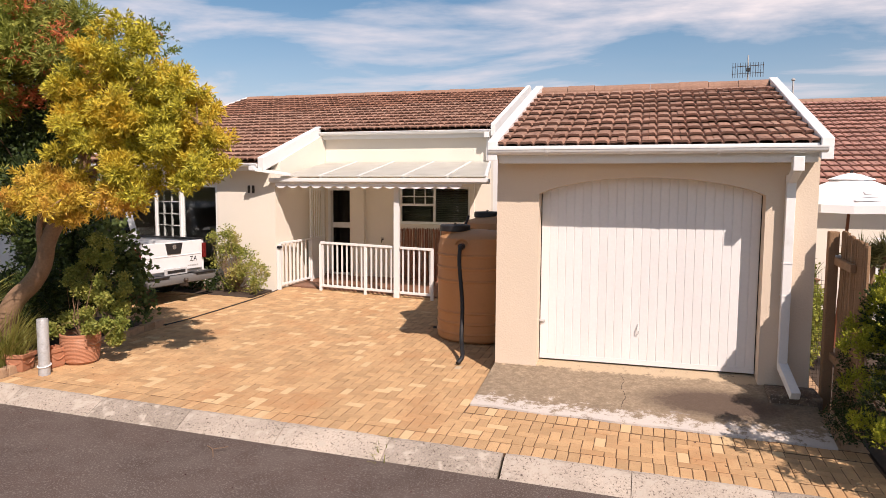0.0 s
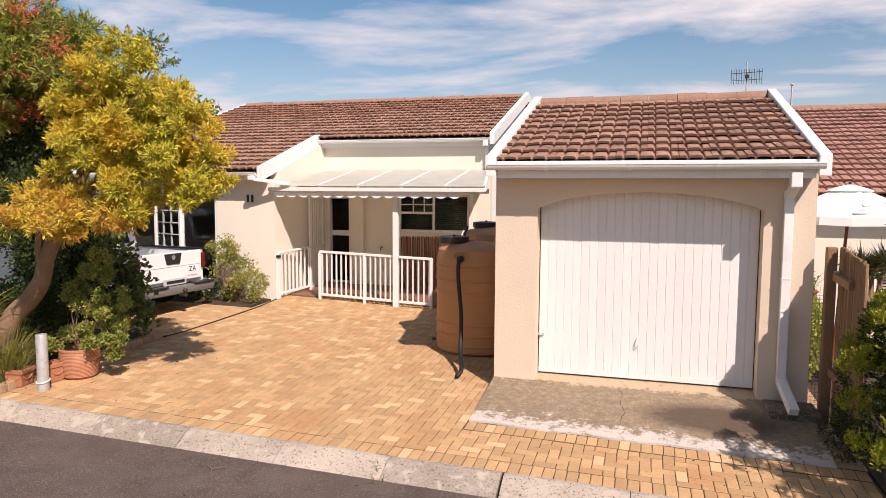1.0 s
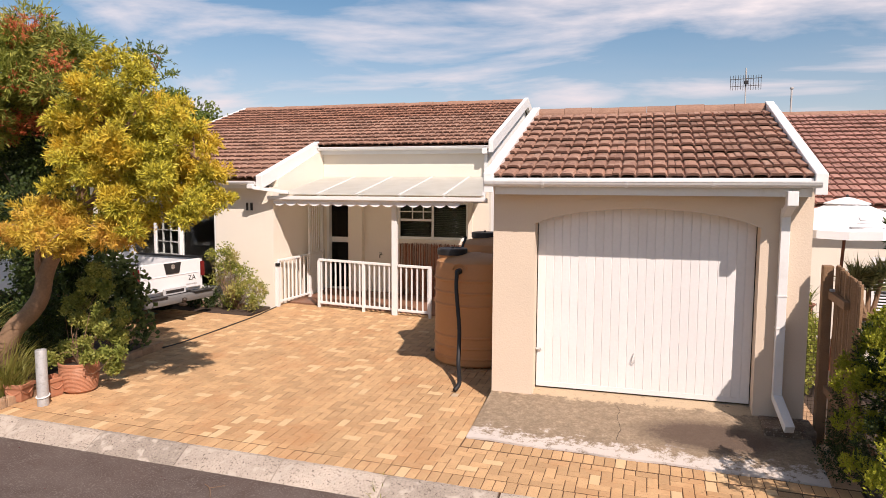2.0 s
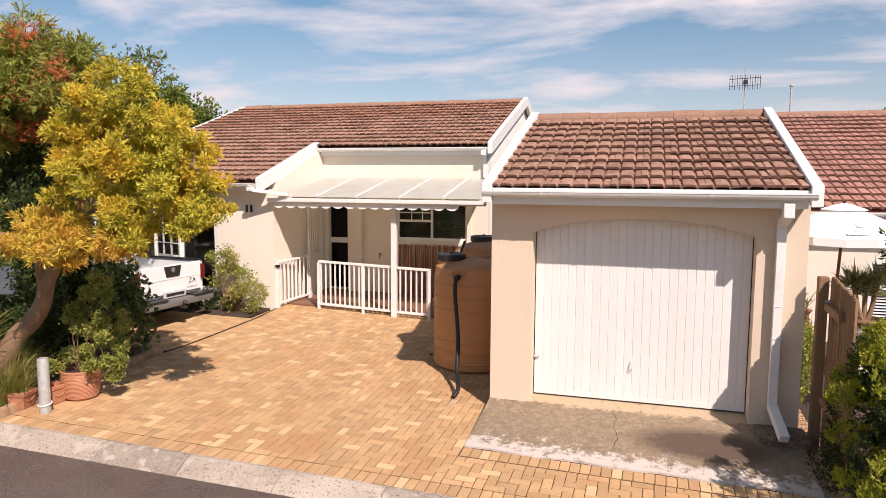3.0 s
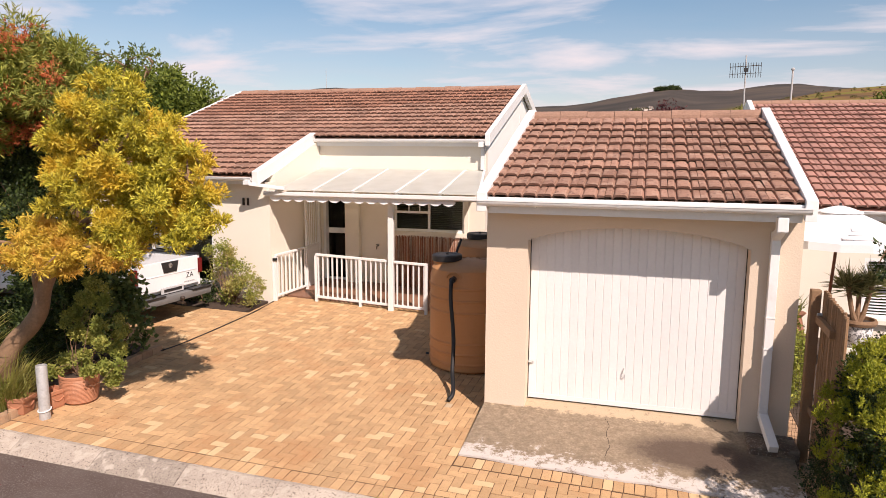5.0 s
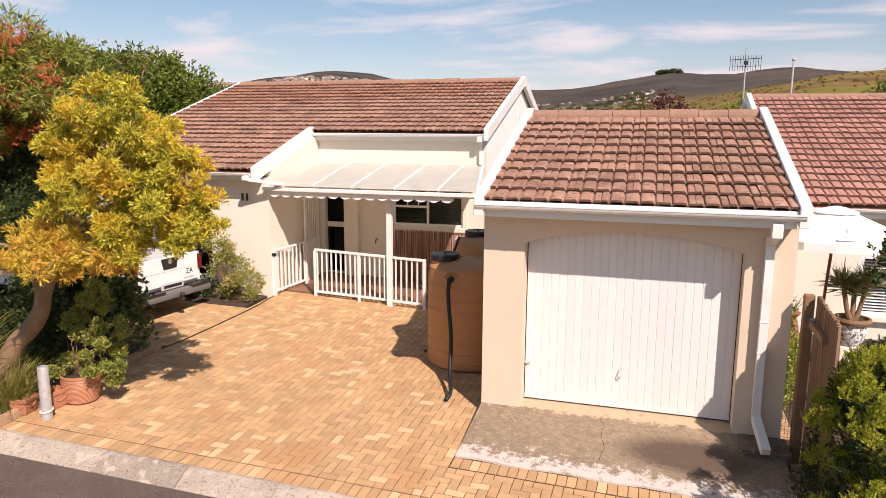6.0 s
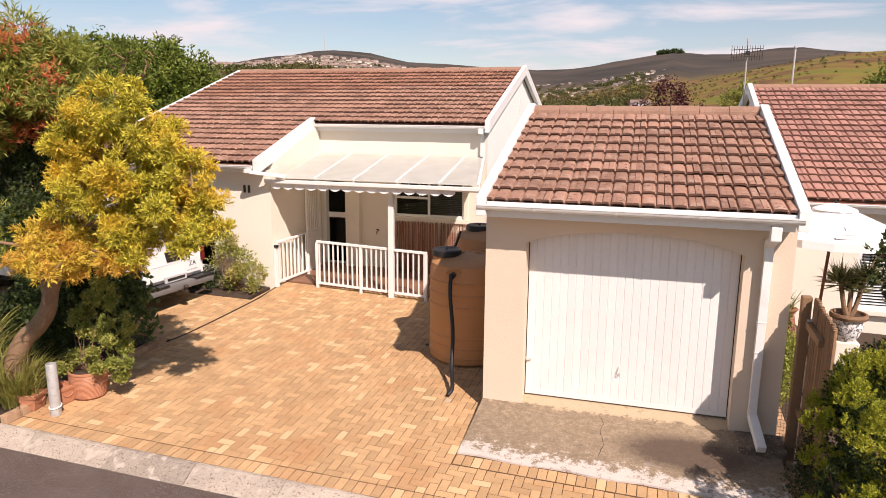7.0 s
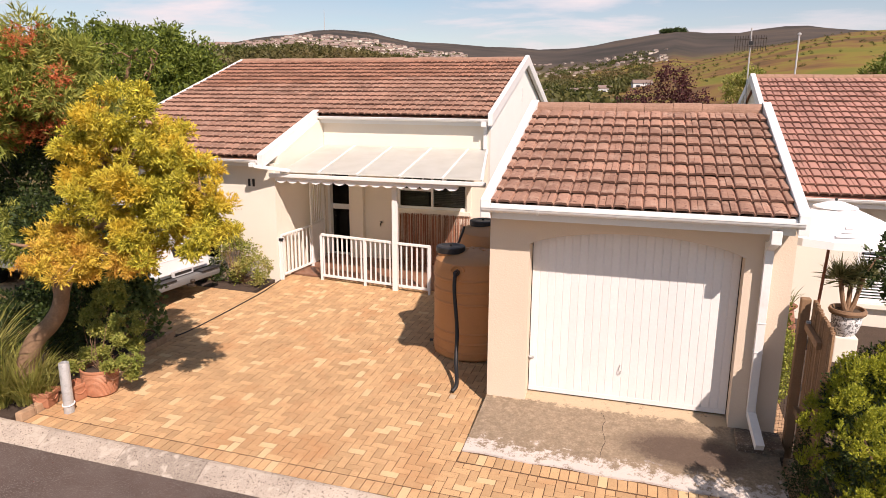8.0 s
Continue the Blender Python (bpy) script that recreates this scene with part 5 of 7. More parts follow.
square_pot((-5.80, -1.98), 0.115, 0.21, 12, "small square terracotta pot with swags beside the bollard")
square_pot((-5.58, -1.72), 0.105, 0.23, -8, "small square terracotta pot with swags behind the bollard")
plant("potted_shrub", "small-leaved green shrub growing in the ribbed pot", "shrub", (-5.42, -1.46, G(-5.4, -1.46) + 0.31),
      sublumps([(-5.42, -1.42, 0.62, 0.24, 0.2, 0.26), (-5.30, -1.40, 0.95, 0.26, 0.2, 0.30), (-5.18, -1.38, 1.22, 0.16, 0.15, 0.20), (-5.02, -1.36, 0.78, 0.24, 0.2, 0.30), (-4.92, -1.38, 0.45, 0.18, 0.16, 0.24), (-5.20, -1.5, 0.45, 0.22, 0.18, 0.16), (-5.60, -1.6, 0.34, 0.2, 0.12, 0.08)], 60, 0.065, 12, 0.9), 2300, 7, 0.032, 0.014, LEAF["spek"], 11, stem_n=16, stem_r=0.007)
plant("large_leaved_shrub", "shrub with large round dark green leaves and leaf shade in the bed", "shrub", (-6.15, -0.05, G(-6, 0)),
      [(-6.3, -0.1, 0.70, 0.42, 0.4, 0.5), (-5.98, 0.1, 0.42, 0.28, 0.3, 0.34), (-6.45, 0.0, 1.30, 0.34, 0.35, 0.34), (-6.05, 0.1, 0.95, 0.12, 0.15, 0.16), (-5.92, 0.12, 1.12, 0.09, 0.10, 0.10), (-5.80, 0.15, 0.85, 0.08, 0.1, 0.1), (-6.12, -0.05, 1.15, 0.26, 0.25, 0.36), (-6.1, 0.0, 0.70, 0.3, 0.3, 0.3)], 640, 4, 0.085, 0.040, LEAF["round_leaf"], 23, stem_n=18)
# upper and left lumps stand in for the shaded inside of the trees
plant("shrub_and_shade", "dark green shrub under the trees, built up tall for the shade inside them", "shrub", (-6.9, -0.3, G(-6.9, -0.3)),
      [(-6.7, -0.5, 0.8, 0.6, 0.5, 0.6), (-7.4, -0.6, 0.45, 0.7, 0.5, 0.4), (-6.55, -0.3, 1.1, 0.35, 0.4, 0.35), (-8.3, -0.4, 0.4, 0.8, 0.6, 0.30), (-6.4, -1.0, 0.5, 0.32, 0.3, 0.35), (-9.4, -0.6, 0.9, 0.6, 0.6, 0.7), (-6.7, -0.35, 1.9, 0.5, 0.35, 0.55), (-7.3, -0.4, 2.4, 0.6, 0.4, 0.6), (-8.0, -0.4, 1.9, 0.6, 0.4, 0.6), (-6.8, -0.35, 3.05, 0.55, 0.3, 0.5), (-7.9, -0.4, 3.0, 0.7, 0.4, 0.7), (-6.22, -1.25, 0.75, 0.28, 0.22, 0.40), (-6.40, -1.15, 1.40, 0.30, 0.22, 0.36), (-6.55, -1.1, 2.1, 0.3, 0.22, 0.4), (-7.35, -0.2, 0.95, 0.40, 0.3, 0.55), (-7.15, -0.3, 1.55, 0.35, 0.3, 0.40)], 6300, 7, 0.065, 0.017, LEAF["dark_shade_leaf"], 31, stem_n=26)
plant("rose_bush", "loose green and tan bush against the cream wall", "shrub", (-6.35, 3.3, G(-6.35, 3.3)),
      sublumps([(-6.15, 3.2, 0.30, 0.46, 0.24, 0.24), (-6.45, 3.3, 0.62, 0.34, 0.2, 0.26), (-6.55, 3.35, 0.98, 0.26, 0.15, 0.22), (-6.60, 3.35, 1.18, 0.22, 0.14, 0.18), (-5.96, 3.25, 0.62, 0.22, 0.15, 0.18), (-6.2, 3.3, 0.85, 0.24, 0.14, 0.2)], 30, 0.12, 42, 0.9), 820, 6, 0.050, 0.015, LEAF["shrub"], 41, stem_n=70, stem_r=0.007, rough=0.5)
plant("low_plant", "low dark ground plants behind the truck", "shrub", (-7.0, 3.3, G(-7, 3.3)),
      [(-7.1, 3.3, 0.25, 0.5, 0.22, 0.2), (-7.8, 3.35, 0.3, 0.5, 0.2, 0.25)], 260, 7, 0.07, 0.02, LEAF["dark_shade_leaf"], 43, stem_n=8)
solid("garden_rock", lathe(bmesh.new(), [(0.12, -0.05), (0.15, 0.04), (0.11, 0.13), (0.04, 0.18)], (-6.74, 3.42, G(-6.74, 3.42)), 7), M["ramp"], "rough grey stone in the planting bed", "rock")


def strap_clump(name, label, at, count, length, width, material, seed, lift=1.0, arch_amount=0.7):
    """Long narrow arching leaves from one foot."""
    rng = random.Random(seed)
    t = thing(name, at, label, "plant", "strap-leaved plants" if name == "strap_leaf_plant" else "")
    bm = bmesh.new()
    for _ in range(count):
        a = rng.uniform(0, 2 * math.pi)
        out, ln = rng.uniform(0.15, 1.0), length * rng.uniform(0.6, 1.15)
        d = Vector((math.cos(a), math.sin(a), 0))
        s = d.cross(Vector((0, 0, 1)))
        base = Vector(at) + d * rng.uniform(0, 0.14) + s * rng.uniform(-0.08, 0.08)
        rows = []
        for k in range(6):
            f = k / 5
            p = base + d * (ln * out * (f * 0.45 + 0.5 * f * f)) + Vector((0, 0, ln * lift * (f - arch_amount * out * f * f * 0.75)))
            w = width * (1 - f) ** 0.6 + 0.0006
            rows.append((bm.verts.new(p - s * w), bm.verts.new(p + Vector((0, 0, -w * 0.35))), bm.verts.new(p + s * w)))
        for r, q in zip(rows, rows[1:]):
            bm.faces.new((r[0], r[1], q[1], q[0])); bm.faces.new((r[1], r[2], q[2], q[1]))
    part("foliage", bm, material, t)
    return t


strap_clump("strap_leaf_plant", "arching strap-leaved plant with yellow-green blades", (-6.02, -2.02, G(-6.0, -2.02)), 230, 0.85, 0.010, LEAF["strap"], 51, 1.0, 0.6)
strap_clump("strap_leaf_plant", "arching strap-leaved plant with yellow-green blades", (-6.3, -2.2, G(-6.3, -2.2)), 170, 1.0, 0.011, LEAF["strap"], 52)
strap_clump("strap_leaf_plant", "arching strap-leaved plant at the kerb edge", (-5.98, -1.85, G(-6, -1.85)), 70, 0.6, 0.009, LEAF["strap"], 53)
strap_clump("strap_leaf_plant", "tall arching strap-leaved plant at the foot of the tree", (-6.75, -2.1, G(-6.7, -2.1)), 190, 1.45, 0.012, LEAF["strap"], 56, 1.05)
strap_clump("strap_leaf_plant", "tall arching strap-leaved plant at the foot of the tree", (-6.35, -1.75, G(-6.3, -1.75)), 120, 0.8, 0.011, LEAF["strap"], 60)
strap_clump("strap_leaf_plant", "dark strap-leaved plant in the bed", (-7.1, -1.6, G(-7, -1.6)), 110, 1.0, 0.012, LEAF["dark_shade_leaf"], 54)
strap_clump("strap_leaf_plant", "small strap-leaved plant in the little pot", (-5.80, -1.98, G(-5.80, -1.98) + 0.16), 40, 0.4, 0.006, LEAF["strap"], 55)


# ---------------------------------------------------------------- trees
def tree(name, label, limbs, trunk_r, sets, seed):
    """limbs: bent lines, the first being the trunk; sets: leaf layers."""
    base = limbs[0][0]
    t = thing(name, base, label, "tree")
    bm = bmesh.new()
    path = smooth_path(limbs[0], 6)
    tube(bm, path, [trunk_r * (1.25 - 0.75 * k / len(path)) for k in range(len(path))], 12)
    part("trunk", bm, M["bark"], t, smooth=True)
    rng = random.Random(seed)
    for limb in limbs[1:]:
        bm = bmesh.new()
        path = smooth_path(limb, 5)
        tube(bm, path, [trunk_r * 0.5 * (1 - 0.8 * k / len(path)) for k in range(len(path))], 8)
        part("limb", bm, M["bark"], t, smooth=True)
    twigs = bmesh.new()
    for k, (part_name, lumps, count, per, length, width, spread, droop, material, inner, rough) in enumerate(sets):
        tips, heads = crown(lumps, count, seed + 7 * k, inner, rough)
        part(part_name, leaves(name + "_" + part_name, tips, heads, per, length, width, spread, material, seed + 7 * k + 1, droop, spray=length * 1.6 if width < 0.02 else 0.0), material, t)
        for _ in range(26):
            p = Vector(tips[rng.randrange(count)])
            o = min((q for limb in limbs for q in smooth_path(limb, 3)), key=lambda q: (q - p).length)
            tube(twigs, [o, o.lerp(p, 0.5) + Vector((0, 0, 0.06)), p], [0.016, 0.011, 0.005], 5)
    part("twigwork", twigs, M["bark"], t)
    return t


gold_lumps = [(-4.39, -1.80, 3.58, 0.38, 0.45, 0.34), (-4.77, -1.75, 3.38, 0.32, 0.4, 0.30), (-4.15, -1.85, 3.26, 0.40, 0.5, 0.36), (-4.78, -1.85, 3.02, 0.34, 0.45, 0.30), (-4.00, -1.85, 2.92, 0.44, 0.5, 0.36), (-3.58, -1.80, 2.92, 0.30, 0.4, 0.28),
              (-4.44, -1.90, 2.66, 0.44, 0.5, 0.34), (-3.80, -1.90, 2.58, 0.44, 0.5, 0.34), (-3.28, -1.80, 2.74, 0.24, 0.3, 0.20), (-3.46, -1.85, 2.46, 0.30, 0.4, 0.24), (-4.17, -1.95, 2.27, 0.36, 0.4, 0.22), (-3.84, -1.9, 2.19, 0.26, 0.3, 0.15), (-3.16, -1.8, 2.36, 0.13, 0.2, 0.17), (-5.08, -1.75, 3.16, 0.20, 0.3, 0.18), (-4.30, -1.3, 3.0, 0.55, 0.4, 0.5), (-3.45, -1.85, 2.24, 0.27, 0.3, 0.18), (-3.9, -1.95, 2.03, 0.25, 0.3, 0.12), (-4.4, -1.95, 2.15, 0.25, 0.3, 0.14), (-4.85, -1.9, 2.36, 0.28, 0.3, 0.18), (-4.95, -1.85, 2.70, 0.22, 0.3, 0.18)]
amber_lumps = [(-5.01, -2.05, 2.03, 0.32, 0.35, 0.16), (-5.28, -2.05, 2.10, 0.28, 0.35, 0.14), (-4.54, -2.05, 1.97, 0.30, 0.32, 0.14), (-4.10, -2.05, 1.95, 0.24, 0.3, 0.12), (-4.84, -2.05, 1.74, 0.16, 0.2, 0.09), (-5.10, -2.42, 1.97, 0.26, 0.26, 0.11), (-4.75, -2.42, 1.90, 0.25, 0.22, 0.10)]
tree("golden_willow", "small tree with feathery yellow-green and orange leaves", [
    [(-6.26, -1.90, -0.20), (-6.20, -1.86, 0.30), (-6.05, -1.80, 0.68), (-5.84, -1.74, 0.90), (-5.68, -1.72, 1.12), (-5.58, -1.72, 1.42), (-5.42, -1.70, 1.70), (-5.15, -1.70, 2.08), (-4.93, -1.70, 2.65), (-4.60, -1.72, 3.35)],
    [(-5.20, -1.70, 2.05), (-4.7, -1.80, 2.3), (-4.1, -1.85, 2.5), (-3.4, -1.82, 2.75)], [(-4.95, -1.70, 2.6), (-4.5, -1.75, 2.9), (-4.1, -1.8, 3.3)],
    [(-5.60, -1.70, 1.6), (-5.7, -1.85, 1.9), (-6.0, -2.0, 2.0)], [(-5.45, -1.72, 1.75), (-5.0, -1.95, 1.95), (-4.3, -2.0, 2.0)], [(-5.66, -1.72, 1.20), (-5.62, -1.80, 1.55), (-5.52, -1.84, 1.82), (-5.44, -1.88, 2.02)]], 0.108,
    [("foliage", sublumps([(a, b, c, d * 0.94, e, f * 0.94) for a, b, c, d, e, f in gold_lumps], 34, 0.098, 62, 0.58), 8600, 11, 0.058, 0.0075, 0.6, 0.10, LEAF["gold"], 0.5, 0.25),
     ("foliage", sublumps(amber_lumps, 50, 0.10, 64, 0.6), 2100, 11, 0.060, 0.0075, 0.6, 0.15, LEAF["amber"], 0.5, 0.25)], 61)
bottle_lumps = [(-6.3, -0.8, 4.05, 0.50, 0.5, 0.48), (-6.0, -0.7, 3.6, 0.35, 0.4, 0.4), (-7.0, -0.9, 1.85, 0.4, 0.35, 0.30), (-7.0, -0.7, 3.75, 0.75, 0.8, 0.75), (-6.75, -0.6, 4.15, 0.45, 0.6, 0.45), (-6.9, -1.0, 3.3, 0.3, 0.3, 0.25), (-8.6, -0.8, 4.0, 0.9, 0.9, 0.9)]
red_tips, _ = crown(bottle_lumps, 110, 5, 0.95, 0.1)
red_lumps = [(p[0], p[1] - 0.08, p[2] + 0.03, 0.13, 0.10, 0.15) for p in red_tips if p[1] < -0.45 and p[2] > 2.2]
tree("bottlebrush_tree", "dark green bottlebrush tree with red flowers", [
    [(-8.9, -0.3, G(-8.9, -0.3) - 0.05), (-8.8, -0.3, 1.0), (-8.4, -0.4, 2.2), (-7.6, -0.6, 3.3)],
    [(-8.4, -0.4, 2.2), (-8.4, -0.8, 2.9), (-8.5, -0.8, 3.8)], [(-7.8, -0.6, 3.0), (-7.0, -0.6, 3.6), (-6.8, -0.6, 4.2)]], 0.10,
    [("foliage", sublumps(bottle_lumps, 16, 0.23, 72, 0.7), 6800, 11, 0.115, 0.0095, 0.55, 0.25, LEAF["bottle"], 0.45, 0.28), ("bloom", red_lumps, 1500, 8, 0.06, 0.006, 0.9, 0.0, LEAF["red"], 0.5, 0.35)], 71)
tree("sparse_tree", "thin dark tree with open feathery branch ends", [
    [(-7.3, 0.2, G(-7, 0) - 0.05), (-7.2, 0.3, 1.2), (-6.9, 0.6, 2.6), (-6.4, 0.8, 4.3)],
    [(-6.9, 0.6, 2.8), (-7.0, 0.7, 3.6), (-6.9, 0.8, 4.5)], [(-6.6, 0.7, 3.5), (-6.2, 0.8, 3.9), (-5.9, 0.8, 4.35)]], 0.05,
    [("foliage", [(-6.15, 0.8, 4.45, 0.26, 0.3, 0.16), (-6.55, 0.8, 4.2, 0.3, 0.3, 0.16), (-5.95, 0.8, 4.1, 0.24, 0.25, 0.12), (-6.95, 0.8, 4.45, 0.30, 0.3, 0.2), (-6.3, 0.7, 3.75, 0.3, 0.3, 0.2), (-7.0, 0.7, 3.9, 0.3, 0.3, 0.2)], 340, 9, 0.07, 0.011, 0.8, 0.0, LEAF["back_tree"], 0.3, 0.4)], 81)
back_lumps = [(-19.0, 17.0, 3.6, 3.0, 2.5, 2.7), (-22.0, 16.5, 4.0, 3.0, 2.5, 2.6), (-16.8, 17.5, 3.2, 1.6, 2.0, 1.7), (-20.3, 17.0, 5.2, 1.5, 1.5, 1.2), (-17.9, 17.0, 4.9, 1.1, 1.2, 0.9), (-23.5, 17.0, 5.0, 1.6, 1.5, 1.4), (-25.5, 16, 3.5, 2.5, 2.5, 2.5)]
tree("broad_tree", "large dense green tree beyond the house", [
    [(-20, 17, land(-20, 17) - 0.1), (-20, 17, 1.5), (-19.8, 17, 3.5)], [(-20, 17, 1.6), (-18, 17.3, 2.8), (-16.8, 17.5, 3.6)], [(-20, 17, 1.8), (-22, 16.6, 3.2), (-23.4, 17, 4.6)]], 0.3,
    [("foliage", back_lumps + sublumps(back_lumps, 2.6, 0.50, 92, 0.8), 12500, 9, 0.19, 0.045, 0.8, 0.0, LEAF["back_tree"], 0.5, 0.16)], 91)
tree("plum_tree", "dark red leaved plum tree behind the garage", [
    [(2.1, 22, land(2.1, 22) - 0.1), (2.1, 22, 1.5), (2.1, 22, 3.6)], [(2.1, 22, 2.2), (1.3, 22, 3.3), (0.9, 22, 3.9)], [(2.1, 22, 2.0), (3.0, 22, 3.2), (3.5, 22, 3.7)]], 0.12,
    [("foliage", [(2.1, 22, 4.3, 0.6, 0.7, 0.75), (1.2, 22, 3.6, 0.8, 0.7, 0.6), (3.0, 22, 3.5, 0.7, 0.7, 0.6), (2.1, 22, 3.3, 1.3, 0.9, 0.7), (0.3, 22, 3.4, 0.35, 0.4, 0.4), (1.7, 22, 4.55, 0.3, 0.3, 0.35), (2.6, 22, 4.15, 0.35, 0.3, 0.4)], 620, 7, 0.11, 0.036, 0.9, 0.0, LEAF["plum"], 0.4, 0.35)], 101)
tree("round_bush_tree", "yellow green bushy tree behind the neighbour's roof", [
    [(5.6, 25, land(5.6, 25) - 0.1), (5.6, 25, 2.0), (5.6, 25, 4.2)], [(5.6, 25, 2.5), (4.8, 25, 3.8), (4.6, 25, 4.4)]], 0.12,
    [("foliage", [(5.4, 25, 4.55, 0.42, 0.5, 0.40), (4.75, 25, 4.1, 0.45, 0.5, 0.5), (6.1, 25, 4.0, 0.6, 0.6, 0.5)], 500, 9, 0.13, 0.03, 0.9, 0.0, LEAF["shrub"], 0.4, 0.3)], 111)
tree("dark_tree", "dark green tree beyond the neighbour's roof", [
    [(12.5, 28, land(12.5, 28) - 0.1), (12.5, 28, 2.0), (12.5, 28, 4.4)], [(12.5, 28, 2.5), (11.6, 28, 4.0), (11.2, 28, 4.8)]], 0.14,
    [("foliage", [(12.6, 28, 5.3, 1.2, 1.0, 0.9), (11.3, 28, 4.6, 0.9, 0.9, 0.8), (14.2, 28, 5.0, 1.4, 1.2, 1.2)], 900, 9, 0.2, 0.04, 0.9, 0.0, LEAF["back_tree"], 0.4, 0.3)], 121)

# conifer hedge, fence and what grows by the side passage
hedge_lumps = [(3.72, -1.60, 0.80, 0.55, 0.8, 0.66), (3.42, -2.25, 0.95, 0.34, 0.40, 0.40), (3.90, -1.35, 1.10, 0.50, 0.5, 0.40), (3.44, -1.55, 0.60, 0.32, 0.55, 0.5), (4.2, -2.0, 1.0, 0.6, 0.8, 0.62), (3.46, -2.42, 0.42, 0.38, 0.34, 0.52), (3.46, -1.55, 1.00, 0.24, 0.35, 0.25), (3.32, -2.0, 0.25, 0.32, 0.45, 0.4), (4.0, -1.15, 1.32, 0.42, 0.4, 0.28), (3.66, -1.2, 1.18, 0.28, 0.35, 0.26), (3.36, -1.30, 0.94, 0.22, 0.30, 0.34), (3.46, -1.6, 0.55, 0.22, 0.4, 0.4)]
hedge = thing("conifer_hedge", (3.5, -1.8, G(3.5, -1.8)), "dense golden green conifer hedge beside the fence", "hedge")
hedge_lumps = [(a - 0.09, b, c + 0.07, d, e, f) for a, b, c, d, e, f in hedge_lumps]
hedge_rng = np.random.default_rng(130)
hedge_lobes, hedge_small = [], []
for x, y, z, a, b, c in hedge_lumps:
    for _ in range(int(15 * (a * b + b * c + a * c))):
        d = hedge_rng.normal(0, 1, 3); d /= np.linalg.norm(d)
        k, r = hedge_rng.uniform(0.85, 1.02), hedge_rng.uniform(0.11, 0.19)
        hedge_lobes.append((x + d[0] * a * k, y + d[1] * b * k, z + d[2] * c * k, r, r, r * 0.85))
for x, y, z, a, b, c in hedge_lobes:
    for _ in range(22):
        d = hedge_rng.normal(0, 1, 3); d[2] = abs(d[2]) - 0.35; d /= np.linalg.norm(d)
        r = hedge_rng.uniform(0.026, 0.048)
        hedge_small.append((x + d[0] * a, y + d[1] * b, z + d[2] * c, r, r, r * 1.6))
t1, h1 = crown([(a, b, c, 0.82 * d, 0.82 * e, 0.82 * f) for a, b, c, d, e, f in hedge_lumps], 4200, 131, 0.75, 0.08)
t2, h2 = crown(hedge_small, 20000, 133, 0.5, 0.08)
# inner sprays coloured near black as the shade between the golden lobes
part("foliage", leaves("hedge_shade", t1, h1, 10, 0.03, 0.007, 0.5, LEAF["dark_shade_leaf"], 134, spray=0.06), LEAF["dark_shade_leaf"], hedge, "inner foliage coloured dark for the shade between the lobes")
tips, heads = t2, h2
heads = heads * np.array([0.7, 0.7, 0.7]) + np.array([0, 0, 0.5])
heads /= np.linalg.norm(heads, axis=1)[:, None]
part("foliage", leaves("hedge_sprays", tips, heads, 13, 0.022, 0.0052, 0.45, LEAF["hedge"], 132, spray=0.05), LEAF["hedge"], hedge)
bm = bmesh.new()
stems(bm, (3.5, -1.8, G(3.5, -1.8) - 0.03), [tuple(tips[k * 60]) for k in range(40)], 0.02, random.Random(3))
part("stemwork", bm, M["bark"], hedge)
plant("creeping_shrub", "small straggling dark shrub at the foot of the hedge", "shrub", (3.12, -1.05, G(3.1, -1)),
      [(3.17, -0.95, 0.12, 0.16, 0.35, 0.30), (3.08, -1.25, -0.02, 0.22, 0.3, 0.18), (3.14, -0.85, 0.42, 0.08, 0.2, 0.22)], 1000, 6, 0.024, 0.007, LEAF["dark_shade_leaf"], 141, stem_n=22, stem_r=0.005)
plant("passage_plant", "bright green plant growing in the side passage", "shrub", (3.12, 1.2, G(3.1, 1.2)),
      [(3.1, 1.2, 0.45, 0.13, 0.5, 0.5), (3.1, 1.4, 0.95, 0.12, 0.4, 0.35), (3.1, 0.6, 0.6, 0.1, 0.3, 0.4)], 900, 7, 0.06, 0.014, LEAF["bottle"], 151, stem_n=14)
tree("overhanging_tree", "dark leaved tree reaching over the neighbour's garden", [
    [(4.9, 0.6, G(4.9, 0.6) - 0.05), (4.85, 0.55, 1.0), (4.6, 0.5, 1.7)], [(4.75, 0.5, 1.3), (4.3, 0.4, 1.8), (3.9, 0.3, 2.05)]], 0.06,
    [("foliage", [(4.08, 0.35, 1.95, 0.26, 0.3, 0.26), (4.5, 0.45, 1.9, 0.4, 0.35, 0.38), (4.2, 0.3, 1.6, 0.2, 0.25, 0.16)], 420, 8, 0.07, 0.018, 0.8, 0.1, LEAF["dark_shade_leaf"], 0.4, 0.3)], 161)

fence = thing("timber_fence", (3.16, -0.9, G(3.1, -0.9)), "weathered split-pole timber fence with a stout end post", "fence")
part("post", box(bmesh.new(), 3.02, 3.12, -0.30, -0.20, G(3.1, -0.25) - 0.05, 1.66, 0.012), M["wood"], fence, "stout square post")
rng = random.Random(12)
for k in range(24):
    y = -0.325 - k * 0.036
    bm = rod(bmesh.new(), (3.145 + rng.uniform(-0.008, 0.008), y, G(3.17, y) + 0.06), (3.145 + rng.uniform(-0.008, 0.008), y + rng.uniform(-0.012, 0.012), 1.67 - k * 0.004 + rng.uniform(-0.012, 0.012)), 0.022, 0.019, 7)
    part("pole", bm, M["wood"], fence)
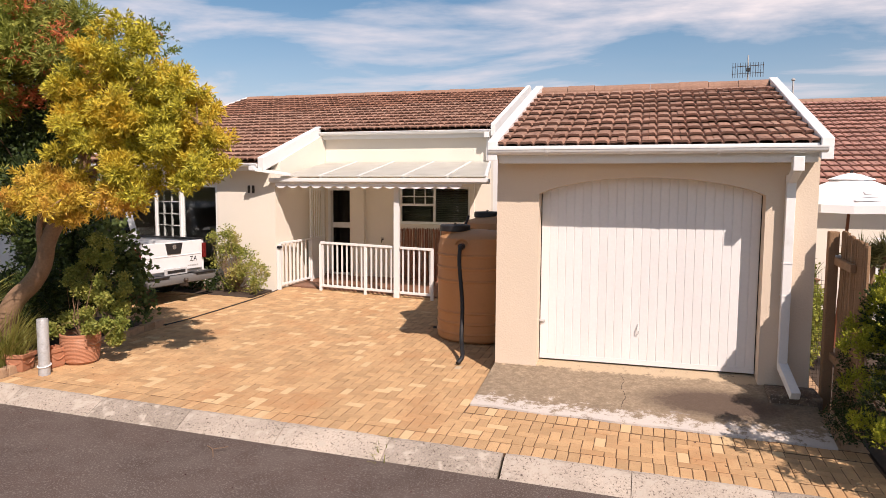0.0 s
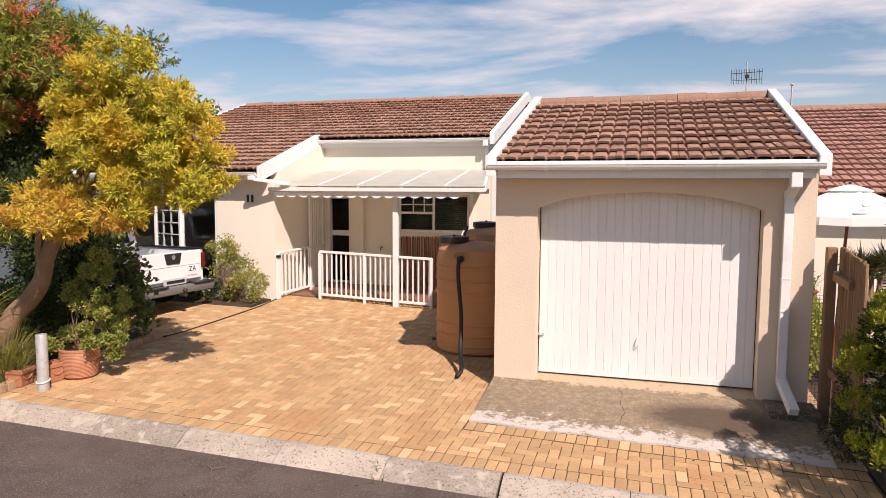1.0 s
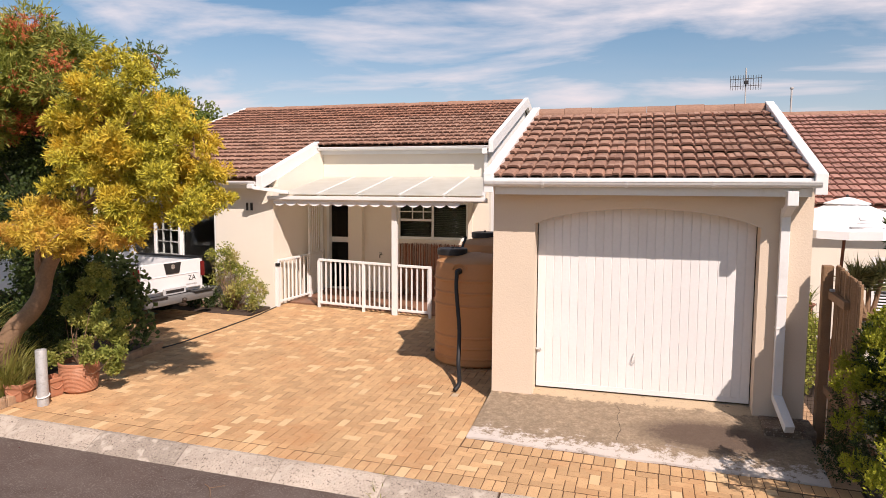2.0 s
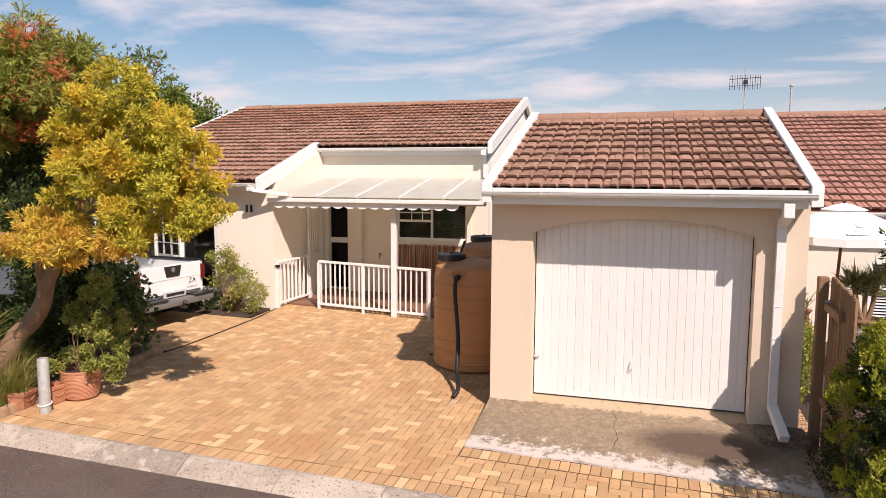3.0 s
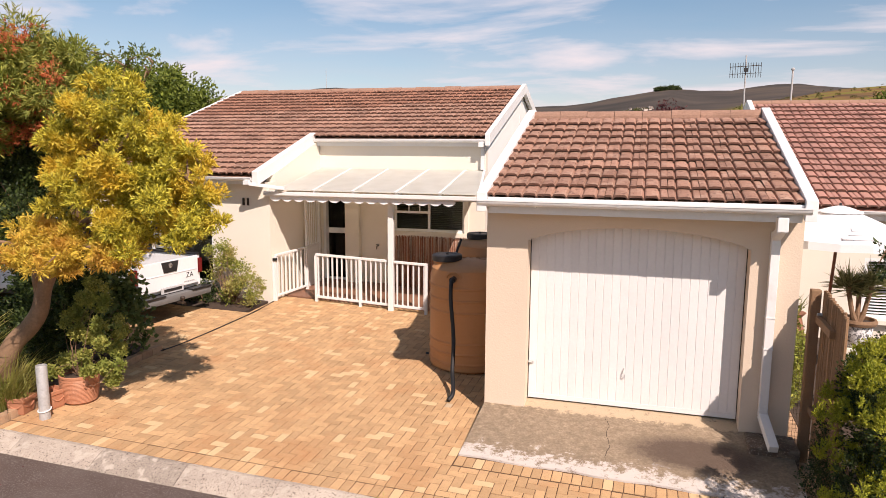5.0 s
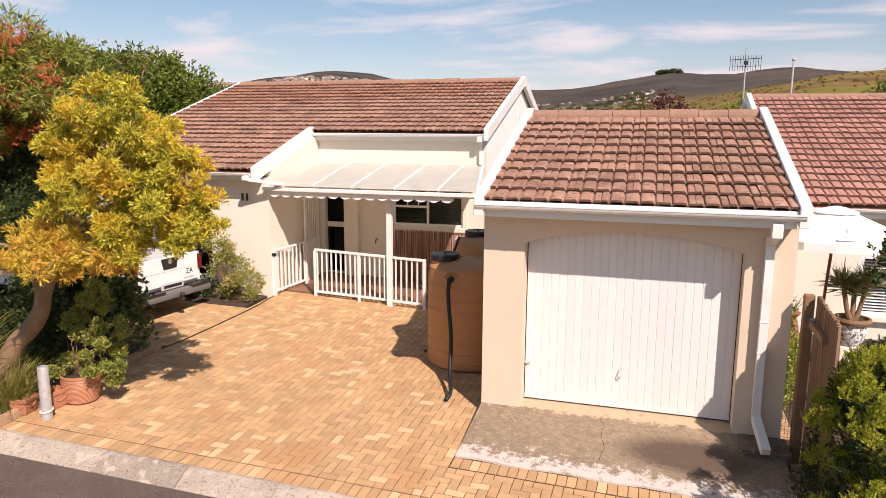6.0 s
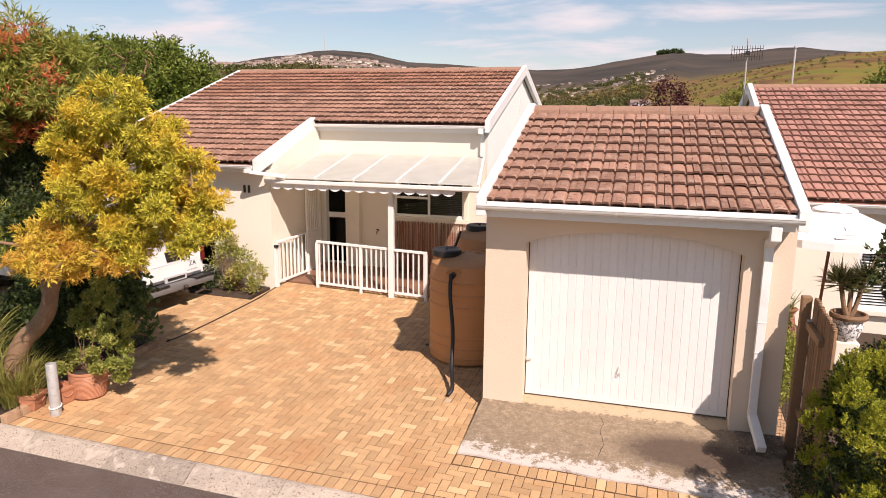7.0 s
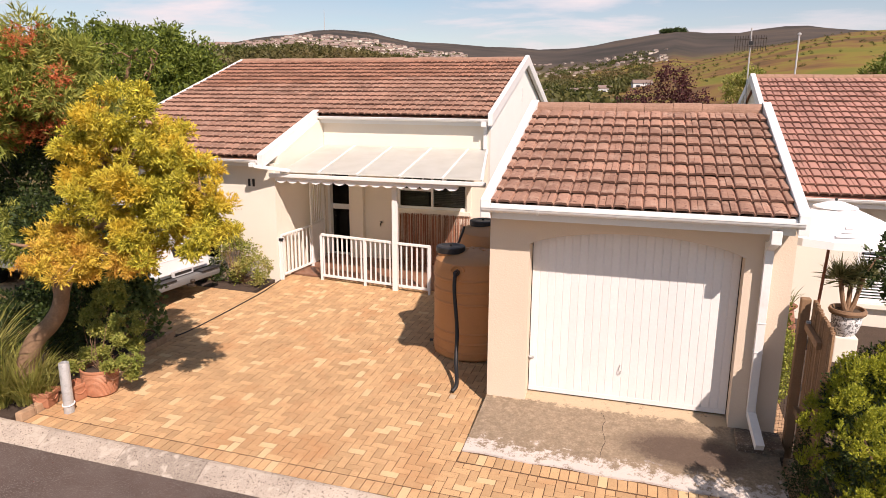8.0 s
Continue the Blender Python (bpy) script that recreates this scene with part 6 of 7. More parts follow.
for z in (0.35, 1.34):
    part("cross_rail", beam(bmesh.new(), (3.10, -0.30, z + 0.02), (3.10, -0.90, z), 0.05, 0.08, 0.008), M["wood"], fence)
part("hinge", box(bmesh.new(), 3.085, 3.135, -0.34, -0.28, 1.36, 1.42, 0.004), M["steel"], fence)
bm = bmesh.new()
for k in range(5):
    rod(bm, (2.96 + k * 0.035, 0.12, G(3, 0.1)), (2.96 + k * 0.035, 0.12, 1.2), 0.0016, n=5)
for k in range(30):
    rod(bm, (2.95, 0.12, G(3, 0.1) + 0.03 + k * 0.045), (3.13, 0.12, G(3, 0.1) + 0.03 + k * 0.045), 0.0016, n=5)
solid("wire_mesh", bm, M["number"], "square steel wire mesh closing the side passage", "wire mesh")
pav = solid("side_path", sloped_slab(bmesh.new(), [(2.96, -1.32), (3.215, -1.32), (3.215, 6.0), (2.96, 6.0)], -0.012, 0.06), M["joint"], "pinkish brick path in the side passage", "path", kind="structure")
for k in range(34):
    y = -1.31 + k * 0.21
    part("paver", sloped_slab(bmesh.new(), [(2.965, y), (3.21, y), (3.21, y + 0.2), (2.965, y + 0.2)], 0.003 + 0.003 * (k % 3), 0.03), M["edging"], pav)


# ---------------------------------------------------------------- pickup truck on the neighbouring drive
def pickup():
    at = pose(-6.74, 1.98, G(-8, 2.1) - 0.03, 0, 0, 174)
    t = thing("pickup_truck", at.translation, "white double-cab pickup truck parked with its tailgate to the yard", "car")

    def put(name, bm, material, label="", smooth=False, parent=None):
        bm.transform(at)
        return part(name, bm, material, parent or t, label, smooth)

    W = 0.80
    body = bmesh.new()
    box(body, 0.04, 1.62, -W, -W + 0.06, 0.50, 1.07, 0.02)
    box(body, 0.04, 1.62, W - 0.06, W, 0.50, 1.07, 0.02)
    box(body, 0.04, 1.62, -W + 0.06, W - 0.06, 0.50, 0.60)
    put("load_bed", body, M["car"])
    cab = [(1.63, 0.42), (1.63, 1.10), (1.80, 1.62), (1.95, 1.70), (3.1, 1.70), (3.28, 1.62), (3.85, 1.12), (4.95, 1.02), (5.08, 0.90), (5.10, 0.42)]
    bm = prism(bmesh.new(), cab, "y", -W, W)
    bmesh.ops.bevel(bm, geom=bm.edges[:], offset=0.035, segments=2, affect="EDGES")
    put("cab", bm, M["car"], smooth=True)
    for s in (-1, 1):
        y0, y1 = (W + 0.001, W + 0.008) if s > 0 else (-W - 0.008, -W - 0.001)
        put("side_window", prism(bmesh.new(), [(1.86, 1.14), (1.95, 1.58), (2.48, 1.60), (2.48, 1.14)], "y", y0, y1), M["car_glass"])
        put("side_window", prism(bmesh.new(), [(2.58, 1.14), (2.58, 1.60), (3.18, 1.58), (3.62, 1.14)], "y", y0, y1), M["car_glass"])
        put("door_handle", box(bmesh.new(), 2.36, 2.50, *((W, W + 0.03) if s > 0 else (-W - 0.03, -W)), 1.0, 1.03, 0.006), M["chrome"])
        for x in (1.02, 4.15):
            yc = s * (W - 0.10)
            wheel = put("wheel", lathe_y(x, yc, 0.36, 0.22), M["rubber"], smooth=True)
            put("rim", lathe_y(x, yc + s * 0.012, 0.22, 0.20), M["chrome"], parent=wheel)
        lamp = put("tail_lamp", box(bmesh.new(), -0.012, 0.10, *((W - 0.075, W + 0.006) if s > 0 else (-W - 0.006, -W + 0.075)), 0.74, 1.01, 0.012), M["red_lamp"], "red tail lamp")
    put("rear_window", prism(bmesh.new(), [(1.642, 1.14), (1.79, 1.57), (1.78, 1.575), (1.63, 1.145)], "y", -0.6, 0.6), M["car_glass"])
    gate = put("tailgate", box(bmesh.new(), -0.01, 0.035, -W + 0.105, W - 0.105, 0.56, 1.075, 0.012), M["car"], "white tailgate")
    put("crease", box(bmesh.new(), -0.018, -0.009, -W + 0.14, W - 0.14, 0.82, 0.835, 0.003), M["car"], parent=gate)
    put("handle_panel", prism(bmesh.new(), [(-0.20, 1.05), (-0.15, 0.86), (0.15, 0.86), (0.20, 1.05)], "x", -0.024, -0.0105), M["black"], "black handle panel", parent=gate)
    put("emblem", lathe_x(-0.026, 0.0, 0.985, 0.045, 0.008), M["chrome"], "plain round metal emblem", parent=gate)
    for k in range(6):
        put("badge_bar", box(bmesh.new(), -0.014, -0.0105, -0.36 - k * 0.045, -0.33 - k * 0.045, 0.615, 0.638), M["steel"], parent=gate)
    txt = bpy.data.curves.new("lettering", "FONT")
    txt.body, txt.size, txt.extrude, txt.space_character = "ZA", 0.13, 0.001, 1.1
    txt.materials.append(M["black"])
    ob = new("lettering", txt)
    ob.parent = gate
    ob.matrix_basis = at @ pose(-0.013, -0.38, 0.70, 90, 0, -90)
    tagged(ob, "black letters")
    put("bed_liner", box(bmesh.new(), 0.04, 1.60, -W + 0.07, W - 0.07, 0.61, 0.625), M["black"])
    put("bed_rail", box(bmesh.new(), 0.02, 1.6, -W + 0.0, -W + 0.09, 1.07, 1.10, 0.01), M["black"])
    put("bed_rail", box(bmesh.new(), 0.02, 1.6, W - 0.09, W, 1.07, 1.10, 0.01), M["black"])
    bumper = put("rear_bumper", box(bmesh.new(), -0.20, -0.02, -W - 0.03, W + 0.03, 0.35, 0.49, 0.05), M["bumper"], "grey step bumper", True)
    put("bumper_step", box(bmesh.new(), -0.22, -0.06, -W, -0.32, 0.485, 0.515, 0.01), M["black"], parent=bumper)
    put("bumper_step", box(bmesh.new(), -0.22, -0.06, 0.32, W, 0.485, 0.515, 0.01), M["black"], parent=bumper)
    plate = put("number_plate", box(bmesh.new(), -0.06, -0.03, -0.26, 0.26, 0.50, 0.61, 0.004), M["clear_lamp"], "pale plate with a plain dark bar", parent=bumper)
    put("plate_bar", box(bmesh.new(), -0.066, -0.061, -0.21, 0.21, 0.53, 0.58), M["black"], parent=bumper)
    hitch = box(bmesh.new(), -0.30, -0.16, -0.04, 0.04, 0.31, 0.35, 0.012)
    lathe(hitch, [(0.02, 0.34), (0.02, 0.38), (0.038, 0.395), (0.045, 0.42), (0.036, 0.445), (0.012, 0.455)], (-0.27, 0, 0), 14)
    put("tow_ball", hitch, M["number"], "tow hitch", parent=bumper)
    put("chassis", box(bmesh.new(), 0.05, 5.0, -0.62, 0.62, 0.30, 0.50), M["black"])
    put("front_bumper", box(bmesh.new(), 5.0, 5.2, -W, W, 0.35, 0.62, 0.04), M["car"])


def lathe_y(x, y, r, w):
    bm = lathe(bmesh.new(), [(r * 0.6, -w / 2), (r * 0.93, -w / 2), (r, -w / 2 + 0.03), (r, w / 2 - 0.03), (r * 0.93, w / 2), (r * 0.6, w / 2)], (0, 0, 0), 28)
    bm.transform(pose(x, y, 0.36, 90))
    return bm


def lathe_x(x, y, z, r, w):
    bm = lathe(bmesh.new(), [(r * 0.75, -w / 2), (r, -w / 2), (r, w / 2), (r * 0.75, w / 2)], (0, 0, 0), 20)
    bm.transform(pose(x, y, z, 0, 90))
    return bm


pickup()

# fallen leaves and grit on the paving and road
g = np.random.default_rng(77)
spots = np.column_stack([g.uniform(-5.7, -3.9, 80), g.uniform(-2.3, 0.9, 80)])
spots = np.concatenate([spots, np.column_stack([g.uniform(-5.0, 1.5, 70), g.uniform(-3.6, -2.72, 70)]), np.column_stack([g.uniform(1.6, 3.1, 60), g.uniform(-2.2, -0.7, 60)])])
tips = np.array([(x, y, (G(x, y) + 0.018) if y > -2.4 else road_fall(x, y) - 0.085) for x, y in spots])
heads = np.column_stack([g.normal(0, 1, len(tips)), g.normal(0, 1, len(tips)), np.zeros(len(tips))])
litter = new("leaf_litter", leaves("leaf_litter", tips, heads, 1, 0.024, 0.005, 0.05, LEAF["plum"], 78))
tagged(litter, "dry fallen leaves scattered on the paving and road", "leaf litter", kind="stuff")
strap_clump("weed", "tuft of dry yellow weed in the kerb joint", (-0.975, -2.52, G(-1, -2.5) - 0.09), 22, 0.13, 0.005, LEAF["strap"], 58)
strap_clump("weed", "tuft of dry yellow weed in the kerb joint", (-0.975, -2.64, G(-1, -2.6) - 0.11), 14, 0.10, 0.005, LEAF["strap"], 59)

# garden hose across the drive
path = smooth_path([(-5.93, 0.48, G(-5.9, 0.5) + 0.05), (-5.80, 0.40, G(-5.8, 0.4) + 0.014), (-5.70, 0.70, G(-5.7, 0.7) + 0.012), (-5.66, 1.3, G(-5.6, 1.3) + 0.012), (-5.64, 2.0, G(-5.6, 2.0) + 0.012), (-5.63, 2.8, G(-5.6, 2.8) + 0.012), (-5.66, 3.3, G(-5.7, 3.3) + 0.012), (-5.70, 3.72, G(-5.7, 3.7) + 0.012)], 8)
solid("garden_hose", tube(bmesh.new(), path, 0.009, 8), M["rubber"], "thin black garden hose lying along the drive", "hose", smooth=True)
bm = tube(bmesh.new(), smooth_path([(-2.55, -2.95, G(-2.5, -2.7) - 0.09), (-2.45, -3.02, G(-2.5, -2.7) - 0.085), (-2.35, -3.15, G(-2.5, -2.7) - 0.095)]), 0.004, 6)
tube(bm, [(-2.45, -3.02, G(-2.5, -2.7) - 0.085), (-2.30, -3.0, G(-2.5, -2.7) - 0.05)], 0.003, 5)
solid("twig", bm, M["bark"], "dry reddish twig lying on the road", "twig")

# ---------------------------------------------------------------- neighbour's house and garden
nb = thing("neighbour_house", (8, 9, -0.5), "cream bungalow with a red tiled roof next door", "house")
NX0, NX1, NE_Y, NE_Z, NR_Y = 3.66, 15.5, 4.6, 2.16, 10.5
NS = 0.35
NR_Z = NE_Z + NS * (NR_Y - NE_Y)
NW = (4.95, 6.6, 0.25, 1.30)
bm = bmesh.new()
box(bm, NX0 + 0.1, NW[0], 5.0, 5.2, -0.9, 2.15)
part("wall", bm, M["plaster_smooth"], nb)
part("wall", box(bmesh.new(), NW[1], NX1, 5.0, 5.2, -0.9, 2.15), M["plaster_smooth"], nb)
part("wall", box(bmesh.new(), NW[0], NW[1], 5.0, 5.2, -0.9, NW[2]), M["plaster_smooth"], nb)
part("wall", box(bmesh.new(), NW[0], NW[1], 5.0, 5.2, NW[3], 2.15), M["plaster_smooth"], nb)
part("gable_wall", prism(bmesh.new(), [(5.2, -0.9), (16.0, -0.9), (16.0, NE_Z), (NR_Y, NR_Z - 0.1), (5.2, NE_Z + 0.1)], "x", NX0 + 0.1, NX0 + 0.3), M["plaster_smooth"], nb)
deck = [(NE_Y, NE_Z - 0.02), (NR_Y, NR_Z - 0.01), (2 * NR_Y - NE_Y, NE_Z - 0.02), (2 * NR_Y - NE_Y, NE_Z - 0.07), (NR_Y, NR_Z - 0.07), (NE_Y, NE_Z - 0.07)]
n_roof = part("roof", prism(bmesh.new(), deck, "x", NX0 + 0.02, NX1), M["tile_red"], nb, "red tiled roof")
n_slots = tile_slots(NX0 + 0.04, NX1, NE_Y - 0.03, NE_Z - 0.005, NS, (NR_Y - NE_Y) * math.sqrt(1 + NS * NS) + 0.05)
tiles_joined(n_slots, n_roof, M["tile_red"], "rows of red roof tiles")
ridge_caps(NX0 + 0.04, NX1, NR_Y, NR_Z + 0.02, n_roof)
for s in (1, -1):
    barge(NX0 - 0.08, NX0 + 0.03, NR_Y - s * (NR_Y - NE_Y + 0.1), NE_Z - 0.035, NR_Y, NR_Z, 0.11, 0.12, nb)
part("fascia", box(bmesh.new(), NX0 + 0.032, NX1, NE_Y + 0.03, NE_Y + 0.055, NE_Z - 0.19, NE_Z - 0.03), M["white"], nb)
part("gutter", gutter_piece(bmesh.new(), NX0 - 0.02, NX1, NE_Y - 0.10, NE_Z - 0.04), M["gutter"], nb)
nwin = part("window", box(bmesh.new(), NW[0], NW[1], 5.0, 5.06, NW[2], NW[2] + 0.06, 0.004), M["white"], nb, "white framed window with slatted blind")
for a, b, c, d in ((NW[0], NW[1], NW[3] - 0.06, NW[3]), (NW[0], NW[0] + 0.06, NW[2] + 0.06, NW[3] - 0.06), (NW[1] - 0.06, NW[1], NW[2] + 0.06, NW[3] - 0.06), (5.73, 5.80, NW[2] + 0.06, NW[3] - 0.06), (NW[0] + 0.06, 5.73, 0.80, 0.86)):
    part("frame", box(bmesh.new(), a, b, 5.0, 5.06, c, d, 0.003), M["white"], nwin)
for k in range(18):
    part("blind_slat", tbox(bmesh.new(), pose((NW[0] + NW[1]) / 2, 5.12, NW[2] + 0.08 + k * 0.053, 30), NW[1] - NW[0] - 0.1, 0.045, 0.003), M["blind"], nwin)
part("sill", box(bmesh.new(), NW[0] - 0.1, NW[1] + 0.1, 4.90, 4.998, NW[2] - 0.09, NW[2] - 0.002, 0.01), M["plaster_smooth"], nwin)

aerial = thing("tv_aerial", (3.52, 10.45, 4.2), "grey television aerial on a mast at the neighbour's gable", "aerial")
part("mast", rod(bmesh.new(), (3.52, 10.45, 3.6), (3.50, 10.45, 5.40), 0.017, n=10), M["steel"], aerial)
part("boom", rod(bmesh.new(), (3.14, 10.42, 5.12), (3.86, 10.42, 5.15), 0.008, n=6), M["number"], aerial)
part("boom", rod(bmesh.new(), (3.14, 10.42, 4.95), (3.86, 10.42, 4.97), 0.006, n=6), M["number"], aerial)
for k in range(13):
    x = 3.15 + k * 0.058
    part("element", rod(bmesh.new(), (x, 10.42, 4.86), (x, 10.42, 5.22), 0.006, n=5), M["number"], aerial)
part("clamp_box", box(bmesh.new(), 3.46, 3.56, 10.38, 10.44, 5.0, 5.09, 0.008), M["black"], aerial)
mast = thing("flue_pole", (5.72, 17.1, -0.5), "tall thin steel pole with a small cap behind the roofs", "pole")
part("pole", rod(bmesh.new(), (5.72, 17.1, land(5.72, 17.1) - 0.1), (5.72, 17.1, 5.72), 0.03, n=12), M["steel"], mast)
part("cap", lathe(bmesh.new(), [(0.03, 0), (0.06, 0.02), (0.06, 0.06), (0.02, 0.09)], (5.72, 17.1, 5.70), 14), M["steel"], mast)

# parasol
UX, UY = 3.97, 2.80
um = thing("parasol", (UX, UY, G(UX, UY)), "white canvas parasol on a brown timber pole", "parasol")
part("pole", rod(bmesh.new(), (UX - 0.10, UY, G(UX, UY)), (UX + 0.02, UY, 2.28), 0.022, n=12), M["timber"], um, "brown timber pole", True)
bm = bmesh.new()
n, R = 8, 0.98
rings = []
for r, z in ((0.10, 2.30), (0.40, 2.17), (0.72, 2.03), (R, 1.90)):
    rings.append([bm.verts.new((UX + r * math.cos(2 * math.pi * k / 16 + 0.2) * (1 if k % 2 == 0 else 0.955), UY + r * math.sin(2 * math.pi * k / 16 + 0.2) * (1 if k % 2 == 0 else 0.955), z - (0.0 if k % 2 == 0 else 0.012 * r))) for k in range(16)])
rings.append([bm.verts.new((v.co.x, v.co.y, v.co.z - 0.11)) for v in rings[-1]])
for a, b in zip(rings, rings[1:]):
    for k in range(16):
        bm.faces.new((a[k], a[(k + 1) % 16], b[(k + 1) % 16], b[k]))
canopy = part("canopy", bm, M["canvas"], um, "white canvas canopy")
bm = lathe(bmesh.new(), [(0.30, 2.235), (0.29, 2.25), (0.12, 2.31), (0.03, 2.33)], (UX, UY, 0), 16)
part("vent", bm, M["canvas"], canopy)
part("finial", lathe(bmesh.new(), [(0.02, 2.32), (0.02, 2.36), (0.01, 2.37)], (UX, UY, 0), 10), M["black"], um)
for k in range(8):
    a = 2 * math.pi * k / 8 + 0.2
    part("rib", rod(bmesh.new(), (UX + 0.05 * math.cos(a), UY + 0.05 * math.sin(a), 2.27), (UX + 0.95 * math.cos(a), UY + 0.95 * math.sin(a), 1.885), 0.008, n=5), M["timber"], um)
slope_u = math.degrees(math.atan2(0.13, 0.28))
for k, (dx, up, wd, ht) in enumerate(((0.05, 0.30, 0.10, 0.10), (0.05, 0.16, 0.22, 0.02), (0.05, 0.07, 0.40, 0.06))):
    rr = 0.90 - up * 0.85
    z = float(np.interp(rr / 0.965, [0.40, 0.72, 0.98], [2.17, 2.03, 1.90]))
    part("print_bar", tbox(bmesh.new(), pose(UX + dx, UY - rr, z + 0.006, 24.5, 0, 0), wd, ht, 0.002), M["print"], canopy, "grey printed bar")

# big patterned pot with a spiky plant
BX, BY = 4.40, 3.1
ped = solid("pedestal", box(bmesh.new(), BX - 0.16, BX + 0.16, BY - 0.16, BY + 0.16, G(BX, BY) - 0.05, 0.22, 0.015), M["plaster_smooth"], "plain cream pedestal under the pot", "pedestal")
pot = thing("patterned_pot", (BX, BY, 0.22), "grey and white patterned pot with a dark rim", "plant pot")
part("bowl", lathe(bmesh.new(), [(0.12, 0.0), (0.17, 0.08), (0.21, 0.22), (0.21, 0.34)], (BX, BY, 0.22), 36), M["stone_pot"], pot, smooth=True)
part("rim", lathe(bmesh.new(), [(0.21, 0.335), (0.25, 0.35), (0.265, 0.39), (0.25, 0.43), (0.22, 0.43), (0.20, 0.36)], (BX, BY, 0.22), 36), M["bark"], pot, "dark ringed rim", True)
part("soil", lathe(bmesh.new(), [(0.205, 0.37), (0.205, 0.385), (0.02, 0.39)], (BX, BY, 0.22), 24), M["soil"], pot)
yuc = thing("spiky_plant", (BX, BY, 0.62), "spiky yucca with grey green leaf heads on bare stems", "plant")
for k, (dx, dy, hz) in enumerate(((-0.16, 0.0, 0.52), (0.16, 0.02, 0.58), (0.02, 0.1, 0.42))):
    top = (BX + dx, BY + dy, 0.60 + hz)
    part("stem", tube(bmesh.new(), smooth_path([(BX + dx * 0.1, BY, 0.58), (BX + dx * 0.5, BY + dy * 0.5, 0.75), top], 4), [0.042] * 4 + [0.034] * 5, 8), M["bark"], yuc, smooth=True)
    rngs = np.random.default_rng(200 + k)
    d = rngs.normal(0, 1, (190, 3)); d[:, 2] = np.abs(d[:, 2]) * 1.3 - 0.15; d /= np.linalg.norm(d, axis=1)[:, None]
    part("foliage", leaves("leaf_head", np.tile(top, (190, 1)), d, 1, 0.33, 0.012, 0.05, LEAF["yucca"], 210 + k, spray=0.03), LEAF["yucca"], yuc)
pot2 = thing("side_pot", (3.32, 2.2, G(3.3, 2.2)), "tall brown pot in the side passage", "plant pot")
part("pot", lathe(bmesh.new(), [(0.12, 0.0), (0.19, 0.25), (0.20, 0.75), (0.15, 1.0), (0.2, 1.06), (0.16, 1.07)], (3.32, 2.2, G(3.3, 2.2)), 28), M["reed"], pot2, smooth=True)
strap_clump("spiky_plant", "small spiky plant in the tall pot", (3.32, 2.2, G(3.3, 2.2) + 1.03), 30, 0.35, 0.010, LEAF["yucca"], 57, 1.0, 0.4)


# ---------------------------------------------------------------- the distance
def bearing(b, r):
    x, y = r * math.sin(radians(b)), r * math.cos(radians(b))
    return x, y, land(x, y)


def far_house(at, w, d, h, turn, wall_bm, roof_bm):
    m = Matrix.Translation(at) @ Matrix.Rotation(turn, 4, "Z")
    tbox(wall_bm, m @ Matrix.Translation((0, 0, h / 2 - 1)), w, d, h + 2)
    v = [roof_bm.verts.new(m @ Vector(p)) for p in ((-w / 2 - .3, -d / 2 - .3, h), (w / 2 + .3, -d / 2 - .3, h), (w / 2 + .3, d / 2 + .3, h), (-w / 2 - .3, d / 2 + .3, h), (-w / 2, 0, h + d * 0.24), (w / 2, 0, h + d * 0.24))]
    for f in ((0, 1, 5, 4), (2, 3, 4, 5), (1, 2, 5), (3, 0, 4)):
        roof_bm.faces.new([v[k] for k in f])


rng = random.Random(21)
wb, rb = bmesh.new(), bmesh.new()
for _ in range(620):
    if rng.random() < 0.72:
        b, r = rng.uniform(-40, -15), rng.uniform(420, 950)
    else:
        b, r = rng.uniform(-11, 1), rng.uniform(720, 930)
    k = 1.25 if b < -14 else 0.7
    far_house(bearing(b, r), k * rng.uniform(4, 8), k * rng.uniform(3.5, 5), k * rng.uniform(1.6, 2.4), rng.uniform(0, 3), wb, rb)
town = solid("distant_houses", wb, M["far_wall"], "scattered pale houses of the distant town", "houses", kind="stuff")
tr = new("distant_roofs", finish("distant_roofs", rb, M["far_roof"]))
tagged(tr, "brown and grey roofs of the distant town", "roofs", kind="stuff")
for k, (b, w) in enumerate(((-7.6, 9), (-5.9, 7), (-4.9, 6), (-3.2, 9), (-0.6, 8))):
    wb, rb = bmesh.new(), bmesh.new()
    x, y, z = bearing(b, 300)
    z -= 2.2
    far_house((x, y, z), w, 6, 3.2, 0.15, wb, rb)
    h = thing("far_house", (x, y, z), "small white house in the valley", "house", "valley houses")
    part("wall", wb, M["blind"], h)
    part("roof", rb, M["far_roof"], h)
    for s in (-0.25, 0.22):
        p = Vector((x, y, z)) + Matrix.Rotation(0.15, 3, "Z") @ Vector((s * w, -3.55, 1.7))
        part("window", tbox(bmesh.new(), pose(p.x, p.y, p.z, 0, 0, 8.6), 1.6, 0.06, 1.3), M["dark"], h)


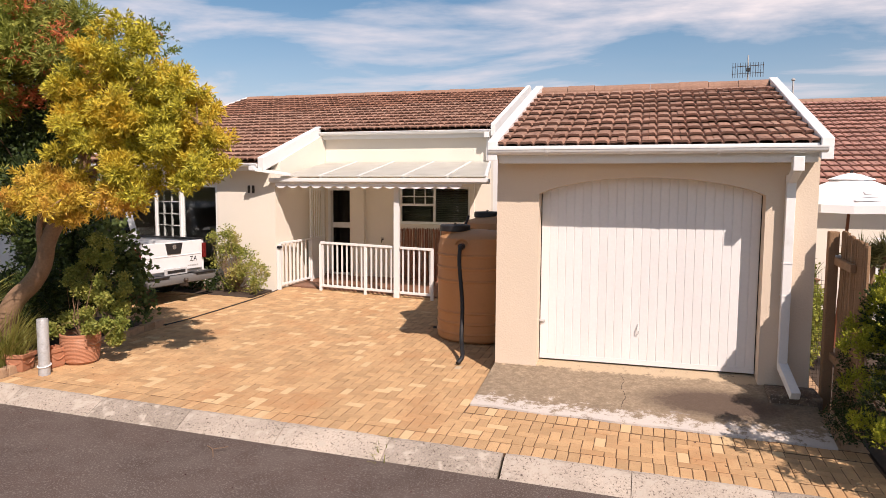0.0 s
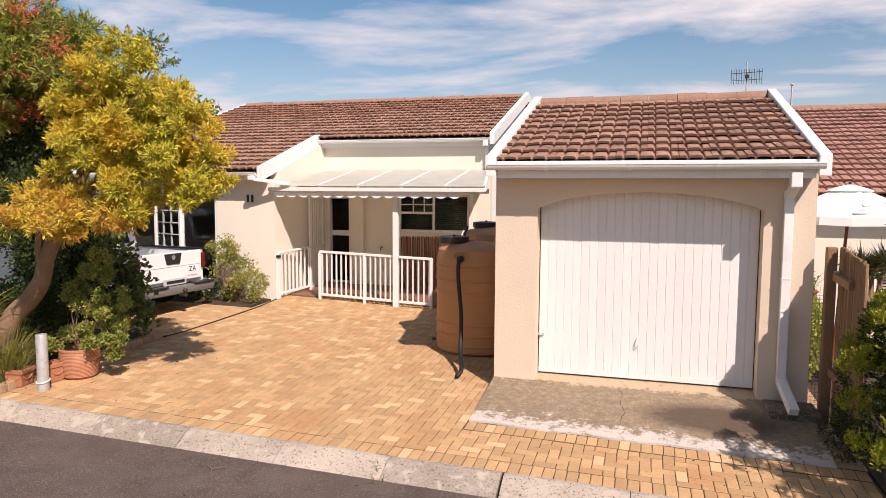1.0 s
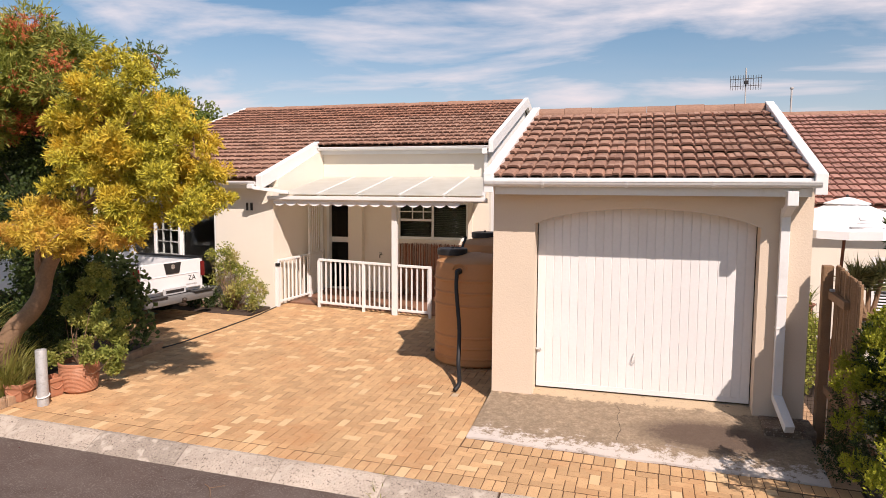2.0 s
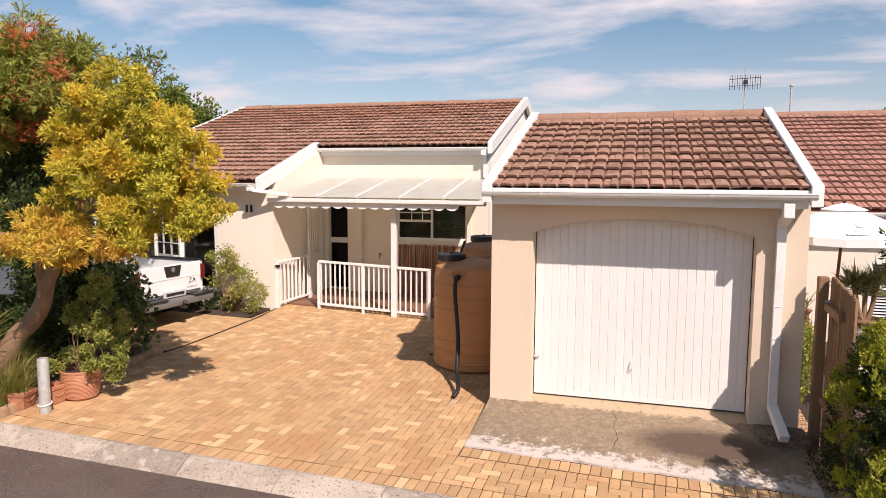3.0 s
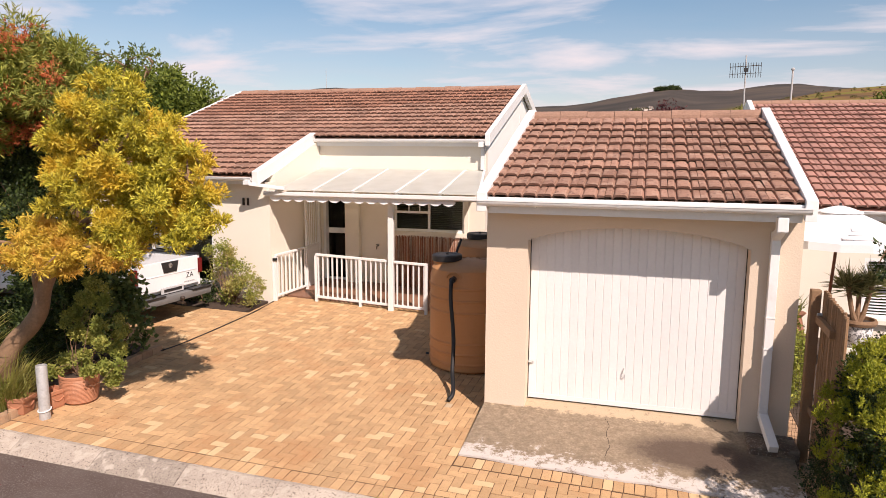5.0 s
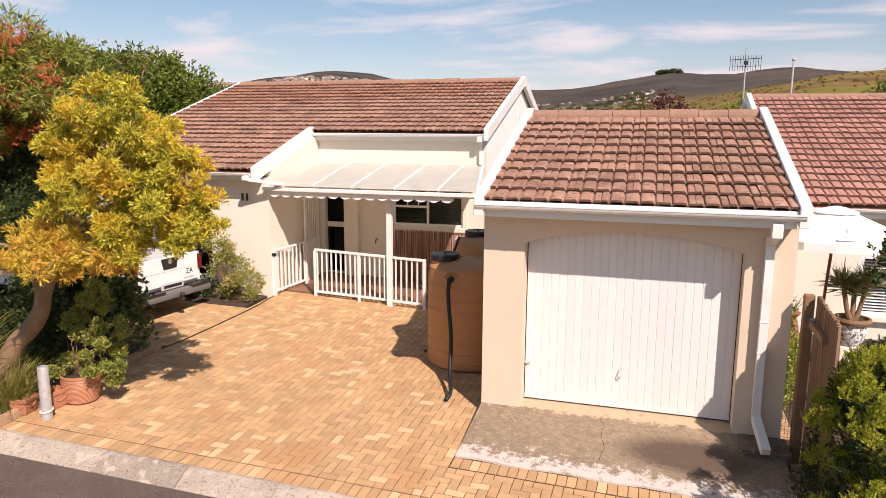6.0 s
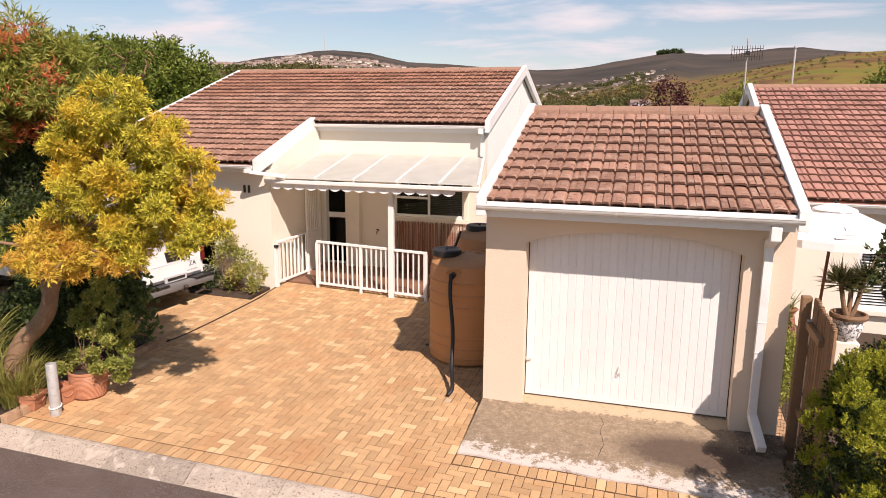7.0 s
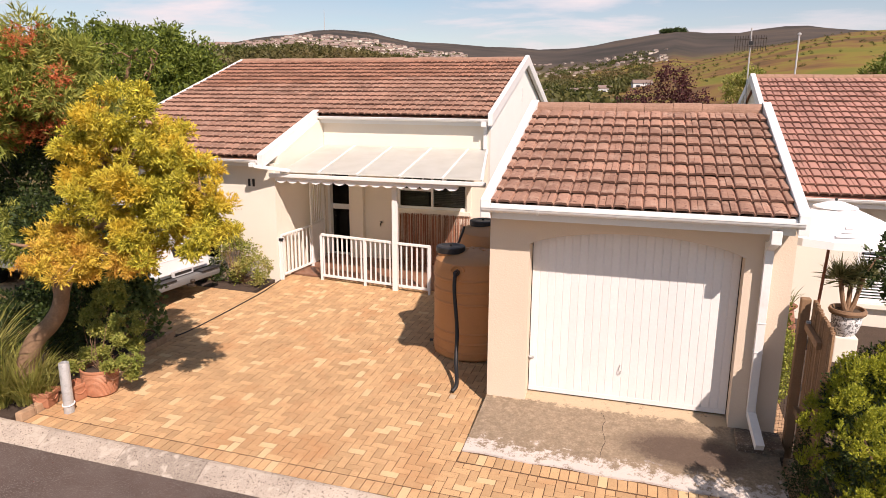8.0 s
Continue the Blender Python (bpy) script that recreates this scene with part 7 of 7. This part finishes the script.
def scatter(name, label, count, spans, size, seed, material, per=26):
    """Far bushes and trees, as loose heaps of leaf clumps."""
    g = np.random.default_rng(seed)
    tips, heads = [], []
    for _ in range(count):
        b0, b1, r0, r1 = spans[g.integers(len(spans))]
        b, r = g.uniform(b0, b1), g.uniform(r0, r1)
        x, y, z = bearing(b, r)
        s = size * g.uniform(0.5, 1.4)
        d = g.normal(0, 1, (per, 3)); d /= np.linalg.norm(d, axis=1)[:, None]
        d[:, 2] = np.abs(d[:, 2])
        tips.append(np.array([x, y, z]) + d * s * np.array([1.0, 1.0, 0.9]) * g.uniform(0.5, 1.0, (per, 1)))
        heads.append(d)
    me = leaves(name, np.concatenate(tips), np.concatenate(heads), 3, size * 0.5, size * 0.2, 0.8, material, seed)
    tagged(new(name, me), label, "trees", kind="stuff")


scatter("far_woods", "dark bushes and trees scattered over the valley", 1500, [(-42, -2, 130, 420), (-42, -14, 300, 900), (-12, 0, 300, 900)], 2.7, 301, LEAF["scrub"])
scatter("near_scrub", "green scrub on the slope behind the houses", 330, [(-14, 6, 45, 130), (-42, -14, 60, 160), (-42, -14, 60, 160)], 1.15, 302, LEAF["scrub"], 30)
scatter("slope_bushes", "small dark bushes dotted over the vineyard slope", 240, [(0, 18, 230, 480)], 0.6, 304, LEAF["scrub"], 16)
scatter("hilltop_trees", "dark clump of trees on the hill crest", 60, [(0.4, 2.1, 1450, 1495)], 4.5, 303, LEAF["dark_shade_leaf"])
x, y, z = bearing(-26.2, 1470)
mast2 = thing("radio_mast", (x, y, z), "thin radio mast on the far hill", "mast")
part("pole", rod(bmesh.new(), (x, y, z - 2), (x, y, z + 40), 0.7, 0.35, 6), M["steel"], mast2)


# ---------------------------------------------------------------- roof tiles, paving bricks, kerb stones
tiles_single(g_slots, g_roof)
tiles_joined(g_back, g_roof, M["tile_joined"], "tiles of the rear slope")
h_slots.sort(key=lambda m: m.translation.y - 0.15 * m.translation.x)
tiles_single(h_slots[:300], h_roof)
tiles_joined(h_slots[300:] + h_back, h_roof, M["tile_joined"], "further roof tiles")

BW = 0.1025
GAP = 0.0078
YO = -0.0255


def brick_mesh(name, lx, ly, material):
    bm = bmesh.new()
    x, y, c = lx / 2 - GAP / 2, ly / 2 - GAP / 2, 0.004
    lo = [bm.verts.new(p) for p in ((-x, -y, -0.03), (x, -y, -0.03), (x, y, -0.03), (-x, y, -0.03))]
    mid = [bm.verts.new(p) for p in ((-x, -y, -0.003), (x, -y, -0.003), (x, y, -0.003), (-x, y, -0.003))]
    hi = [bm.verts.new(p) for p in ((-x + c, -y + c, 0), (x - c, -y + c, 0), (x - c, y - c, 0), (-x + c, y - c, 0))]
    for a, b in ((lo, mid), (mid, hi)):
        for k in range(4):
            bm.faces.new((a[k], a[(k + 1) % 4], b[(k + 1) % 4], b[k]))
    bm.faces.new(hi)
    return finish(name, bm, material)


BRICKS = {("h", 0): brick_mesh("paver", 2 * BW, BW, M["paver"]), ("v", 0): brick_mesh("paver", BW, 2 * BW, M["paver"]),
          ("s", 0): brick_mesh("paver", BW, BW, M["paver"]), ("s", 1): brick_mesh("paver", BW, BW, M["paver_pale"]),
          ("h", 1): brick_mesh("paver", 2 * BW, BW, M["paver_pale"]), ("v", 1): brick_mesh("paver", BW, 2 * BW, M["paver_pale"])}
brng = random.Random(99)
TILT_M = Matrix.Rotation(math.atan(0.027), 4, "X") @ Matrix.Rotation(math.atan(0.022), 4, "Y")


def in_drive(x, y):
    if -5.70 < x < -0.56 and -2.178 < y < (4.2 if x < -1.95 else 5.9):
        return True
    if -0.56 <= x < 3.16 and -2.178 < y < -1.545:
        return True
    return -13 < x <= -5.70 and 0.60 < y < 2.82


slots = []
covered = set()
i0, i1 = int(-13 / BW) - 2, int(3.3 / BW) + 2
j0, j1 = int(-2.2 / BW) - 2, int(6 / BW) + 2
for i in range(i0, i1):
    for j in range(j0, j1):
        k = (i - j) % 4
        if k == 0:
            x, y, o = (i + 1) * BW, (j + 0.5) * BW + YO, "h"
        elif k == 3:
            x, y, o = (i + 0.5) * BW, (j + 1) * BW + YO, "v"
        else:
            continue
        cells = [(i, j), (i + 1, j)] if o == "h" else [(i, j), (i, j + 1)]
        if all(in_drive((p + 0.5) * BW, (q + 0.5) * BW + YO) for p, q in cells):
            slots.append((x, y, o))
            covered.update(cells)
for i in range(i0, i1):
    for j in range(j0, j1):
        if (i, j) not in covered and in_drive((i + 0.5) * BW, (j + 0.5) * BW + YO):
            slots.append(((i + 0.5) * BW, (j + 0.5) * BW + YO, "s"))
for k in range(int(8.9 / BW)):
    slots.append((-5.68 + k * BW, -2.29, "v"))
for k in range(36):
    slots.append((-0.45 + k * BW, -1.44, "v"))
slots.sort(key=lambda s: s[1] if s[0] > -3.2 else s[1] + 20)


def brick_pose(x, y):
    return Matrix.Translation((x, y, G(x, y) + brng.uniform(-0.0025, 0.0025))) @ TILT_M @ Matrix.Rotation(brng.uniform(-0.020, 0.020), 4, "Z") @ Matrix.Rotation(brng.uniform(-0.010, 0.010), 4, "X")


for x, y, o in slots[:300]:
    ob = new("paver", BRICKS[o, 1 if brng.random() < 0.065 else 0])
    ob.parent = driveway
    ob.matrix_basis = brick_pose(x, y)
vs, fs, ms, base = [], [], [], 0
for x, y, o in slots[300:]:
    pale = 1 if brng.random() < 0.065 else 0
    me = BRICKS[o, pale]
    m = brick_pose(x, y)
    vs += [tuple(m @ v.co) for v in me.vertices]
    for p in me.polygons:
        fs.append(tuple(base + q for q in p.vertices)); ms.append(pale)
    base += len(me.vertices)
me = bpy.data.meshes.new("paving")
me.from_pydata(vs, [], fs)
me.materials.append(M["paver_joined"]); me.materials.append(M["paver_pale"])
me.polygons.foreach_set("material_index", ms)
tagged(part("paving", me, None, driveway, "further clay pavers in herringbone"), kind="stuff")

# raised brick edging of the planting bed
edging = thing("bed_edging", (-5.8, -1, G(-5.8, -1)), "low edging of weathered orange bricks along the planting bed", "edging")
for k in range(13):
    y = -2.28 + k * 0.222
    bm = tbox(bmesh.new(), pose(-5.81 + brng.uniform(-.006, .006), y, G(-5.8, y) + 0.03 + brng.uniform(-.006, .006), 0, 0, brng.uniform(-2, 2)), 0.10, 0.214, 0.12, 0.008)
    part("brick", bm, M["edging"], edging)

kerb = thing("kerb", (0, -2.55, G(0, -2.55)), "sloping pitted concrete kerb stones between drive and road", "kerb", kind="structure")
KL = 1.067
for k in range(-14, 16):
    a = -4.168 + k * KL + 0.003
    b = a + KL - 0.006 - (0.02 if k == 3 else 0)
    bm = bmesh.new()
    n = 6
    prof = [(KERB_BACK, -0.2), (KERB_BACK, -0.002), (KERB_BACK - 0.015, 0.010), (KERB_BACK - 0.055, 0.012), (KERB_BACK - 0.11, -0.008), (KERB_FRONT + 0.03, -0.085), (KERB_FRONT, -0.105), (KERB_FRONT, -0.25)]
    rows = []
    for i in range(n + 1):
        x = a + (b - a) * i / n
        chip = 0.012 if i in (0, n) else 0
        rows.append([bm.verts.new((x, y + noise.noise((x * 3, y * 9, k)) * 0.006, G(x, y) + z - (chip if 1 < q < 6 else 0) + noise.noise((x * 4, y * 8, 5)) * 0.006)) for q, (y, z) in enumerate(prof)])
    for r, s in zip(rows, rows[1:]):
        for q in range(len(prof) - 1):
            bm.faces.new((r[q], s[q], s[q + 1], r[q + 1]))
    bm.faces.new(rows[0]); bm.faces.new(rows[-1][::-1])
    part("kerb_stone", bm, M["kerb"], kerb)
